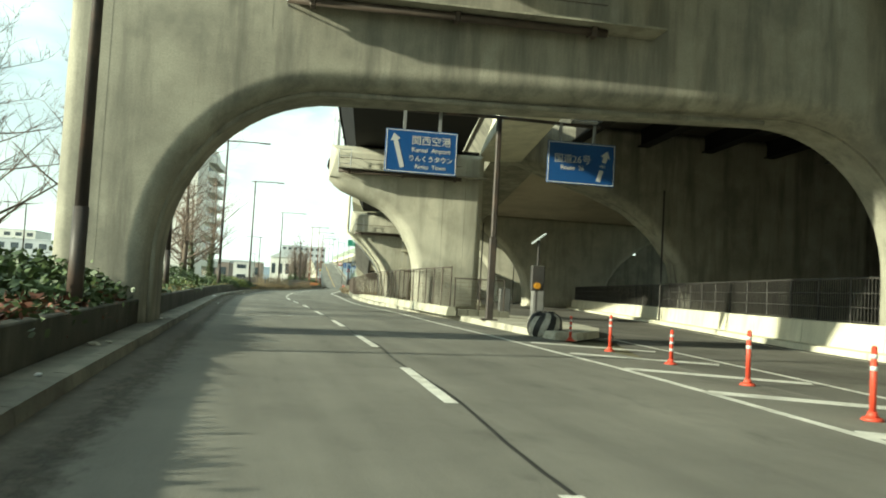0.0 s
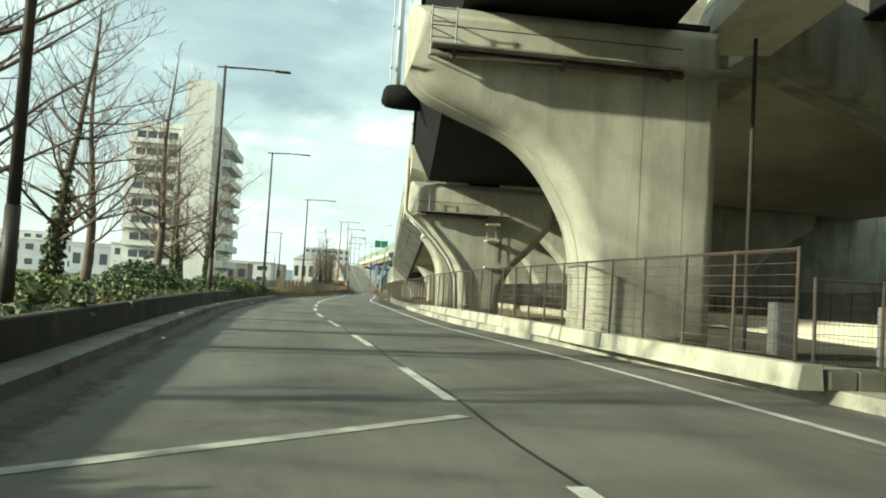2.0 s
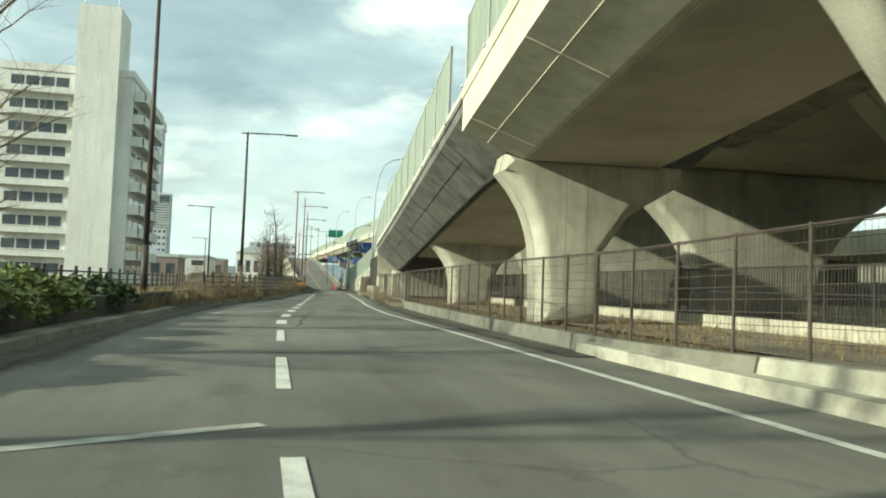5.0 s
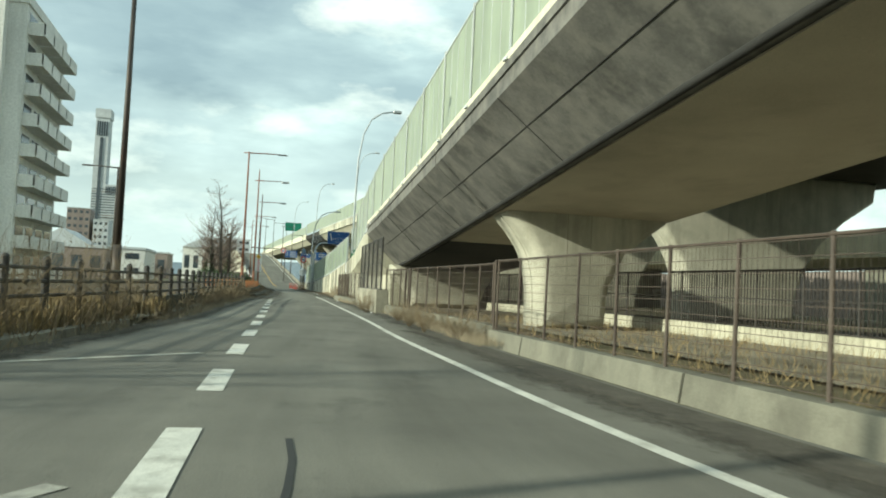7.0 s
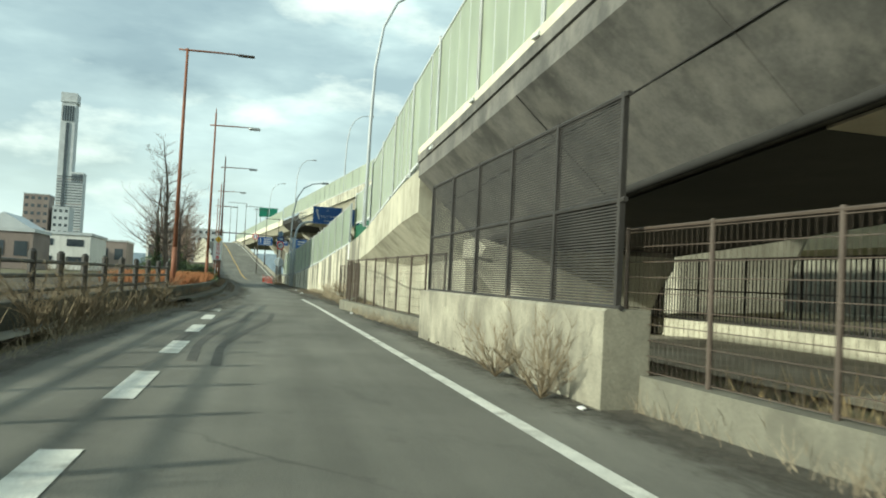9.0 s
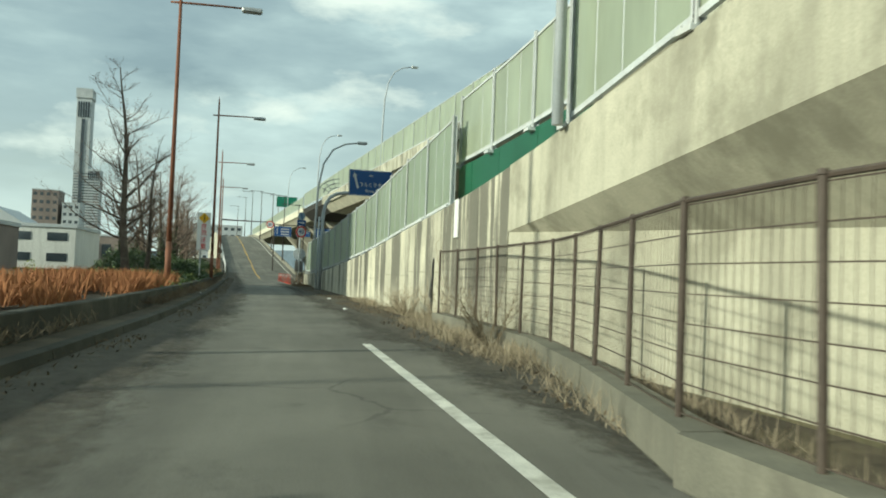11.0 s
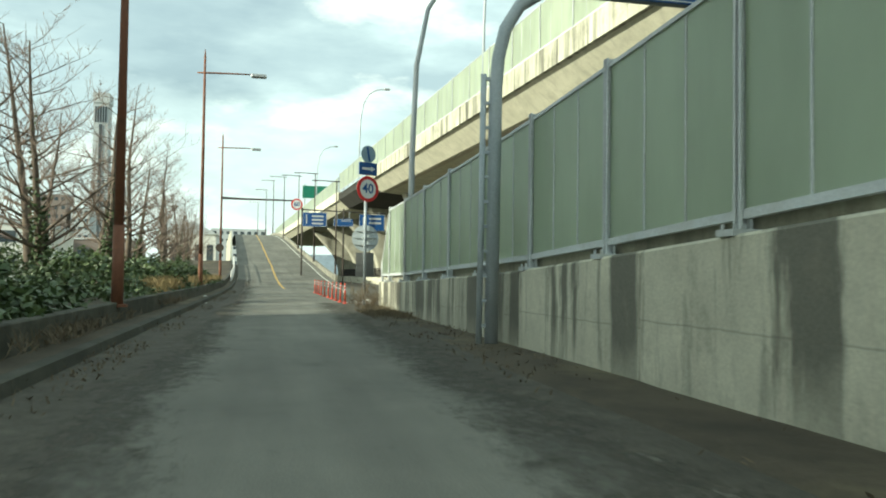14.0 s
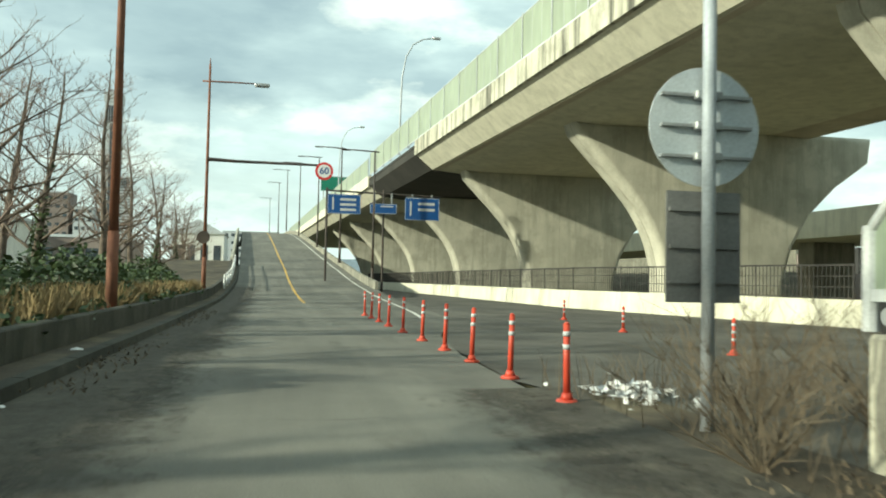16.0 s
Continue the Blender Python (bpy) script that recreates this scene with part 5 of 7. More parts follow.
tagged(part("parapet", bm, CONC_LIGHT), "thin pale edge beam of the descending deck", "parapet", "parapets")
bm = bmesh.new()
loft(bm, [[(x_far(y) - 0.2, y, z_far(y) + 0.05), (x_far(y) - 0.4, y, z_far(y) + 2.4), (x_far(y) - 0.1, y, z_far(y) + 2.4), (x_far(y) - 0.02, y, z_far(y) - 0.05)] for y in steps(44, 149.8, 8)])
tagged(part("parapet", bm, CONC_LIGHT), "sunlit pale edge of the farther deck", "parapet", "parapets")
# ramp parapets
bm = bmesh.new()
loft(bm, [[(x_line(y) + 0.75, y, z_road(y) - 0.4), (x_line(y) + 0.75, y, z_road(y) + 0.55), (x_line(y) + 0.95, y, z_road(y) + 0.55), (x_line(y) + 1.0, y, z_road(y) * 0.0 - 0.1)] for y in steps(240, 418, 6)])
tagged(part("ramp_parapet", bm, CONC_DARK), "concrete parapet and side wall of the climbing ramp", "parapet", kind="structure")
bm = bmesh.new()
loft(bm, [[(x_left(y) - 0.85, y, -0.1), (x_left(y) - 0.85, y, z_road(y) + 0.75), (x_left(y) - 0.6, y, z_road(y) + 0.75), (x_left(y) - 0.55, y, -0.1)] for y in steps(262, 418, 6)])
tagged(part("ramp_parapet", bm, CONC), "concrete parapet of the climbing ramp", "parapet", kind="structure")

# ---- barrier of the side road and of the slip road ----
side_barrier = thing("side_barrier", (15, 30, 0), "sunlit cream concrete barrier along the side road", "barrier", kind="structure")
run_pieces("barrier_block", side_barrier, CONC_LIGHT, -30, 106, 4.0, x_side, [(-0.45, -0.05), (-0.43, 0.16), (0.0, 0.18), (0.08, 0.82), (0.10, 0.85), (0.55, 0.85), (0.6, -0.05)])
slip_barrier = thing("slip_barrier", (17, 230, 0), "sunlit cream concrete barrier along the slip road", "barrier", kind="structure")
run_pieces("barrier_block", slip_barrier, CONC_LIGHT, 200, 300, 4.0, lambda y: float(np.interp(y, (200, 209, 224, 272, 300), (24.5, 21.2, 17.9, 16.7, 16.5))), [(0.0, -0.05), (0.08, 0.82), (0.10, 0.85), (0.5, 0.85), (0.55, -0.05)], z=lambda y: 0.0)
# added dark wall that stands in for the shade under the farther deck
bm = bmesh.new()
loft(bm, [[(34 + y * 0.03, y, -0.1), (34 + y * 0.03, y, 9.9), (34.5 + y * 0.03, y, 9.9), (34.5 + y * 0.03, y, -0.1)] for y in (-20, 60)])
tagged(part("rear_wall", bm, CONC_DARK), "added dark wall filling the shade under the farther viaduct", "wall", kind="structure")

# stone footing under the fence that closes the island's end
foot = thing("fence_footing", (6.2, 29.7, 0.2), "rough dark stone footing under the end fence", "footing", kind="structure")
for k in range(5):
    bm = bmesh.new()
    x0 = 5.32 + k * 0.40
    box(bm, x0, x0 + 0.385, 29.52, 29.86, 0.18, 0.44 + 0.012 * (k % 2), bevel=0.02)
    part("footing_block", bm, CONC_LOW, foot)

# ---- fittings on the piers ----


def text_mesh(name, body, size, mat, parent, m, align="CENTER", bold=0.0):
    cu = bpy.data.curves.new(name, "FONT")
    cu.body, cu.size, cu.align_x, cu.align_y, cu.extrude, cu.offset = body, size, align, "CENTER", 0.002, bold
    tmp = new("tmp_text", cu)
    bpy.context.view_layer.update()
    me = bpy.data.meshes.new_from_object(tmp.evaluated_get(bpy.context.evaluated_depsgraph_get()))
    bpy.data.objects.remove(tmp)
    me.materials.clear()
    me.materials.append(mat)
    ob = new(name, me)
    ob.parent = parent
    ob.matrix_basis = m
    return ob


FACE = Matrix(((1, 0, 0, 0), (0, 0, -1, 0), (0, 1, 0, 0), (0, 0, 0, 1)))  # a board's plane, facing the traffic


def on_board(x, z, y=-0.03, rz=0):
    return Matrix.Translation((x, y, z)) @ FACE @ Matrix.Rotation(radians(rz), 4, "Z")


def walkway(x0, x1, y, z, parent, face, cage):
    """A pipe duct hung before a pier's face, with thin rails and a small ladder cage at its outer end."""
    bm = bmesh.new()
    tube(bm, [(x0, y, z), (x1, y, z)], 0.085, 10)
    smooth(part("duct", bm, FENCE_M, parent, "dark pipe duct under the pier cap"))
    bm = bmesh.new()
    box(bm, x0, x1 + 1.2, y - 0.38, face - 0.01, z + 0.09, z + 0.13)
    part("walkway_floor", bm, CONC_A, parent, "thin stained walkway floor")
    for x in steps(x0 + 0.5, x1 - 0.3, 2.4):
        bm = bmesh.new()
        box(bm, x - 0.06, x + 0.06, y - 0.12, y + 0.1, z - 0.13, z + 0.16, bevel=0.02)
        rod(bm, (x, y, z + 0.02), (x, face + 0.02, z + 0.02), 0.03)
        part("bracket", bm, FENCE_M, parent)
    bm = bmesh.new()
    tube(bm, [(x0, y + 0.02, z + 0.62), (x1, y + 0.02, z + 0.62)], 0.014, 6)
    part("rail", bm, FENCE_M, parent)
    for x in (x0, x0 + cage):
        bm = bmesh.new()
        rod(bm, (x, y, z - 0.05), (x, y, z + 1.05), 0.022)
        part("cage_post", bm, GALV, parent)
    for h in (0.0, 0.35, 0.7, 1.0):
        bm = bmesh.new()
        rod(bm, (x0, y, z + h), (x0 + cage, y, z + h), 0.018)
        rod(bm, (x0, y, z + h), (x0, face + 0.05, z + h), 0.018)
        part("cage_rung", bm, GALV, parent)


piers = [o for o in scene.objects if o.get("category") == "viaduct pier"]
pier_a = [o for o in piers if o.name == "portal_pier"][0]
pier_b = [o for o in piers if o.name == "bracket_pier"][0]
pier_c = [o for o in piers if o.name == "bracket_pier.001"][0]
walkway(-0.9, 5.8, 16.1, 6.78, pier_a, 16.5, 0.6)
walkway(0.7, 6.5, 37.2, 6.38, pier_b, 37.6, 0.55)
walkway(2.6, 6.1, 59.0, 4.93, pier_c, 59.4, 0.6)
# mouldings round the curved edges
bm = bmesh.new()
tube(bm, [(x, 17.0, z) for x, z in [(-3.3, 0.1), (-3.3, 1.3)] + [(a, b) for a, b in arc(0.25, 5.16, -3.32, 1.35, 14)[::-1]] + [(0.3, 5.15), (10.0, 5.4)]], 0.07, 6)
smooth(part("drip_moulding", bm, CONC_DARK, pier_a))
# drain pipe that follows the arm of the pier
bm = bmesh.new()
tube(bm, [(2.05, 59.1, 7.6), (2.05, 59.1, 5.2), (2.1, 59.1, 4.95), (3.0, 59.15, 4.2), (3.7, 59.15, 3.5), (4.3, 59.15, 2.75), (4.65, 59.15, 2.0), (4.78, 59.15, 1.0), (4.8, 59.15, 0.2)], 0.11, 10)
smooth(part("drain_pipe", bm, CONC_LIGHT, pier_c, "pale drain pipe bent along the pier"))
bm = bmesh.new()
tube(bm, [(2.3, 59.1, 4.6), (3.2, 59.12, 3.8), (4.1, 59.12, 2.75), (4.52, 59.12, 2.0), (4.6, 59.12, 0.2)], 0.05, 8)
smooth(part("drain_pipe", bm, GALV, pier_c))
for z in (4.55, 3.75, 2.45):
    bm = bmesh.new()
    box(bm, 6.1, 6.75, 58.7, 59.35, z, z + 0.09, bevel=0.02)
    part("platform", bm, CONC_LIGHT, pier_c, "pale small ladder platform")
for x in (6.2, 6.65):
    bm = bmesh.new()
    rod(bm, (x, 59.2, 3.0), (x, 59.2, 5.6), 0.02)
    part("ladder_rail", bm, GALV, pier_c)
bm = bmesh.new()
rod(bm, (8.35, 37.4, 0.2), (8.35, 37.4, 7.5), 0.05)
part("conduit", bm, FENCE_D, pier_b)
drain = thing("drain_box", (0.8, 51.7, 8.8), "dark rounded drain box with pale risers on the deck edge", "drain box")
bm = bmesh.new()
tube(bm, [(0.27, 51.7, 8.85), (0.33, 51.7, 8.84), (0.48, 51.7, 8.82), (1.0, 51.7, 8.82), (1.8, 51.7, 8.82)], [0.22, 0.36, 0.46, 0.5, 0.5], 18)
smooth(part("body", bm, STEEL_BLACK, drain))
bm = bmesh.new()
rod(bm, (0.85, 51.7, 9.2), (0.85, 51.7, 13.2), 0.12, 0.12, 12)
smooth(part("riser", bm, PALE_FRAME, drain, "pale riser pipe"))
for x in (0.55, 1.2):
    bm = bmesh.new()
    rod(bm, (x, 51.5, 9.2), (x, 51.5, 13.0), 0.03)
    for z in (9.9, 11.6):
        box(bm, x - 0.06, x + 0.06, 51.45, 51.62, z, z + 0.16, bevel=0.02)
    part("guide_rod", bm, PALE_FRAME, drain)
for px_, py_, h in ((17.8, 39.6, 7.0), (12.6, 61, 6.5), (22.3, 100, 5.5), (19.2, 77, 6.2)):
    o = thing("conduit_pole", (px_, py_, 0), "thin dark conduit pole standing by a pier", "pole", "conduit poles")
    bm = bmesh.new()
    rod(bm, (px_, py_, 0), (px_, py_, h), 0.05)
    part("pole", bm, FENCE_D, o)

# ---- sign gantry with two direction signs ----
gantry = thing("sign_gantry", (5.8, 26.4, 0.2), "dark steel pole with a long arm for direction signs", "sign gantry")
bm = bmesh.new()
box(bm, 5.71, 5.95, 26.3, 26.5, 0.2, 3.0, bevel=0.03)
box(bm, 5.745, 5.915, 26.32, 26.48, 2.95, 7.15, bevel=0.03)
part("pole", bm, POLE, gantry)
bm = bmesh.new()
box(bm, 5.55, 6.1, 26.2, 26.6, 0.19, 0.24)
part("base_plate", bm, POLE, gantry)
bm = bmesh.new()
tube(bm, [(1.9, 26.4, 7.05), (5.8, 26.4, 7.1), (9.4, 26.4, 7.05)], 0.06, 8)
part("arm", bm, POLE, gantry)
for x in (2.6, 3.8, 8.0, 9.2):
    bm = bmesh.new()
    box(bm, x - 0.05, x + 0.05, 26.34, 26.4, 5.0, 7.1)
    part("hanger", bm, GALV, gantry)
for x in (2.75, 8.35):
    bm = bmesh.new()
    box(bm, x, x + 0.9, 26.1, 26.4, 7.12, 7.2, bevel=0.02)
    part("sign_lamp", bm, GALV, gantry, "slim lamp over the sign")


def board(name, w, h, mat, label, m, group="signs", edge=WHITE):
    """A sign board with a thin border, centred on its own origin, facing the traffic."""
    ob = thing(name, (0, 0, 0), label, "sign", group)
    bm = bmesh.new()
    box(bm, -w / 2, w / 2, -0.02, 0.02, -h / 2, h / 2, bevel=0.006)
    part("plate", bm, mat, ob)
    b, t = 0.03, 0.02
    if edge:
        bm = bmesh.new()
        for x0, x1, z0, z1 in ((-w / 2 + b, w / 2 - b, h / 2 - b - t, h / 2 - b), (-w / 2 + b, w / 2 - b, -h / 2 + b, -h / 2 + b + t), (-w / 2 + b, -w / 2 + b + t, -h / 2 + b, h / 2 - b), (w / 2 - b - t, w / 2 - b, -h / 2 + b, h / 2 - b)):
            box(bm, x0, x1, -0.026, -0.021, z0, z1)
        part("border", bm, edge, ob)
    bm = bmesh.new()
    for z in (-h * 0.3, h * 0.3):
        box(bm, -w * 0.45, w * 0.45, 0.02, 0.06, z - 0.03, z + 0.03)
    part("stiffener", bm, GALV, ob)
    ob.matrix_basis = m
    return ob


def arrow(parent, x0, z0, x1, z1, width, mat, head=0.24):
    a, b = Vector((x0, z0)), Vector((x1, z1))
    d = (b - a).normalized()
    n = Vector((-d.y, d.x))
    c = b - d * head
    pts = [a - n * width / 2, a + n * width / 2, c + n * width / 2, c + n * width * 1.15, b, c - n * width * 1.15, c - n * width / 2]
    bm = bmesh.new()
    vs = [bm.verts.new((p.x, -0.028, p.y)) for p in pts]
    f = bm.faces.new(vs)
    r = bmesh.ops.extrude_face_region(bm, geom=[f])
    bmesh.ops.translate(bm, verts=[v for v in r["geom"] if isinstance(v, bmesh.types.BMVert)], vec=(0, 0.006, 0))
    o = part("arrow", bm, mat, parent)
    o.matrix_parent_inverse = Matrix.Identity(4)
    return o


s1 = board("direction_sign", 2.42, 1.45, BLUE, "blue direction sign to the airport with white lettering", pose(3.2, 26.28, 5.66))
text_mesh("lettering", "関西空港", 0.335, LETTER, s1, on_board(0.32, 0.36), bold=0.001)
text_mesh("lettering", "Kansai  Airport", 0.21, LETTER, s1, on_board(0.32, 0.06), bold=0.003)
text_mesh("lettering", "りんくうタウン", 0.215, LETTER, s1, on_board(0.32, -0.24), bold=0.004)
text_mesh("lettering", "Rinku  Town", 0.20, LETTER, s1, on_board(0.32, -0.50), bold=0.003)
arrow(s1, -0.62, -0.55, -0.95, 0.58, 0.15, LETTER)
s2 = board("direction_sign", 2.42, 1.45, BLUE, "blue direction sign to the national road", pose(8.75, 26.28, 5.72))
text_mesh("lettering", "国道26号", 0.33, LETTER, s2, on_board(-0.32, 0.12), bold=0.001)
text_mesh("lettering", "Route  26", 0.21, LETTER, s2, on_board(-0.32, -0.17), bold=0.003)
arrow(s2, 0.62, -0.58, 0.92, 0.5, 0.15, LETTER)
bm = bmesh.new()
rod(bm, (0.76, -0.03, -0.05), (0.76, -0.035, -0.05), 0.16, n=6)
part("shield", bm, BLUE, s2).matrix_parent_inverse = Matrix.Identity(4)
text_mesh("lettering", "481", 0.15, LETTER, s2, on_board(0.76, -0.05, -0.042))

# direction sign on the arched pole by the wall
arch = thing("sign_pole", (7.35, 176.8, 0), "grey arched sign pole with climbing rungs", "sign pole")
bm = bmesh.new()
tube(bm, [(7.38, 176.8, 0), (7.42, 176.8, 4.3), (7.46, 176.8, 4.8), (7.58, 176.8, 5.3), (7.82, 176.8, 5.7), (8.2, 176.8, 5.95), (8.7, 176.8, 6.04), (14.4, 176.8, 6.05)], 0.11, 12)
smooth(part("pole", bm, GREY_PAINT, arch))
bm = bmesh.new()
rod(bm, (7.17, 176.8, 0), (7.21, 176.8, 4.5), 0.05, 0.05, 10)
smooth(part("side_pole", bm, GREY_PAINT, arch))
for z in steps(0.3, 4.4, 0.42):
    bm = bmesh.new()
    box(bm, 7.18, 7.34, 176.76, 176.84, z, z + 0.05)
    part("rung", bm, GREY_PAINT, arch)
for k in range(3):
    r_ = 1.5 - k * 0.35
    bm = bmesh.new()
    tube(bm, [(8.35 - r_ * math.cos(a) * 0.9, 176.75, 5.75 + r_ * 0.75 * math.sin(a)) for a in [radians(q) for q in (15, 35, 55, 75, 90)]], 0.03, 6)
    part("guard_rail", bm, GALV, arch)
for q in (30, 50, 72):
    a = radians(q)
    bm = bmesh.new()
    rod(bm, (8.35 - 0.75 * math.cos(a), 176.75, 5.75 + 0.6 * math.sin(a)), (8.35 - 1.4 * math.cos(a), 176.75, 5.75 + 1.15 * math.sin(a)), 0.02)
    part("guard_bar", bm, GALV, arch)
s3 = board("direction_sign", 2.7, 1.6, BLUE, "blue direction sign to the new town on an arched pole", pose(10.25, 176.6, 6.72))
text_mesh("lettering", "りんくうタウン", 0.29, LETTER, s3, on_board(0.28, -0.12), bold=0.005)
text_mesh("lettering", "Rinku-Town", 0.24, LETTER, s3, on_board(0.28, -0.5), bold=0.003)
text_mesh("lettering", "481", 0.18, LETTER, s3, on_board(0.0, 0.45))
arrow(s3, -0.78, -0.35, -1.05, 0.6, 0.13, LETTER)
s4 = board("direction_sign", 2.4, 1.6, BLUE, "second blue direction sign mostly hidden by the barrier", pose(13.1, 176.64, 6.65))

# merge warning sign on the verge
merge = thing("warning_sign", (0.68, 172.000, 0.4), "white merge warning board with red writing and yellow diamond", "sign", "signs")
bm = bmesh.new()
box(bm, 0.34, 1.02, 171.980, 172.010, 2.05, 4.05, bevel=0.01)
part("plate", bm, WHITE, merge)
bm = bmesh.new()
rod(bm, (0.55, 172.050, 0.3), (0.55, 172.050, 4.0), 0.045)
part("post", bm, GALV, merge)
bm = bmesh.new()
box(bm, -0.2, 0.2, -0.006, 0.006, -0.2, 0.2, m=Matrix.Translation((0.68, 171.960, 3.75)) @ Matrix.Rotation(radians(45), 4, "Y"))
part("diamond", bm, YELLOW, merge, "yellow diamond")
bm = bmesh.new()
box(bm, 0.66, 0.70, 171.945, 171.952, 3.58, 3.92)
box(bm, 0.70, 0.76, 171.945, 171.952, 3.74, 3.77)
part("symbol", bm, BLACK, merge)
inv = merge.matrix_basis.inverted()
for k, ch in enumerate("合流注意"):
    o = text_mesh("lettering", ch, 0.33, RED, merge, Matrix.Translation((0.68, 171.960, 3.32 - 0.36 * k)) @ FACE, bold=0.002)
    o.matrix_parent_inverse = inv


def disc_mesh(bm, r, y0, y1, n=40):
    rod(bm, (0, y0, 0), (0, y1, 0), r, r, n)


def round_sign(number, r, label, m):
    ob = thing("speed_limit_sign", (0, 0, 0), label, "sign", "signs")
    bm = bmesh.new()
    disc_mesh(bm, r, -0.01, 0.01)
    part("rim", bm, RED, ob)
    bm = bmesh.new()
    disc_mesh(bm, r * 0.74, -0.014, -0.011)
    part("face", bm, WHITE, ob)
    text_mesh("lettering", number, r * 1.05, BLUE, ob, Matrix.Translation((0, -0.018, 0)) @ FACE, bold=0.008)
    ob.matrix_basis = m
    return ob


MX, MY = 7.36, 193.25
mast = thing("sign_post", (MX, MY, 0), "grey post carrying several road signs", "sign post")
bm = bmesh.new()
rod(bm, (MX, MY, 0), (MX, MY, 5.55), 0.055, 0.055, 12)
smooth(part("post", bm, GREY_PAINT, mast))
round_sign("40", 0.47, "red-rimmed forty speed limit sign on the grey post", pose(MX + 0.06, MY - 0.09, 4.28, 0, 0, 27))
o = board("arrow_sign", 0.78, 0.46, BLUE, "small blue sign with a white arrow on the post", pose(MX + 0.06, MY - 0.09, 5.02, 0, 0, 27), edge=None)
arrow(o, -0.28, 0.0, 0.30, 0.0, 0.09, WHITE, 0.18)
o = thing("round_sign", (0, 0, 0), "pale round sign with a dark bar on the post", "sign", "signs")
bm = bmesh.new()
disc_mesh(bm, 0.32, -0.01, 0.01)
part("plate", bm, SIGN_PALE, o)
bm = bmesh.new()
box(bm, -0.045, 0.045, -0.018, -0.012, -0.27, 0.27, m=Matrix.Rotation(radians(-12), 4, "Y"))
part("symbol", bm, BLUE, o)
o.matrix_basis = pose(MX + 0.06, MY - 0.09, 5.56, 0, 0, 27)
o = thing("round_sign", (MX, MY, 2.48), "pale back of a round sign with three stiffener bars", "sign", "signs")
bm = bmesh.new()
rod(bm, (MX + 0.02, MY + 0.10, 2.48), (MX + 0.02, MY + 0.112, 2.48), 0.49, n=48)
part("plate", bm, DISC, o)
for z in (2.23, 2.48, 2.73):
    w = 0.40
    bm = bmesh.new()
    box(bm, MX + 0.02 - w, MX + 0.02 + w, MY + 0.055, MY + 0.10, z - 0.012, z + 0.012)
    box(bm, MX - 0.10, MX + 0.14, MY + 0.02, MY + 0.10, z - 0.035, z + 0.035, bevel=0.01)
    part("stiffener", bm, GALV, o)
o = thing("rectangular_sign", (MX, MY, 1.5), "grey back of a rectangular sign below the disc", "sign", "signs")
bm = bmesh.new()
box(bm, MX - 0.32, MX + 0.34, MY + 0.09, MY + 0.10, 1.05, 1.95)
part("plate", bm, SIGN_GREY, o)
for z in (1.22, 1.5, 1.8):
    bm = bmesh.new()
    box(bm, MX - 0.30, MX + 0.32, MY + 0.06, MY + 0.09, z - 0.015, z + 0.015)
    part("stiffener", bm, SIGN_GREY, o)

# sixty sign on a long arm of the farther lamp
o = thing("overhead_bracket", (0.5, 229, 7.0), "brown bracket reaching over the road from the lamp", "bracket")
bm = bmesh.new()
tube(bm, [(0.55, 228.8, 7.02), (2.0, 228.8, 6.98), (6.2, 228.8, 6.98)], [0.10, 0.08, 0.06], 8)
part("arm", bm, POLE, o)
round_sign("60", 0.46, "red-rimmed sixty speed limit sign on the arm", pose(6.36, 228.7, 6.68))
o = thing("round_sign", (0.5, 228.7, 3.0), "dark round sign back on the rusty lamp", "sign", "signs")
bm = bmesh.new()
rod(bm, (0.5, 228.66, 3.1), (0.5, 228.68, 3.1), 0.32, n=24)
part("plate", bm, FENCE_M, o)
far_gantry = thing("sign_gantry", (9.0, 247.7, 0), "far dark gantry for three direction signs", "sign gantry")
for x in (7.72, 12.0):
    bm = bmesh.new()
    rod(bm, (x, 247.75, 0), (x, 247.75, 8.0), 0.09)
    part("pole", bm, POLE, far_gantry)
bm = bmesh.new()
rod(bm, (7.6, 247.75, 7.8), (16.4, 247.75, 7.6), 0.07)
part("arm", bm, POLE, far_gantry)
for x in (8.3, 9.7, 11.3, 12.6, 14.2, 15.7):
    bm = bmesh.new()
    box(bm, x - 0.05, x + 0.05, 247.56, 247.75, 6.3, 7.75)
    part("hanger", bm, GALV, far_gantry)
for x0, x1, z0, z1, bars in ((7.75, 10.24, 6.04, 7.51, 3), (10.94, 12.99, 6.14, 6.92, 1), (13.61, 16.29, 5.74, 7.46, 2)):
    w, h = x1 - x0, z1 - z0
    s = board("direction_sign", w, h, BLUE, "distant blue direction sign with white marks", pose((x0 + x1) / 2, 247.5, (z0 + z1) / 2))
    bm = bmesh.new()
    for k in range(bars):
        zz = h * (0.24 - 0.26 * k)
        box(bm, -w * 0.12, w * 0.36, -0.03, -0.024, zz - h * 0.06, zz + h * 0.06)
    box(bm, -w * 0.36, -w * 0.31, -0.03, -0.024, -h * 0.3, h * 0.34)
    part("writing_bar", bm, LETTER, s).matrix_parent_inverse = Matrix.Identity(4)
bm = bmesh.new()
rod(bm, (12.2, 330.2, 12.2), (12.2, 330.2, 19.6), 0.12)
rod(bm, (12.2, 330.2, 19.2), (17.0, 330.2, 19.2), 0.1)
part("mast", bm, GALV, thing("sign_mast", (12.2, 330.2, 12.3), "grey sign mast on the far deck", "mast"))
sg = board("direction_sign", 5.0, 2.6, GREEN_SIGN, "green expressway sign seen far along the deck", pose(14.2, 330, 18.0))

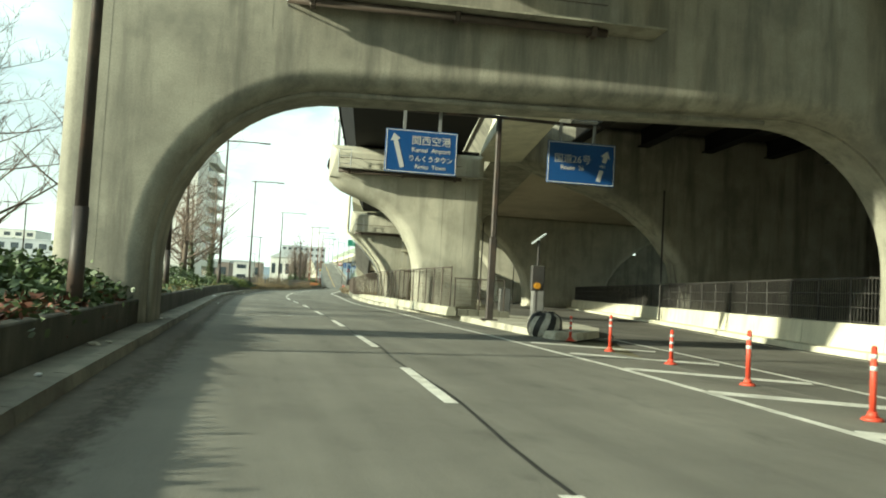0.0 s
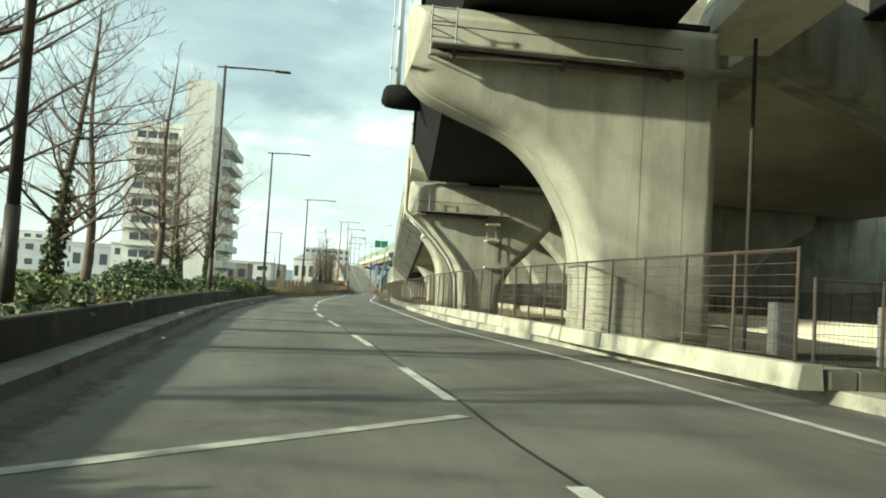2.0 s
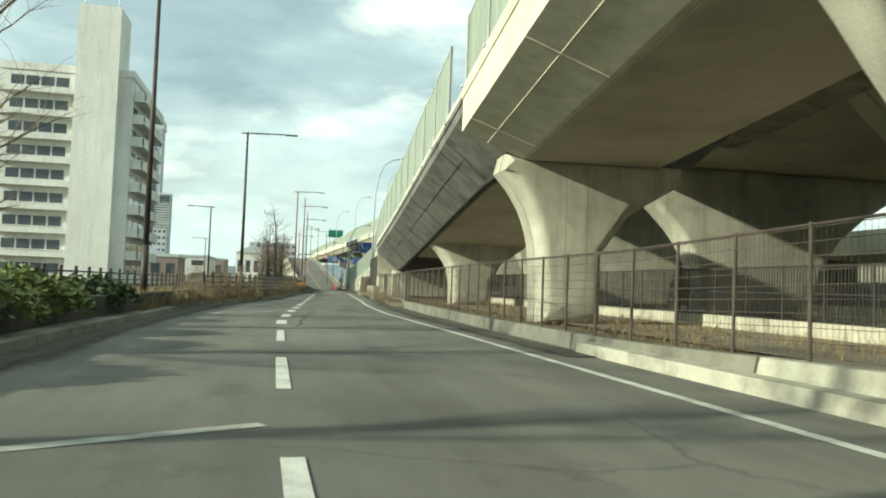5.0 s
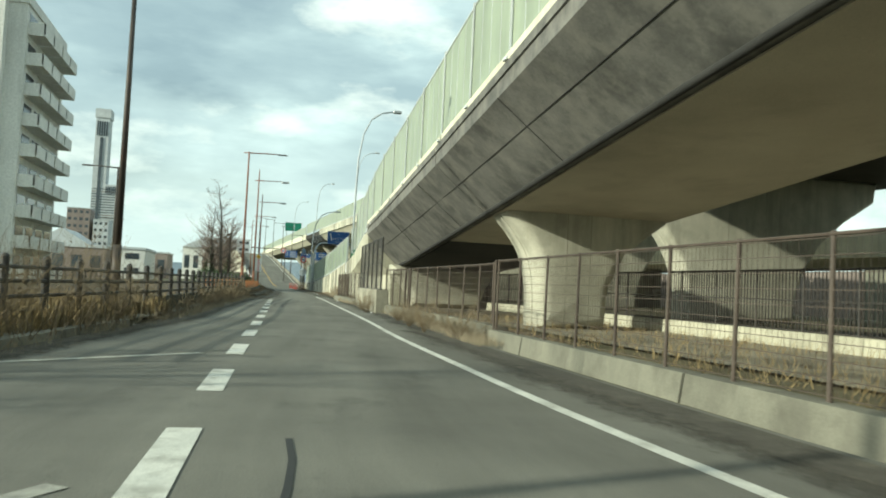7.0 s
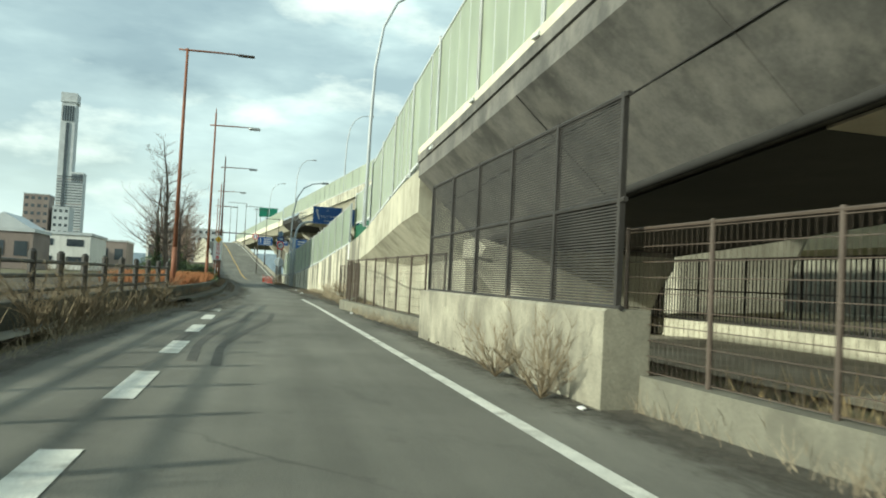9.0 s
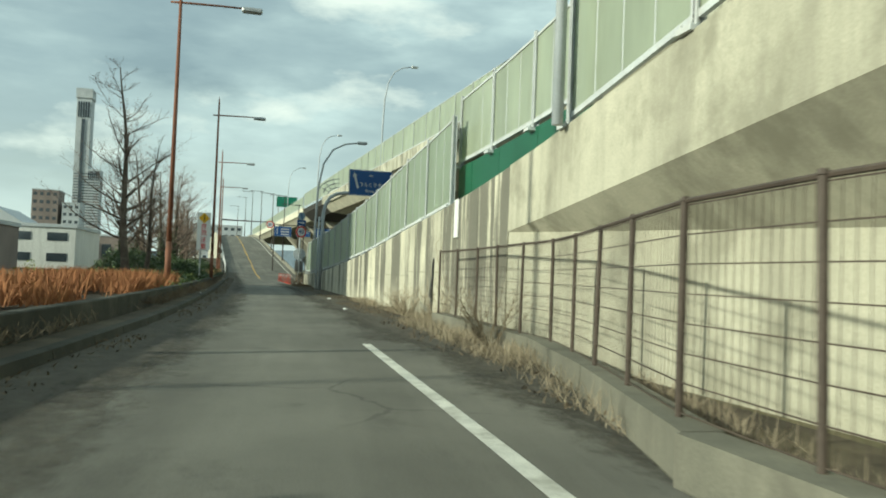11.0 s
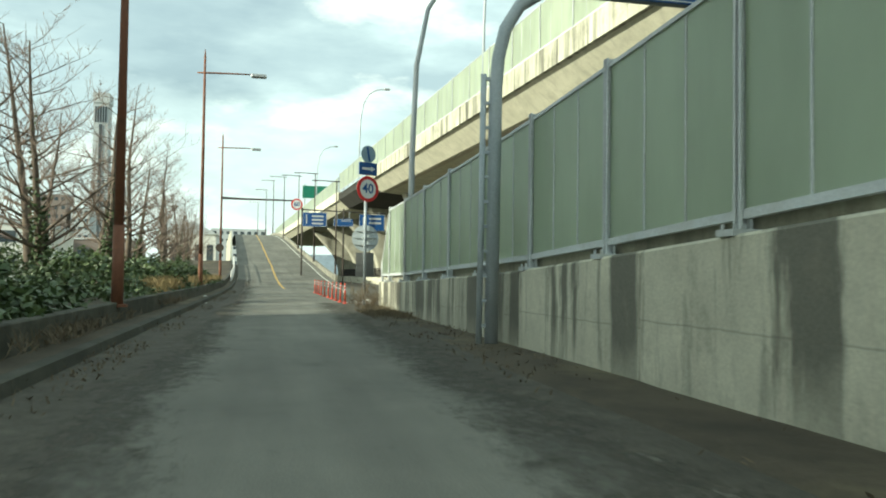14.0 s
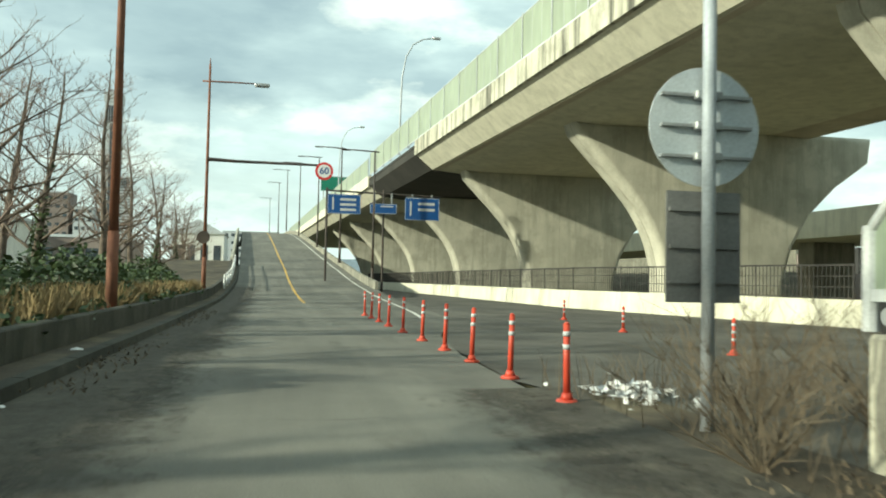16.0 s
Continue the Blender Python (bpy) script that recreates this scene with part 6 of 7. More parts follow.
# ---- delineator posts ----


def delineator(tall, grey_top, label):
    ob = thing("delineator_post", (0, 0, 0), label, "delineator", "delineator posts")
    bm = bmesh.new()
    rod(bm, (0, 0, 0), (0, 0, 0.035), 0.12, 0.10, 16)
    rod(bm, (0, 0, 0.03), (0, 0, 0.10), 0.07, 0.045, 16)
    smooth(part("base", bm, ORANGE, ob))
    bm = bmesh.new()
    rod(bm, (0, 0, 0.08), (0, 0, tall), 0.036, 0.033, 14)
    rod(bm, (0, 0, tall), (0, 0, tall + 0.02), 0.033, 0.018, 14)
    smooth(part("post", bm, ORANGE, ob))
    for k in range(2 if not grey_top else 3):
        z = tall - 0.12 - 0.13 * k
        bm = bmesh.new()
        rod(bm, (0, 0, z), (0, 0, z + 0.05), 0.038, 0.038, 14)
        smooth(part("reflective_band", bm, LETTER, ob))
    return ob


cone_a = delineator(0.78, False, "orange flexible delineator post with pale bands")
cone_a.matrix_basis = pose(5.99, 7.8, 0)
for x, y in ((6.30, 10.85), (6.42, 16.7), (5.6, 1.5), (5.4, -4)):
    copy_thing(cone_a, pose(x, y, 0))
for k, y in enumerate((195.0, 196.95, 198.9, 200.8, 202.9, 205.3, 207.6, 209.6, 211.6, 213.5)):
    copy_thing(cone_a, pose(6.85 + 0.02 * max(0, k - 6), y, z_road(y), random.uniform(-2, 2), random.uniform(-2, 2), random.uniform(0, 90)))
cone_b = delineator(0.62, True, "orange delineator post with a worn pale top")
cone_b.matrix_basis = pose(6.58, 14.0, 0)
copy_thing(cone_b, pose(6.6, 20.0, 0))
for x, y in ((12.5, 206), (13.2, 212), (11.8, 200)):
    copy_thing(cone_b, pose(x, y, 0))

# pair of thicker posts where the fence steps
gate_posts = thing("gate_posts", (4.4, 105.5, 0), "pair of thick brown steel posts in the mesh fence", "fence post")
for y in (105.1, 105.9):
    bm = bmesh.new()
    box(bm, 4.365, 4.435, y - 0.035, y + 0.035, -0.02, 1.8, bevel=0.008)
    part("post", bm, FENCE_M, gate_posts)

# striped nose cushion and warning light on the island
o = thing("crash_cushion", (6.34, 21.5, 0), "bulging black and pale striped rubber cushion at the island nose", "crash cushion")
rings = ((0.0, 0.40), (0.10, 0.47), (0.26, 0.50), (0.42, 0.48), (0.55, 0.42), (0.63, 0.30))
for k in range(16):
    bm = bmesh.new()
    rows = []
    for i, (z, r_) in enumerate(rings):
        twist = 0.55 * z / 0.63
        rows.append([bm.verts.new((6.34 + r_ * 0.98 * math.cos(a), 21.5 + r_ * 1.15 * math.sin(a), z * (1.0 + 0.04 * math.sin(k * 2.1)))) for a in (2 * math.pi * k / 16 + twist, 2 * math.pi * (k + 0.5) / 16 + twist, 2 * math.pi * (k + 1) / 16 + twist)])
    for p, q in zip(rows, rows[1:]):
        for j in range(2):
            bm.faces.new((p[j], p[j + 1], q[j + 1], q[j]))
    smooth(part("stripe", bm, BLACK if k % 2 else CUSHION_PALE, o))
bm = bmesh.new()
tube(bm, [(6.34, 21.5, 0.0), (6.34, 21.5, 0.56), (6.34, 21.5, 0.64), (6.34, 21.5, 0.66)], [0.38, 0.40, 0.30, 0.12], 16)
part("body", bm, BLACK, o)
bm = bmesh.new()
for k in range(5):
    a = 2 * math.pi * k / 5
    rod(bm, (6.34 + 0.22 * math.cos(a), 21.5 + 0.22 * math.sin(a), 0.62), (6.34 + 0.22 * math.cos(a), 21.5 + 0.22 * math.sin(a), 0.70), 0.06, 0.05, 8)
part("top_lug", bm, BLACK, o)
o = thing("warning_light", (6.45, 22.9, 0.2), "solar warning light on a dark post", "warning light")
bm = bmesh.new()
rod(bm, (6.45, 22.9, 0.1), (6.45, 22.9, 2.75), 0.035)
part("post", bm, FENCE_D, o)
bm = bmesh.new()
box(bm, 6.25, 6.65, 22.78, 22.95, 1.25, 2.0, bevel=0.03)
part("cabinet", bm, FENCE_D, o)
bm = bmesh.new()
rod(bm, (6.42, 22.7, 1.4), (6.42, 22.78, 1.4), 0.095, n=18)
part("lens", bm, AMBER, o, "amber lens")
bm = bmesh.new()
box(bm, -0.25, 0.25, -0.09, 0.09, -0.02, 0.02, m=Matrix.Translation((6.45, 22.9, 2.8)) @ Matrix.Rotation(radians(-38), 4, "Y"))
part("solar_panel", bm, DISC, o)
for x, y in ((8.5, 36.3), (9.4, 33.9)):
    o = thing("control_cabinet", (x, y, 0.2), "dark grey steel cabinet on the island", "cabinet", "cabinets")
    bm = bmesh.new()
    box(bm, x, x + 0.5, y, y + 0.4, 0.2, 1.35, bevel=0.015)
    part("body", bm, SIGN_GREY, o)
    bm = bmesh.new()
    box(bm, x + 0.05, x + 0.45, y - 0.015, y + 0.0, 0.3, 1.28)
    part("door", bm, SIGN_GREY, o)
# white marker board on the wall
o = thing("marker_board", (7.45, 145.6, 1.8), "narrow white board fixed on the retaining wall", "board")
bm = bmesh.new()
box(bm, 7.44, 7.47, 146.08, 146.42, 2.12, 3.04, bevel=0.005)
part("plate", bm, WHITE, o)

# ---- bare trees ----


def grow(bm, bt, p, d, length, r, depth, rng, droop):
    n = 4 if depth < 2 else 3
    pts, rs = [p.copy()], [r]
    for i in range(n):
        d = (d + Vector((rng.uniform(-1, 1), rng.uniform(-1, 1), rng.uniform(-0.4, 0.7))) * droop).normalized()
        p = p + d * length / n
        pts.append(p.copy())
        rs.append(r * (1 - 0.62 * (i + 1) / n))
    tube(bm if depth < 2 else bt, pts, rs, 7 if depth == 0 else (5 if depth == 1 else 3))
    return pts, rs, d


def bare_tree(height, seed, label, ivy=0, spread=1.0):
    rng = random.Random(seed)
    ob = thing("tree", (0, 0, 0), label, "tree", "bare trees")
    bm, bt = bmesh.new(), bmesh.new()
    trunk, tr = [], []
    p, d = Vector((0, 0, -0.2)), Vector((rng.uniform(-0.06, 0.06), rng.uniform(-0.06, 0.06), 1))
    n = 16
    for i in range(n + 1):
        trunk.append(p.copy())
        tr.append(0.21 * height / 10 * (1 - 0.94 * (i / n) ** 0.8) + 0.012)
        d = (d + Vector((rng.uniform(-1, 1), rng.uniform(-1, 1), 0.5)) * 0.07).normalized()
        p = p + d * height / n
    tube(bm, trunk, tr, 9)
    turn = rng.uniform(0, 6.28)
    for i in range(3, n):
        for _ in range(2):
            turn += 2.4 + rng.uniform(-0.5, 0.5)
            base = trunk[i].lerp(trunk[i + 1], rng.random())
            way = Vector((math.cos(turn), math.sin(turn), rng.uniform(0.15, 0.75))).normalized()
            ln = height * spread * rng.uniform(0.26, 0.44) * (1.12 - 0.85 * i / n)
            r0 = max(tr[i] * rng.uniform(0.30, 0.46), 0.012)
            pts, rs = [base.copy()], [r0]
            q, w = base.copy(), way.copy()
            m = 6
            for k in range(m):
                w = (w + Vector((rng.uniform(-1, 1), rng.uniform(-1, 1), rng.uniform(-0.3, 0.75))) * 0.20).normalized()
                q = q + w * ln / m
                pts.append(q.copy())
                rs.append(r0 * (1 - 0.8 * (k + 1) / m))
            tube(bm, pts, rs, 5)
            for k in range(1, m + 1):
                for _ in range(2):
                    w2 = (w * 0.6 + Vector((rng.uniform(-1, 1), rng.uniform(-1, 1), rng.uniform(-0.2, 1.0)))).normalized()
                    l2 = ln * rng.uniform(0.2, 0.42) * (1.15 - 0.4 * k / m)
                    p2, r2, _e = grow(bm, bt, pts[k], w2, l2, max(rs[k] * 0.55, 0.009), 2, rng, 0.25)
                    for _ in range(2):
                        b3 = p2[rng.randint(1, len(p2) - 1)]
                        w3 = (w2 + Vector((rng.uniform(-1, 1), rng.uniform(-1, 1), rng.uniform(-0.3, 0.8)))).normalized()
                        grow(bm, bt, b3, w3, l2 * rng.uniform(0.35, 0.6), 0.0065, 3, rng, 0.3)
    smooth(part("trunk", bm, BARK, ob))
    part("crown", bt, TWIG, ob)
    if ivy:
        verts, faces = [], []
        for _ in range(ivy):
            k = min(int(abs(rng.gauss(0, 3.4))), n - 5)
            c = trunk[k].lerp(trunk[k + 1], rng.random())
            a = rng.uniform(0, 6.283)
            rr = tr[k] * rng.uniform(1.0, 1.7) + 0.06 * rng.random()
            c = c + Vector((math.cos(a) * rr, math.sin(a) * rr, 0))
            leaf_quad(verts, faces, c, rng.uniform(0.06, 0.11), rng)
        raw_part("ivy", verts, faces, LEAF, ob, "dark ivy round the trunk")
    return ob


def leaf_quad(verts, faces, c, s, rng):
    u = Vector((rng.uniform(-1, 1), rng.uniform(-1, 1), rng.uniform(-0.6, 0.6))).normalized()
    w = u.cross(Vector((rng.uniform(-1, 1), rng.uniform(-1, 1), rng.uniform(0.2, 1)))).normalized()
    k = len(verts)
    verts.extend([tuple(c - u * s), tuple(c + w * s * 0.55), tuple(c + u * s), tuple(c - w * s * 0.55)])
    faces.append((k, k + 1, k + 2, k + 3))


tree_a = bare_tree(9.8, 11, "bare winter tree with ivy on its trunk beside the road", 1500, 1.4)
tree_b = bare_tree(10.5, 23, "bare winter tree with upright trunk and many twigs", 0, 0.95)
tree_c = bare_tree(8.2, 37, "bare winter tree with ivy low on its trunk", 900, 1.4)
tree_a.matrix_basis = pose(-8.1, 32.5, 0.4)
tree_b.matrix_basis = pose(-9.3, 57.5, 0.4)
tree_c.matrix_basis = pose(-8.8, 43, 0.4)
rt = random.Random(5)
for t, x, y, s in ((tree_a, -9.0, 37.5, 0.95), (tree_c, -9.6, 64, 0.95), (tree_a, -9.0, 70.5, 0.9), (tree_b, -12.5, 76, 0.8), (tree_b, -10.0, 50, 0.9),
                   (tree_c, -10.5, 26, 1.0), (tree_b, -13, 84, 0.8),
                   (tree_b, -3.3, 174, 1.12), (tree_b, -2.9, 179, 0.8), (tree_a, -4.8, 184, 0.95), (tree_c, -3.0, 191, 1.0), (tree_b, -4.9, 197, 1.0),
                   (tree_a, -3.0, 202.5, 0.95), (tree_b, -3.4, 209, 0.9), (tree_c, -3.8, 216, 1.0), (tree_b, -3.2, 223, 0.85), (tree_a, -4.0, 231, 0.85), (tree_b, -4.4, 239, 0.9),
                   (tree_c, -4.4, 247, 0.95), (tree_b, -5.0, 256, 0.9), (tree_a, -5.2, 266, 0.9), (tree_c, -6.2, 276, 1.0), (tree_b, -7.0, 288, 1.0), (tree_a, -8.0, 300, 1.0), (tree_c, -6.6, 205, 1.0), (tree_b, -7.5, 225, 1.0)):
    a = rt.uniform(0, 360)
    copy_thing(t, pose(x, y, 0.35, 0, 0, a) @ Matrix.Diagonal((s, s, s * rt.uniform(0.95, 1.08), 1)))

# ---- shrubs, grass and weeds ----


def scatter(name, mat, label, category, count, where, size, seed, clump=0):
    """Many small leaves; where(rng) gives the place of each, or of each clump."""
    rng = random.Random(seed)
    verts, faces = [], []
    done = 0
    while done < count:
        c = where(rng)
        for _ in range(clump or 1):
            q = c + Vector((rng.gauss(0, 1), rng.gauss(0, 1), rng.gauss(0, 0.8))) * (0.12 if clump else 0)
            leaf_quad(verts, faces, q, size * rng.uniform(0.6, 1.3), rng)
            done += 1
    return tagged(raw_part(name, verts, faces, mat), label, category, kind="stuff")


def bank(y0, y1, depth, top, rough=0.35):
    def where(rng):
        y = rng.uniform(y0, y1)
        u = rng.random()
        x = x_left(y) - 0.80 - u * depth
        h = top * (0.35 + 0.65 * math.sin(min(1, u * 2.2) * math.pi / 2)) * (0.7 + rough * noise.noise(Vector((x * 0.8, y * 0.5, 1))) * 2)
        return Vector((x, y, z_road(y) + 0.45 + max(0.05, h) * rng.random() ** 0.5))
    return where


scatter("ivy_hedge", LEAF, "dense dark evergreen leaves over the planter edge", "hedge", 9000, bank(1, 11, 3.4, 0.5), 0.085, 1, 10)
scatter("ivy_hedge", LEAF, "tall dense evergreen leaves by the portal pier", "hedge", 14000, bank(11, 24, 3.4, 1.0), 0.085, 51, 10)
scatter("ivy_hedge", LEAF, "dark evergreen ground cover on the planted verge", "hedge", 11000, bank(24, 60, 6.0, 0.40), 0.09, 2, 8)
scatter("red_hedge", LEAF_RED, "reddish leaves hanging over the planter wall", "hedge", 3800, bank(3, 16, 0.5, 0.25), 0.06, 3, 8)
scatter("light_shrub", LEAF_LIGHT, "pale green low shrubs on the verge", "shrub", 7000, bank(20, 72, 5.0, 0.38), 0.08, 4, 25)


def mound(cx, cy, rx, ry, h, z0=0.35):
    def where(rng):
        a, r_ = rng.uniform(0, 6.283), math.sqrt(rng.random())
        x, y = cx + rx * r_ * math.cos(a), cy + ry * r_ * math.sin(a)
        k = math.sqrt(max(0, 1 - r_ * r_))
        return Vector((x, y, z0 + z_road(cy) + h * k * rng.uniform(0.55, 1.0) * (0.85 + 0.3 * noise.noise(Vector((x * 2, y * 2, 5))))))
    return where


ms = random.Random(8)
for k, (x, y, rx, h, m) in enumerate(((-7.3, 62, 1.6, 1.1, LEAF), (-6.8, 69, 1.3, 0.95, LEAF_LIGHT), (-8.6, 57, 1.5, 1.0, LEAF), (-6.7, 74, 1.2, 0.8, LEAF), (-7.6, 48, 1.6, 0.9, LEAF), (-8.2, 40, 1.5, 0.8, LEAF_LIGHT), (-8.8, 53, 1.6, 1.6, LEAF), (-7.0, 66, 1.5, 1.0, LEAF_LIGHT),
                                       (-0.6, 176, 1.4, 0.9, LEAF), (-1.2, 188, 1.8, 1.1, LEAF), (-0.5, 196, 1.6, 1.2, LEAF), (-1.5, 201, 2.0, 1.2, LEAF), (-0.9, 208, 1.7, 1.3, LEAF), (-1.4, 214, 1.8, 1.2, LEAF), (-0.8, 222, 1.4, 1.0, LEAF), (-2.6, 194, 2.0, 1.4, LEAF), (-3.6, 181, 2.2, 1.5, LEAF), (-4.8, 187, 2.4, 1.7, LEAF), (-5.4, 199, 2.4, 1.7, LEAF), (-3.9, 206, 2.2, 1.6, LEAF), (-5.6, 192, 2.3, 1.8, LEAF), (-1.8, 226, 1.6, 1.4, LEAF))):
    h = h * 1.35 if y > 170 else h
    o = thing("shrub", (x, y, 0.35), "rounded evergreen shrub on the verge" if m is LEAF else "pale green rounded shrub on the verge", "shrub", "shrubs")
    rng = random.Random(100 + k)
    verts, faces = [], []
    w = mound(0, 0, rx, rx, h, 0)
    for _ in range(1500):
        c = w(rng)
        leaf_quad(verts, faces, Vector((x, y, 0.35 + z_road(y))) + c, rng.uniform(0.05, 0.11), rng)
    raw_part("foliage", verts, faces, m, o)
    bm = bmesh.new()
    for _ in range(5):
        rod(bm, (x, y, 0.25 + z_road(y)), (x + rng.uniform(-0.6, 0.6) * rx, y + rng.uniform(-0.6, 0.6) * rx, 0.35 + z_road(y) + h * 0.7), 0.02, 0.008, 5)
    part("stem", bm, BARK, o)


def grass(name, mat, label, count, where, height, seed, width=0.012, lean=0.35):
    rng = random.Random(seed)
    verts, faces = [], []
    for _ in range(count):
        c = where(rng)
        h = height * rng.uniform(0.45, 1.25)
        a = rng.uniform(0, 6.283)
        s = Vector((math.cos(a), math.sin(a), 0)) * width * rng.uniform(0.7, 1.5)
        tip = Vector((rng.gauss(0, lean), rng.gauss(0, lean), 1)).normalized() * h
        mid = tip * 0.55 + Vector((0, 0, 0.06 * h))
        k = len(verts)
        verts.extend([tuple(c - s), tuple(c + s), tuple(c + mid + s * 0.7), tuple(c + mid - s * 0.7), tuple(c + tip)])
        faces.extend([(k, k + 1, k + 2, k + 3), (k + 3, k + 2, k + 4)])
    return tagged(raw_part(name, verts, faces, mat), label, "grass", kind="stuff")


def patch(x0, x1, y0, y1, z, lumps=0.7):
    def where(rng):
        for _ in range(12):
            x, y = rng.uniform(x0, x1), rng.uniform(y0, y1)
            if noise.noise(Vector((x * lumps, y * lumps, 2.2))) > rng.uniform(-0.45, 0.35):
                break
        return Vector((x, y, z + z_road(y)))
    return where


def edge_patch(y0, y1, off0, off1, fx, z):
    def where(rng):
        for _ in range(12):
            y = rng.uniform(y0, y1)
            x = fx(y) + rng.uniform(off0, off1)
            if noise.noise(Vector((x * 0.9, y * 0.5, 4.4))) > rng.uniform(-0.4, 0.4):
                break
        return Vector((x, y, z))
    return where


grass("dry_grass", STRAW, "tall straw-coloured dead grass under the viaduct", 6500, patch(4.8, 13.0, 66, 112, 0.0), 0.32, 21, 0.006, 0.6)
grass("dry_grass", STRAW, "straw-coloured dead grass on the bank", 9000, edge_patch(76, 101, -3.5, -0.2, x_left, 0.1), 0.55, 22)
grass("dry_weeds", SCRUB, "brown dead weeds at the road edge", 7000, edge_patch(78, 128, -2.4, 0.1, x_left, 0.1), 0.6, 23, 0.008, 0.5)
grass("dry_weeds", SCRUB, "brown dead weeds along the fence", 4000, edge_patch(94, 112, 1.5, 3.0, x_line, 0.03), 0.42, 24, 0.0035, 0.6)
grass("dry_weeds", PALE_SCRUB, "fine pale dead weeds along the fence foot", 9000, edge_patch(93, 111, 1.25, 2.4, x_line, 0.02), 0.26, 64, 0.0028, 0.7)
grass("dry_weeds", PALE_SCRUB, "fine pale weeds before the guard fence", 6000, edge_patch(84, 128, -1.0, 0.35, x_left, 0.03), 0.30, 65, 0.003, 0.7)
grass("dry_weeds", PALE_SCRUB, "pale dead weeds along the retaining wall", 5200, edge_patch(132, 160, -0.7, -0.05, x_wall, 0.03), 0.26, 25, 0.004, 0.7)
grass("dry_weeds", PALE_SCRUB, "fine pale weeds before the abutment fence", 4500, edge_patch(120, 147, -1.35, -0.45, x_wall, 0.03), 0.28, 66, 0.003, 0.6)
grass("dry_weeds", LITTER, "tall dry weeds at the end of the wall", 900, patch(6.9, 10.5, 189.5, 196, 0.0), 0.55, 26, 0.004, 0.35)
grass("dry_grass", STRAW_RED, "rust-red dead grass on the verge mound", 14000, edge_patch(137, 158, -4.2, -0.85, x_left, 0.5), 0.5, 27, 0.012, 0.4)
grass("dry_grass", STRAW, "golden dead grass on the verge", 9000, edge_patch(190, 226, -2.2, -0.85, x_left, 0.5), 0.5, 28, 0.012, 0.4)
grass("dry_grass", STRAW, "dry grass tufts on the planted verge", 7000, edge_patch(14, 80, -4.0, -0.8, x_left, 0.45), 0.3, 29, 0.01, 0.5)
scatter("ivy_hedge", LEAF, "dark ground cover on the verge by the ramp", "hedge", 14000, bank(158, 226, 3.2, 0.42), 0.085, 30, 10)
scatter("green_moss", LEAF_LIGHT, "bright green low growth on the mound", "shrub", 3500, bank(150, 172, 3.5, 0.45), 0.06, 31, 10)


def scrub_bush(x, y, z, h, w, seed, label, mat=SCRUB):
    o = thing("dry_bush", (x, y, z), label, "bush", "dry bushes")
    rng = random.Random(seed)
    bm, bt = bmesh.new(), bmesh.new()
    for _ in range(20):
        a = rng.uniform(0, 6.283)
        way = Vector((math.cos(a) * w, math.sin(a) * w, rng.uniform(0.5, 1.2))).normalized()
        pts, rs, d = grow(bm, bt, Vector((x, y, z - 0.05)), way, h * rng.uniform(0.6, 1.1), 0.0065, 1, rng, 0.2)
        for p in pts[1:]:
            for _ in range(5):
                w2 = (way + Vector((rng.uniform(-1, 1), rng.uniform(-1, 1), rng.uniform(-0.2, 0.8)))).normalized()
                grow(bm, bt, p, w2, h * rng.uniform(0.2, 0.4), 0.0028, 3, rng, 0.3)
    part("stem", bm, mat, o)
    part("twig_crown", bt, mat, o)
    return o


for k, (x, y, h) in enumerate(((3.5, 95.2, 0.8), (3.2, 97.5, 0.9), (3.4, 100.3, 0.7), (3.7, 103.5, 0.6), (3.75, 110.6, 0.9), (3.9, 112.4, 0.7), (6.5, 140.4, 1.1), (7.0, 149.6, 0.9), (7.1, 151.2, 0.8), (7.2, 146.8, 0.9),
                                (7.0, 192.0, 1.0), (7.9, 193.4, 1.1), (8.4, 192.4, 1.2), (7.2, 190.4, 0.6), (-5.3, 84.5, 1.0), (-5.3, 92, 1.6), (-4.7, 94, 1.5), (-5.6, 96, 1.7), (-4.2, 98, 1.3), (-6.2, 90, 1.5), (-3.9, 101, 1.1), (-4.9, 87, 1.2), (-4.6, 89.5, 1.1), (-3.7, 95, 0.9), (-2.4, 107, 0.8), (-1.9, 115, 0.9), (-1.7, 118, 1.0), (-0.9, 126, 0.8))):
    scrub_bush(x, y, 0.05 if x > 0 else 0.3, h, 0.75, 300 + k, "leafless brown bush at the road edge" if not 145 < y < 153 else "pale leafless bush at the foot of the wall", PALE_SCRUB if 145 < y < 153 else (LITTER if y > 188 else SCRUB))
# ---- buildings ----


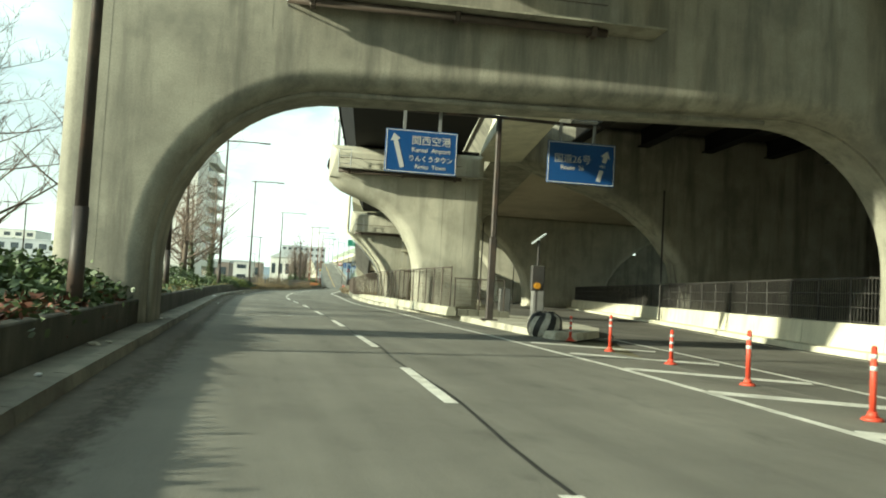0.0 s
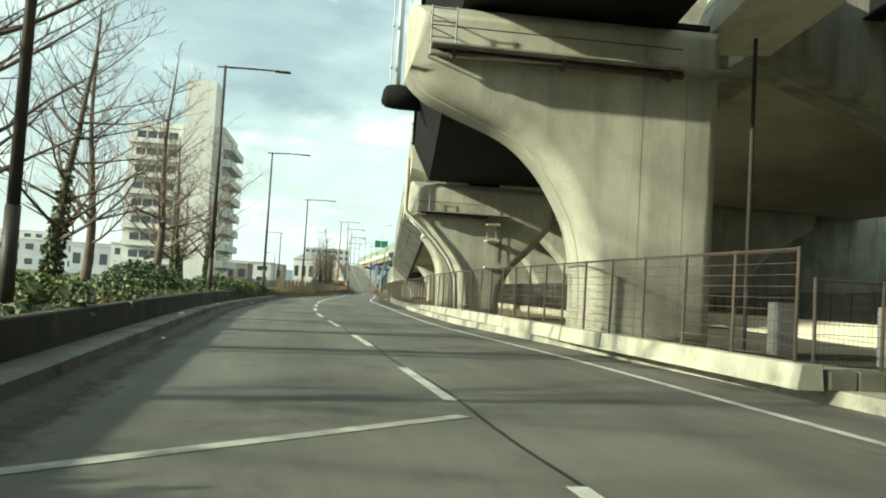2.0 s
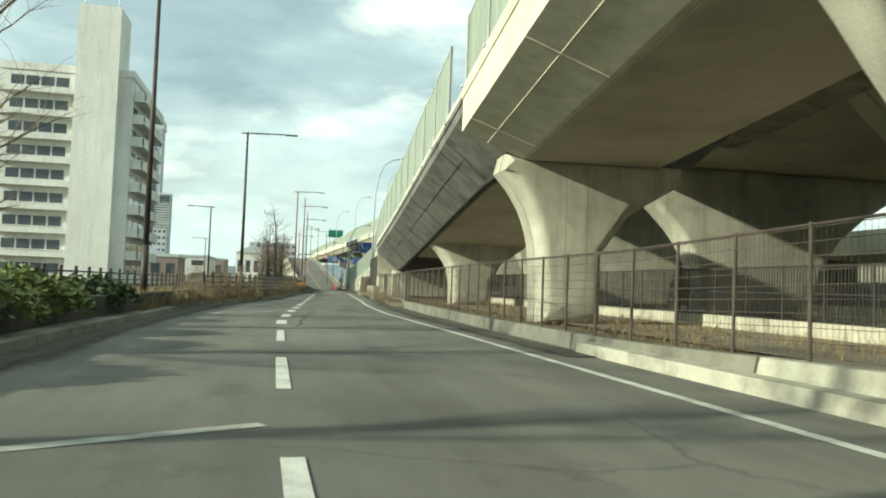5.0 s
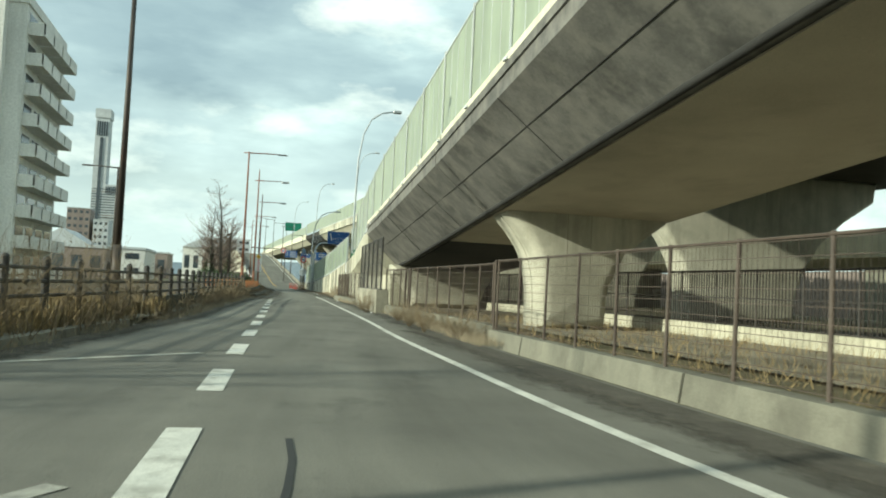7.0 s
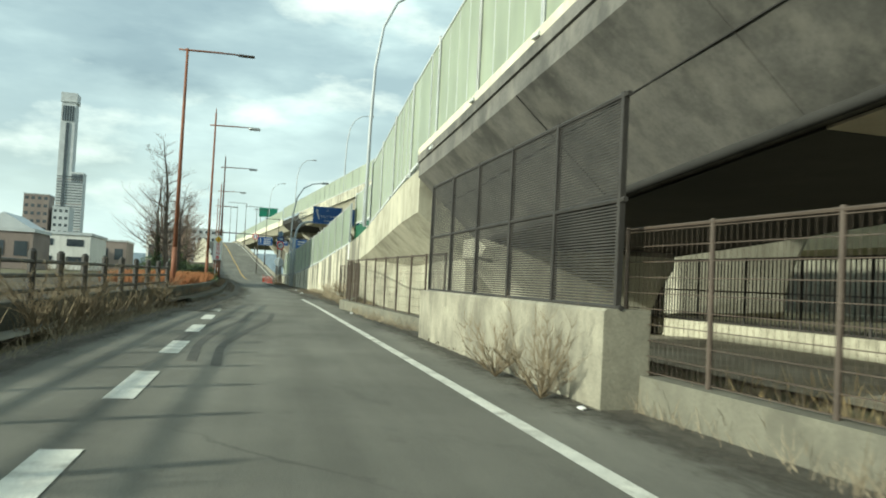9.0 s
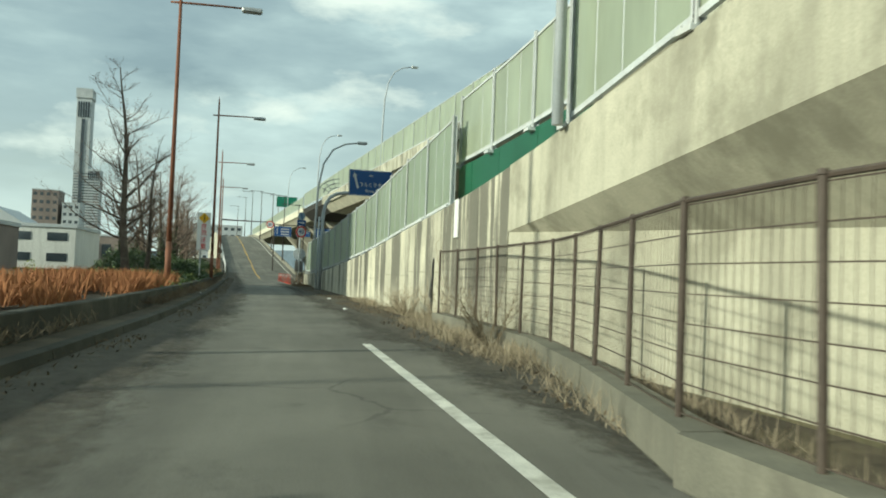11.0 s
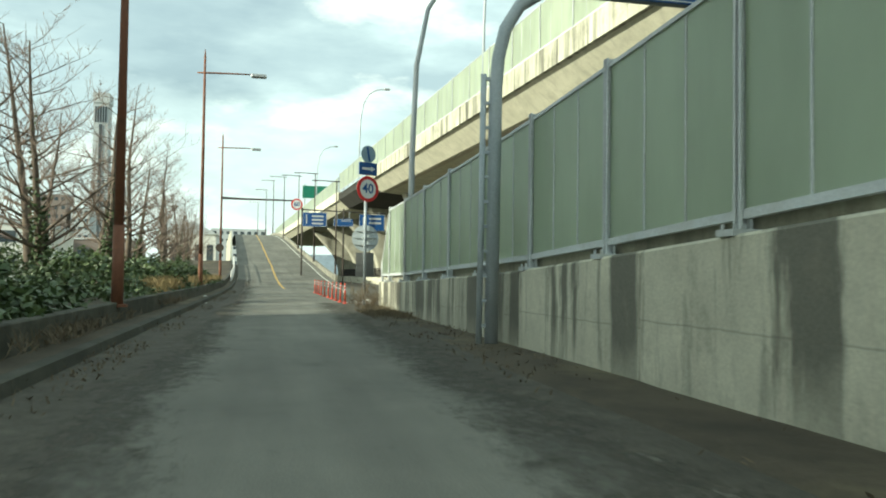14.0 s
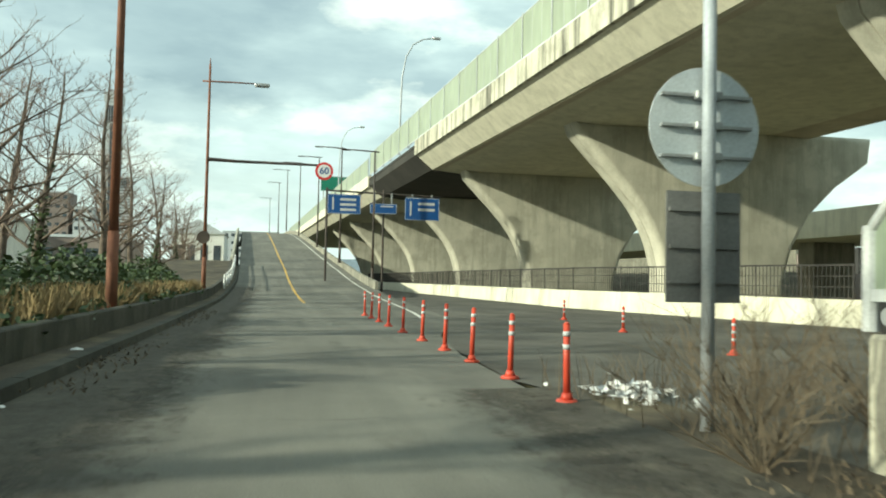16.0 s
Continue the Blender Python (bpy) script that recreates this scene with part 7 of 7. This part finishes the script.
def apartment(x0, x1, y0, y1, floors, fh):
    ob = thing("apartment_building", ((x0 + x1) / 2, y0, 0), "pale concrete apartment building with stacked balconies", "apartment building")
    H = floors * fh
    bm = bmesh.new()
    box(bm, x0, x1, y0, y1, 0, H)
    part("wall", bm, FACADE, ob)
    bm = bmesh.new()
    box(bm, x0 - 0.15, x1 + 0.15, y0 - 0.15, y1 + 0.15, H, H + 0.9)
    part("roof", bm, FACADE, ob)
    w = x1 - x0
    bm = bmesh.new()
    box(bm, x1 - 6.6, x1 - 1.6, y0 - 1.2, y0 + 5, 0, H + 8.5)
    core = part("stair_tower", bm, FACADE, ob, "tall pale stair tower")
    bm = bmesh.new()
    rod(bm, (x1 - 6.2, y0, H + 8.5), (x1 - 6.2, y0, H + 12), 0.06)
    rod(bm, (x1 - 2.2, y0, H + 8.5), (x1 - 2.2, y0, H + 11), 0.06)
    part("antenna", bm, GALV, core)
    for f in range(floors):
        z = f * fh
        for k in range(4):
            y = y0 + 0.6 + k * (y1 - y0 - 1.0) / 4
            d = (y1 - y0) / 4 - 0.5
            bm = bmesh.new()
            box(bm, x1, x1 + 1.5, y, y + d, z + 0.1, z + 0.28)
            box(bm, x1 + 1.38, x1 + 1.5, y, y + d, z + 0.28, z + 1.3)
            box(bm, x1, x1 + 1.5, y, y + 0.12, z + 0.28, z + 1.3)
            part("balcony", bm, FACADE, ob)
            bm = bmesh.new()
            box(bm, x1 - 0.05, x1 + 0.03, y + 0.4, y + d - 0.4, z + 0.35, z + 2.3)
            part("window", bm, WINDOW, ob)
        for k in range(4):
            x = x0 + 1.2 + k * (w - 8.5) / 4
            bm = bmesh.new()
            box(bm, x, x + 1.5, y0 - 0.03, y0 + 0.05, z + 1.0, z + 2.2)
            wnd = part("window", bm, WINDOW, ob)
            bm = bmesh.new()
            box(bm, x - 0.1, x + 1.6, y0 - 0.12, y0, z + 0.9, z + 1.0)
            part("sill", bm, FACADE, wnd)
        if f:
            bm = bmesh.new()
            box(bm, x0, x1 - 6.6, y0 - 1.1, y0, z + 0.05, z + 0.2)
            box(bm, x0, x1 - 6.6, y0 - 1.1, y0 - 1.0, z + 0.2, z + 0.75)
            part("gallery", bm, FACADE, ob)
    return ob


apartment(-37.4, -22.0, 159.0, 175.5, 9, 2.88)


def plain_house(x0, x1, y0, y1, h, mat, roof_mat, label, gable=0.0, cols=4, rows=1, name="building"):
    ob = thing(name, ((x0 + x1) / 2, (y0 + y1) / 2, 0), label, "building", "far buildings")
    bm = bmesh.new()
    box(bm, x0, x1, y0, y1, 0, h)
    part("wall", bm, mat, ob)
    bm = bmesh.new()
    if gable:
        xm = (x0 + x1) / 2
        prism(bm, [(x0 - 0.5, h), (xm, h + gable), (x1 + 0.5, h)], y0 - 0.5, y1 + 0.5)
    else:
        box(bm, x0 - 0.2, x1 + 0.2, y0 - 0.2, y1 + 0.2, h, h + 0.5)
    part("roof", bm, roof_mat, ob)
    fw, fh = (x1 - x0) / cols, h / rows
    for r_ in range(rows):
        for c in range(cols):
            bm = bmesh.new()
            box(bm, x0 + fw * (c + 0.22), x0 + fw * (c + 0.78), y0 - 0.06, y0 + 0.02, fh * (r_ + 0.35), fh * (r_ + 0.75))
            part("window", bm, WINDOW, ob)
    return ob


plain_house(-60, -38, 236, 250, 8.5, FACADE, ROOF_M, "white two-storey works building with grey roof", 0, 5, 2)
plain_house(-33, -24, 226, 238, 5.2, FACADE_B, ROOF_M, "low brown building beyond the verge", 0, 3, 1)
plain_house(-36, -21, 258, 280, 6.2, FACADE, FACADE_G, "white low building behind the trees", 0, 3, 2)
plain_house(-100, -62, 330, 350, 10, FACADE_G, ROOF_M, "pale grey factory hall", 0, 8, 1)
plain_house(-62, -46, 340, 362, 9, FACADE, ROOF_M, "white gabled hall in the distance", 5, 3, 1)
plain_house(-44, -24, 350, 372, 8, FACADE_B, ROOF_M, "tan low hall in the distance", 0, 5, 1)
plain_house(-24, -10, 420, 440, 13, FACADE, FACADE_G, "white distant hall with grey roof", 4, 4, 1)
plain_house(-170, -105, 420, 450, 14, FACADE_G, ROOF_M, "long grey distant factory", 0, 10, 2)
plain_house(-96, -84, 560, 575, 36, FACADE_B, FACADE_G, "dark brown mid-rise block in the distance", 0, 4, 9)
plain_house(-82, -74, 560, 575, 30, FACADE_G, FACADE_G, "pale mid-rise block in the distance", 0, 3, 8)
plain_house(-40, 8, 900, 940, 40, FACADE_G, FACADE_G, "pale grey distant blocks on the skyline", 0, 8, 6)
plain_house(-300, -230, 700, 740, 30, FACADE, FACADE_G, "pale distant factory buildings", 0, 8, 4)
plain_house(-420, -330, 800, 840, 26, FACADE_G, FACADE_G, "grey distant factory buildings", 0, 8, 3)

tower = thing("tower", (-150, 1030, 0), "slender pale high-rise tower with a lower wing", "tower")
bm = bmesh.new()
box(bm, -164, -150, 1025, 1045, 0, 172)
box(bm, -165, -149, 1024, 1046, 172, 182)
part("shaft", bm, FACADE_G, tower)
bm = bmesh.new()
box(bm, -150, -138, 1025, 1045, 0, 98)
part("wing", bm, FACADE_G, tower)
bm = bmesh.new()
box(bm, -158.5, -155.5, 1024.2, 1025, 20, 150)
part("glass_strip", bm, WINDOW, tower)
for k in range(5):
    bm = bmesh.new()
    box(bm, -162.5 + k * 2.4, -161.2 + k * 2.4, 1024.2, 1025, 152, 168)
    part("louvre", bm, WINDOW, tower)
for k in range(6):
    bm = bmesh.new()
    box(bm, -149.5 + k * 1.9, -148.5 + k * 1.9, 1024.5, 1025, 88, 96)
    part("louvre", bm, WINDOW, tower)
for k in range(28):
    bm = bmesh.new()
    box(bm, -163.6, -138.2, 1024.6, 1025, 14 + k * 2.9, 14.8 + k * 2.9)
    part("window_band", bm, FACADE_B if k % 9 == 8 else WINDOW, tower)

# low works wall beyond the far viaduct
works = thing("works_wall", (62, 180, 0), "long low grey-brown works wall with panels", "wall", kind="structure")
for k in range(24):
    bm = bmesh.new()
    box(bm, 62.0, 62.4, 40 + k * 12.0, 51.9 + k * 12.0, 0, 5.0 + 0.6 * ((k * 7) % 3))
    part("wall_panel", bm, CONC_LOW if k % 3 else FACADE_B, works)
# far viaduct seen between the piers
far_via = thing("far_viaduct", (46, 150, 0), "distant concrete viaduct with a pale parapet", "viaduct")
bm = bmesh.new()
loft(bm, [[(44, y, 5.0), (44, y, 7.0), (44.4, y, 7.0), (44.6, y, 5.9), (54, y, 5.9), (54, y, 4.9)] for y in steps(60, 330, 30)])
part("deck", bm, CONC_LIGHT, far_via)
for y in steps(70, 320, 25):
    bm = bmesh.new()
    box(bm, 47, 51, y, y + 2, 0, 5.0, bevel=0.1)
    part("column", bm, CONC_DARK, far_via)

# added dark cross walls that block the sky and stand for shade under the farther deck
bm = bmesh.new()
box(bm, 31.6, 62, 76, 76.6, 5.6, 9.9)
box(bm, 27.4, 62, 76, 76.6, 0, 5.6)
tagged(part("cross_wall", bm, CONC_A), "added dark cross wall filling the shade under the farther deck", "wall", kind="structure")
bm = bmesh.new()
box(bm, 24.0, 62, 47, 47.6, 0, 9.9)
tagged(part("cross_wall", bm, CONC_A), "added dark cross wall filling the shade under the farther deck", "wall", kind="structure")

# hills on the horizon
bm = bmesh.new()
rows = []
for k in range(90):
    a = radians(-60 + k * 120 / 89)
    x, y = math.sin(a) * 3600, math.cos(a) * 3600
    h = 55 + 55 * (noise.noise(Vector((k * 0.11, 0, 0))) + 0.4 * noise.noise(Vector((k * 0.4, 3, 0)))) + 20
    rows.append((bm.verts.new((x, y, -1)), bm.verts.new((x * 1.02, y * 1.02, max(20, h)))))
for p, q in zip(rows, rows[1:]):
    bm.faces.new((p[0], q[0], q[1], p[1]))
tagged(part("backdrop_hills", bm, HILL), "hills on the horizon, haze put into their blue-grey colour", "hills", kind="structure")

# lorry waiting on the slip road
lorry = thing("lorry", (20.5, 202, 0), "pale grey lorry standing on the slip road", "lorry")
bm = bmesh.new()
box(bm, 19.5, 21.6, 204.5, 206.3, 0.75, 2.85, bevel=0.12)
cab = part("cab", bm, SIGN_GREY, lorry, "grey driver's cab")
for x in (19.47, 21.6):
    bm = bmesh.new()
    box(bm, x, x + 0.03, 205.0, 205.9, 1.75, 2.5)
    part("side_window", bm, WINDOW, cab)
bm = bmesh.new()
box(bm, 19.42, 21.68, 197.8, 204.3, 0.95, 3.35, bevel=0.05)
part("cargo_box", bm, DISC, lorry, "pale cargo box")
bm = bmesh.new()
box(bm, 19.9, 21.2, 197.9, 206.0, 0.55, 0.95, bevel=0.03)
part("chassis", bm, FENCE_D, lorry)
bm = bmesh.new()
rod(bm, (19.3, 206.1, 1.6), (19.3, 206.1, 2.3), 0.09, n=8)
part("mirror", bm, BLACK, lorry)
for x in (19.5, 21.3):
    for y in (199.2, 200.6, 205.3):
        bm = bmesh.new()
        rod(bm, (x, y, 0.48), (x + 0.28, y, 0.48), 0.48, 0.48, 20)
        wh = part("wheel", bm, BLACK, lorry)
        bm = bmesh.new()
        rod(bm, (x - 0.01, y, 0.48), (x + 0.29, y, 0.48), 0.24, 0.24, 14)
        part("rim", bm, GALV, wh)

# litter and pale stones at the edges
rl = random.Random(77)
for k in range(26):
    y = rl.uniform(6, 205)
    left = rl.random() < 0.6
    x = x_left(y) + rl.uniform(-0.5, 0.35) if left else (x_line(y) + rl.uniform(0.5, 1.4) if 96 < y < 190 else x_left(y) - 0.3)
    s = rl.uniform(0.03, 0.08)
    bm = bmesh.new()
    bmesh.ops.create_icosphere(bm, subdivisions=1, radius=s)
    for v in bm.verts:
        v.co = Vector((v.co.x * rl.uniform(0.7, 1.6), v.co.y * rl.uniform(0.7, 1.6), v.co.z * 0.5)) + Vector((x, y, 0.02 + (0.13 if x < x_left(y) - 0.15 else 0)))
    tagged(part("litter", bm, WHITE if k % 3 else CONC_KERB), "small crumpled pale litter by the kerb", "litter", "litter")
# heap of torn white plastic among the weeds
rp = random.Random(83)
verts, faces = [], []
for _ in range(150):
    r_, a_ = abs(rp.gauss(0, 0.32)), rp.uniform(0, 6.283)
    c = Vector((7.62 + r_ * math.cos(a_), 195.1 + 1.3 * r_ * math.sin(a_), 0.03 + 0.16 * rp.random() * max(0.1, 1 - r_)))
    leaf_quad(verts, faces, c, rp.uniform(0.03, 0.075), rp)
tagged(raw_part("litter_heap", verts, faces, WHITE), "torn white plastic litter heaped among the weeds", "litter", kind="stuff")
for k in range(9):
    s_ = rl.uniform(0.02, 0.05)
    bm = bmesh.new()
    bmesh.ops.create_icosphere(bm, subdivisions=1, radius=s_)
    c = Vector((rl.uniform(6.9, 8.4), rl.uniform(193.9, 197.6), s_ * 0.4))
    for v in bm.verts:
        v.co = Vector((v.co.x * rl.uniform(0.6, 1.7), v.co.y * rl.uniform(0.6, 1.7), v.co.z * rl.uniform(0.4, 1.0))) + c
    tagged(part("litter", bm, WHITE), "pale crumpled litter among the dry weeds", "litter", "litter")


# ---- dirt drifts and leaf litter along both edges ----


def drift(name, y0, y1, inner, outer, label, z=0.007):
    bm = bmesh.new()
    lay = bm.loops.layers.uv.new("across")
    rows = []
    for y in steps(y0, y1, 1.0):
        a, b = inner(y), outer(y)
        rows.append([bm.verts.new((a + (b - a) * k / 4, y, z_road(y) + z + 0.012 * (4 - k) / 4)) for k in range(5)])
    for r0, r1 in zip(rows, rows[1:]):
        for k in range(4):
            f = bm.faces.new((r0[k], r0[k + 1], r1[k + 1], r1[k]))
            for lp, u in zip(f.loops, (k, k + 1, k + 1, k)):
                lp[lay].uv = (u / 4, lp.vert.co.y)
    return tagged(smooth(part(name, bm, DRIFT)), label, "dirt", kind="structure")


drift("dirt_drift", 126, 240, lambda y: x_left(y) - 0.02, lambda y: x_left(y) + 2.0, "dark leaf litter and dirt along the kerb")
drift("dirt_drift", 2, 126, lambda y: x_left(y) - 0.02, lambda y: x_left(y) + 0.9, "dirt along the planter kerb")
drift("dirt_drift", 98, 196, lambda y: x_line(y) + 1.9 - (0 if y < 150 else 0.2), lambda y: x_line(y) + (0.25 if y < 142 else -0.5), "dirt and dead leaves spread over the road edge")
drift("dirt_drift", 66, 98, lambda y: x_kerb(y) - 0.02, lambda y: x_line(y) + 0.15, "dirt along the low barrier")
grass("dead_leaves", LITTER, "dead leaves and stalks on the kerb strip", 3500, edge_patch(126, 215, -0.55, 0.6, x_left, 0.05), 0.07, 41, 0.012, 1.2)
grass("dead_leaves", LITTER, "dead leaves and stalks by the wall", 3500, edge_patch(110, 192, 0.9, 2.2, x_line, 0.05), 0.07, 42, 0.012, 1.2)
grass("dead_leaves", LITTER, "dead brown stalks hanging over the low wall", 5000, edge_patch(130, 190, -0.85, -0.15, x_left, 0.28), 0.24, 43, 0.007, 1.0)
grass("dry_weeds", SCRUB, "dense dark dead weeds round the end of the wall", 1500, edge_patch(184, 190.5, -1.2, -0.04, x_wall, 0.03), 0.20, 77, 0.006, 0.8)
posts = thing("guard_rail", (0.6, 240, 0.5), "white guard rail along the foot of the ramp", "guard rail")
for y in steps(236, 262, 3):
    bm = bmesh.new()
    rod(bm, (x_left(y) - 0.4, y, z_road(y)), (x_left(y) - 0.4, y, z_road(y) + 1.0), 0.06, n=8)
    part("post", bm, WHITE, posts)
for h in (0.55, 0.9):
    bm = bmesh.new()
    tube(bm, [(x_left(y) - 0.36, y, z_road(y) + h) for y in steps(236, 262, 3)], 0.04, 6)
    part("rail", bm, WHITE, posts)

# torn joint strip and dead creepers on the retaining wall
o = thing("joint_strip", (7.57, 148.7, 0.0), "torn black rubber strip hanging from a wall joint", "joint strip")
bm = bmesh.new()
loft(bm, [[(7.54 - b, y0, z), (7.53 - b, y1, z), (7.545 - b, y1, z), (7.555 - b, y0, z)] for z, y0, y1, b in ((0.03, 148.62, 148.86, 0.05), (0.35, 148.64, 148.84, 0.06), (0.55, 148.60, 148.72, 0.03), (0.62, 148.60, 148.86, 0.05), (0.85, 148.63, 148.84, 0.04), (1.15, 148.62, 148.74, 0.02), (1.45, 148.61, 148.78, 0.02), (1.66, 148.64, 148.72, 0.0))])
part("strip", bm, BLACK, o)
rv = random.Random(61)
for y0, z0, y1, z1 in ((147.3, 0.1, 148.5, 1.95), (147.0, 0.1, 147.75, 1.75), (147.2, 0.2, 148.9, 1.2), (146.9, 0.15, 147.35, 1.3), (149.6, 0.05, 149.2, 1.0), (151.0, 0.05, 150.4, 0.8)):
    o = thing("creeper", (7.5, y0, z0), "dead leafless creeper climbing the wall", "creeper", "creepers")
    pts = []
    for k in range(9):
        f = k / 8
        pts.append((7.53 + 0.01 * rv.uniform(-1, 1), y0 + (y1 - y0) * f ** 1.4 + 0.05 * rv.uniform(-1, 1), z0 + (z1 - z0) * f))
    bm = bmesh.new()
    tube(bm, pts, [0.011 - 0.0009 * k for k in range(9)], 5)
    part("stem", bm, PALE_SCRUB, o)
    for k in range(2, 9, 2):
        bm = bmesh.new()
        a = Vector(pts[k])
        tube(bm, [a, a + Vector((-0.02, rv.uniform(-0.2, 0.2), rv.uniform(0.05, 0.2))), a + Vector((-0.01, rv.uniform(-0.4, 0.4), rv.uniform(0.1, 0.4)))], [0.006, 0.005, 0.003], 4)
        part("side_shoot", bm, PALE_SCRUB, o)
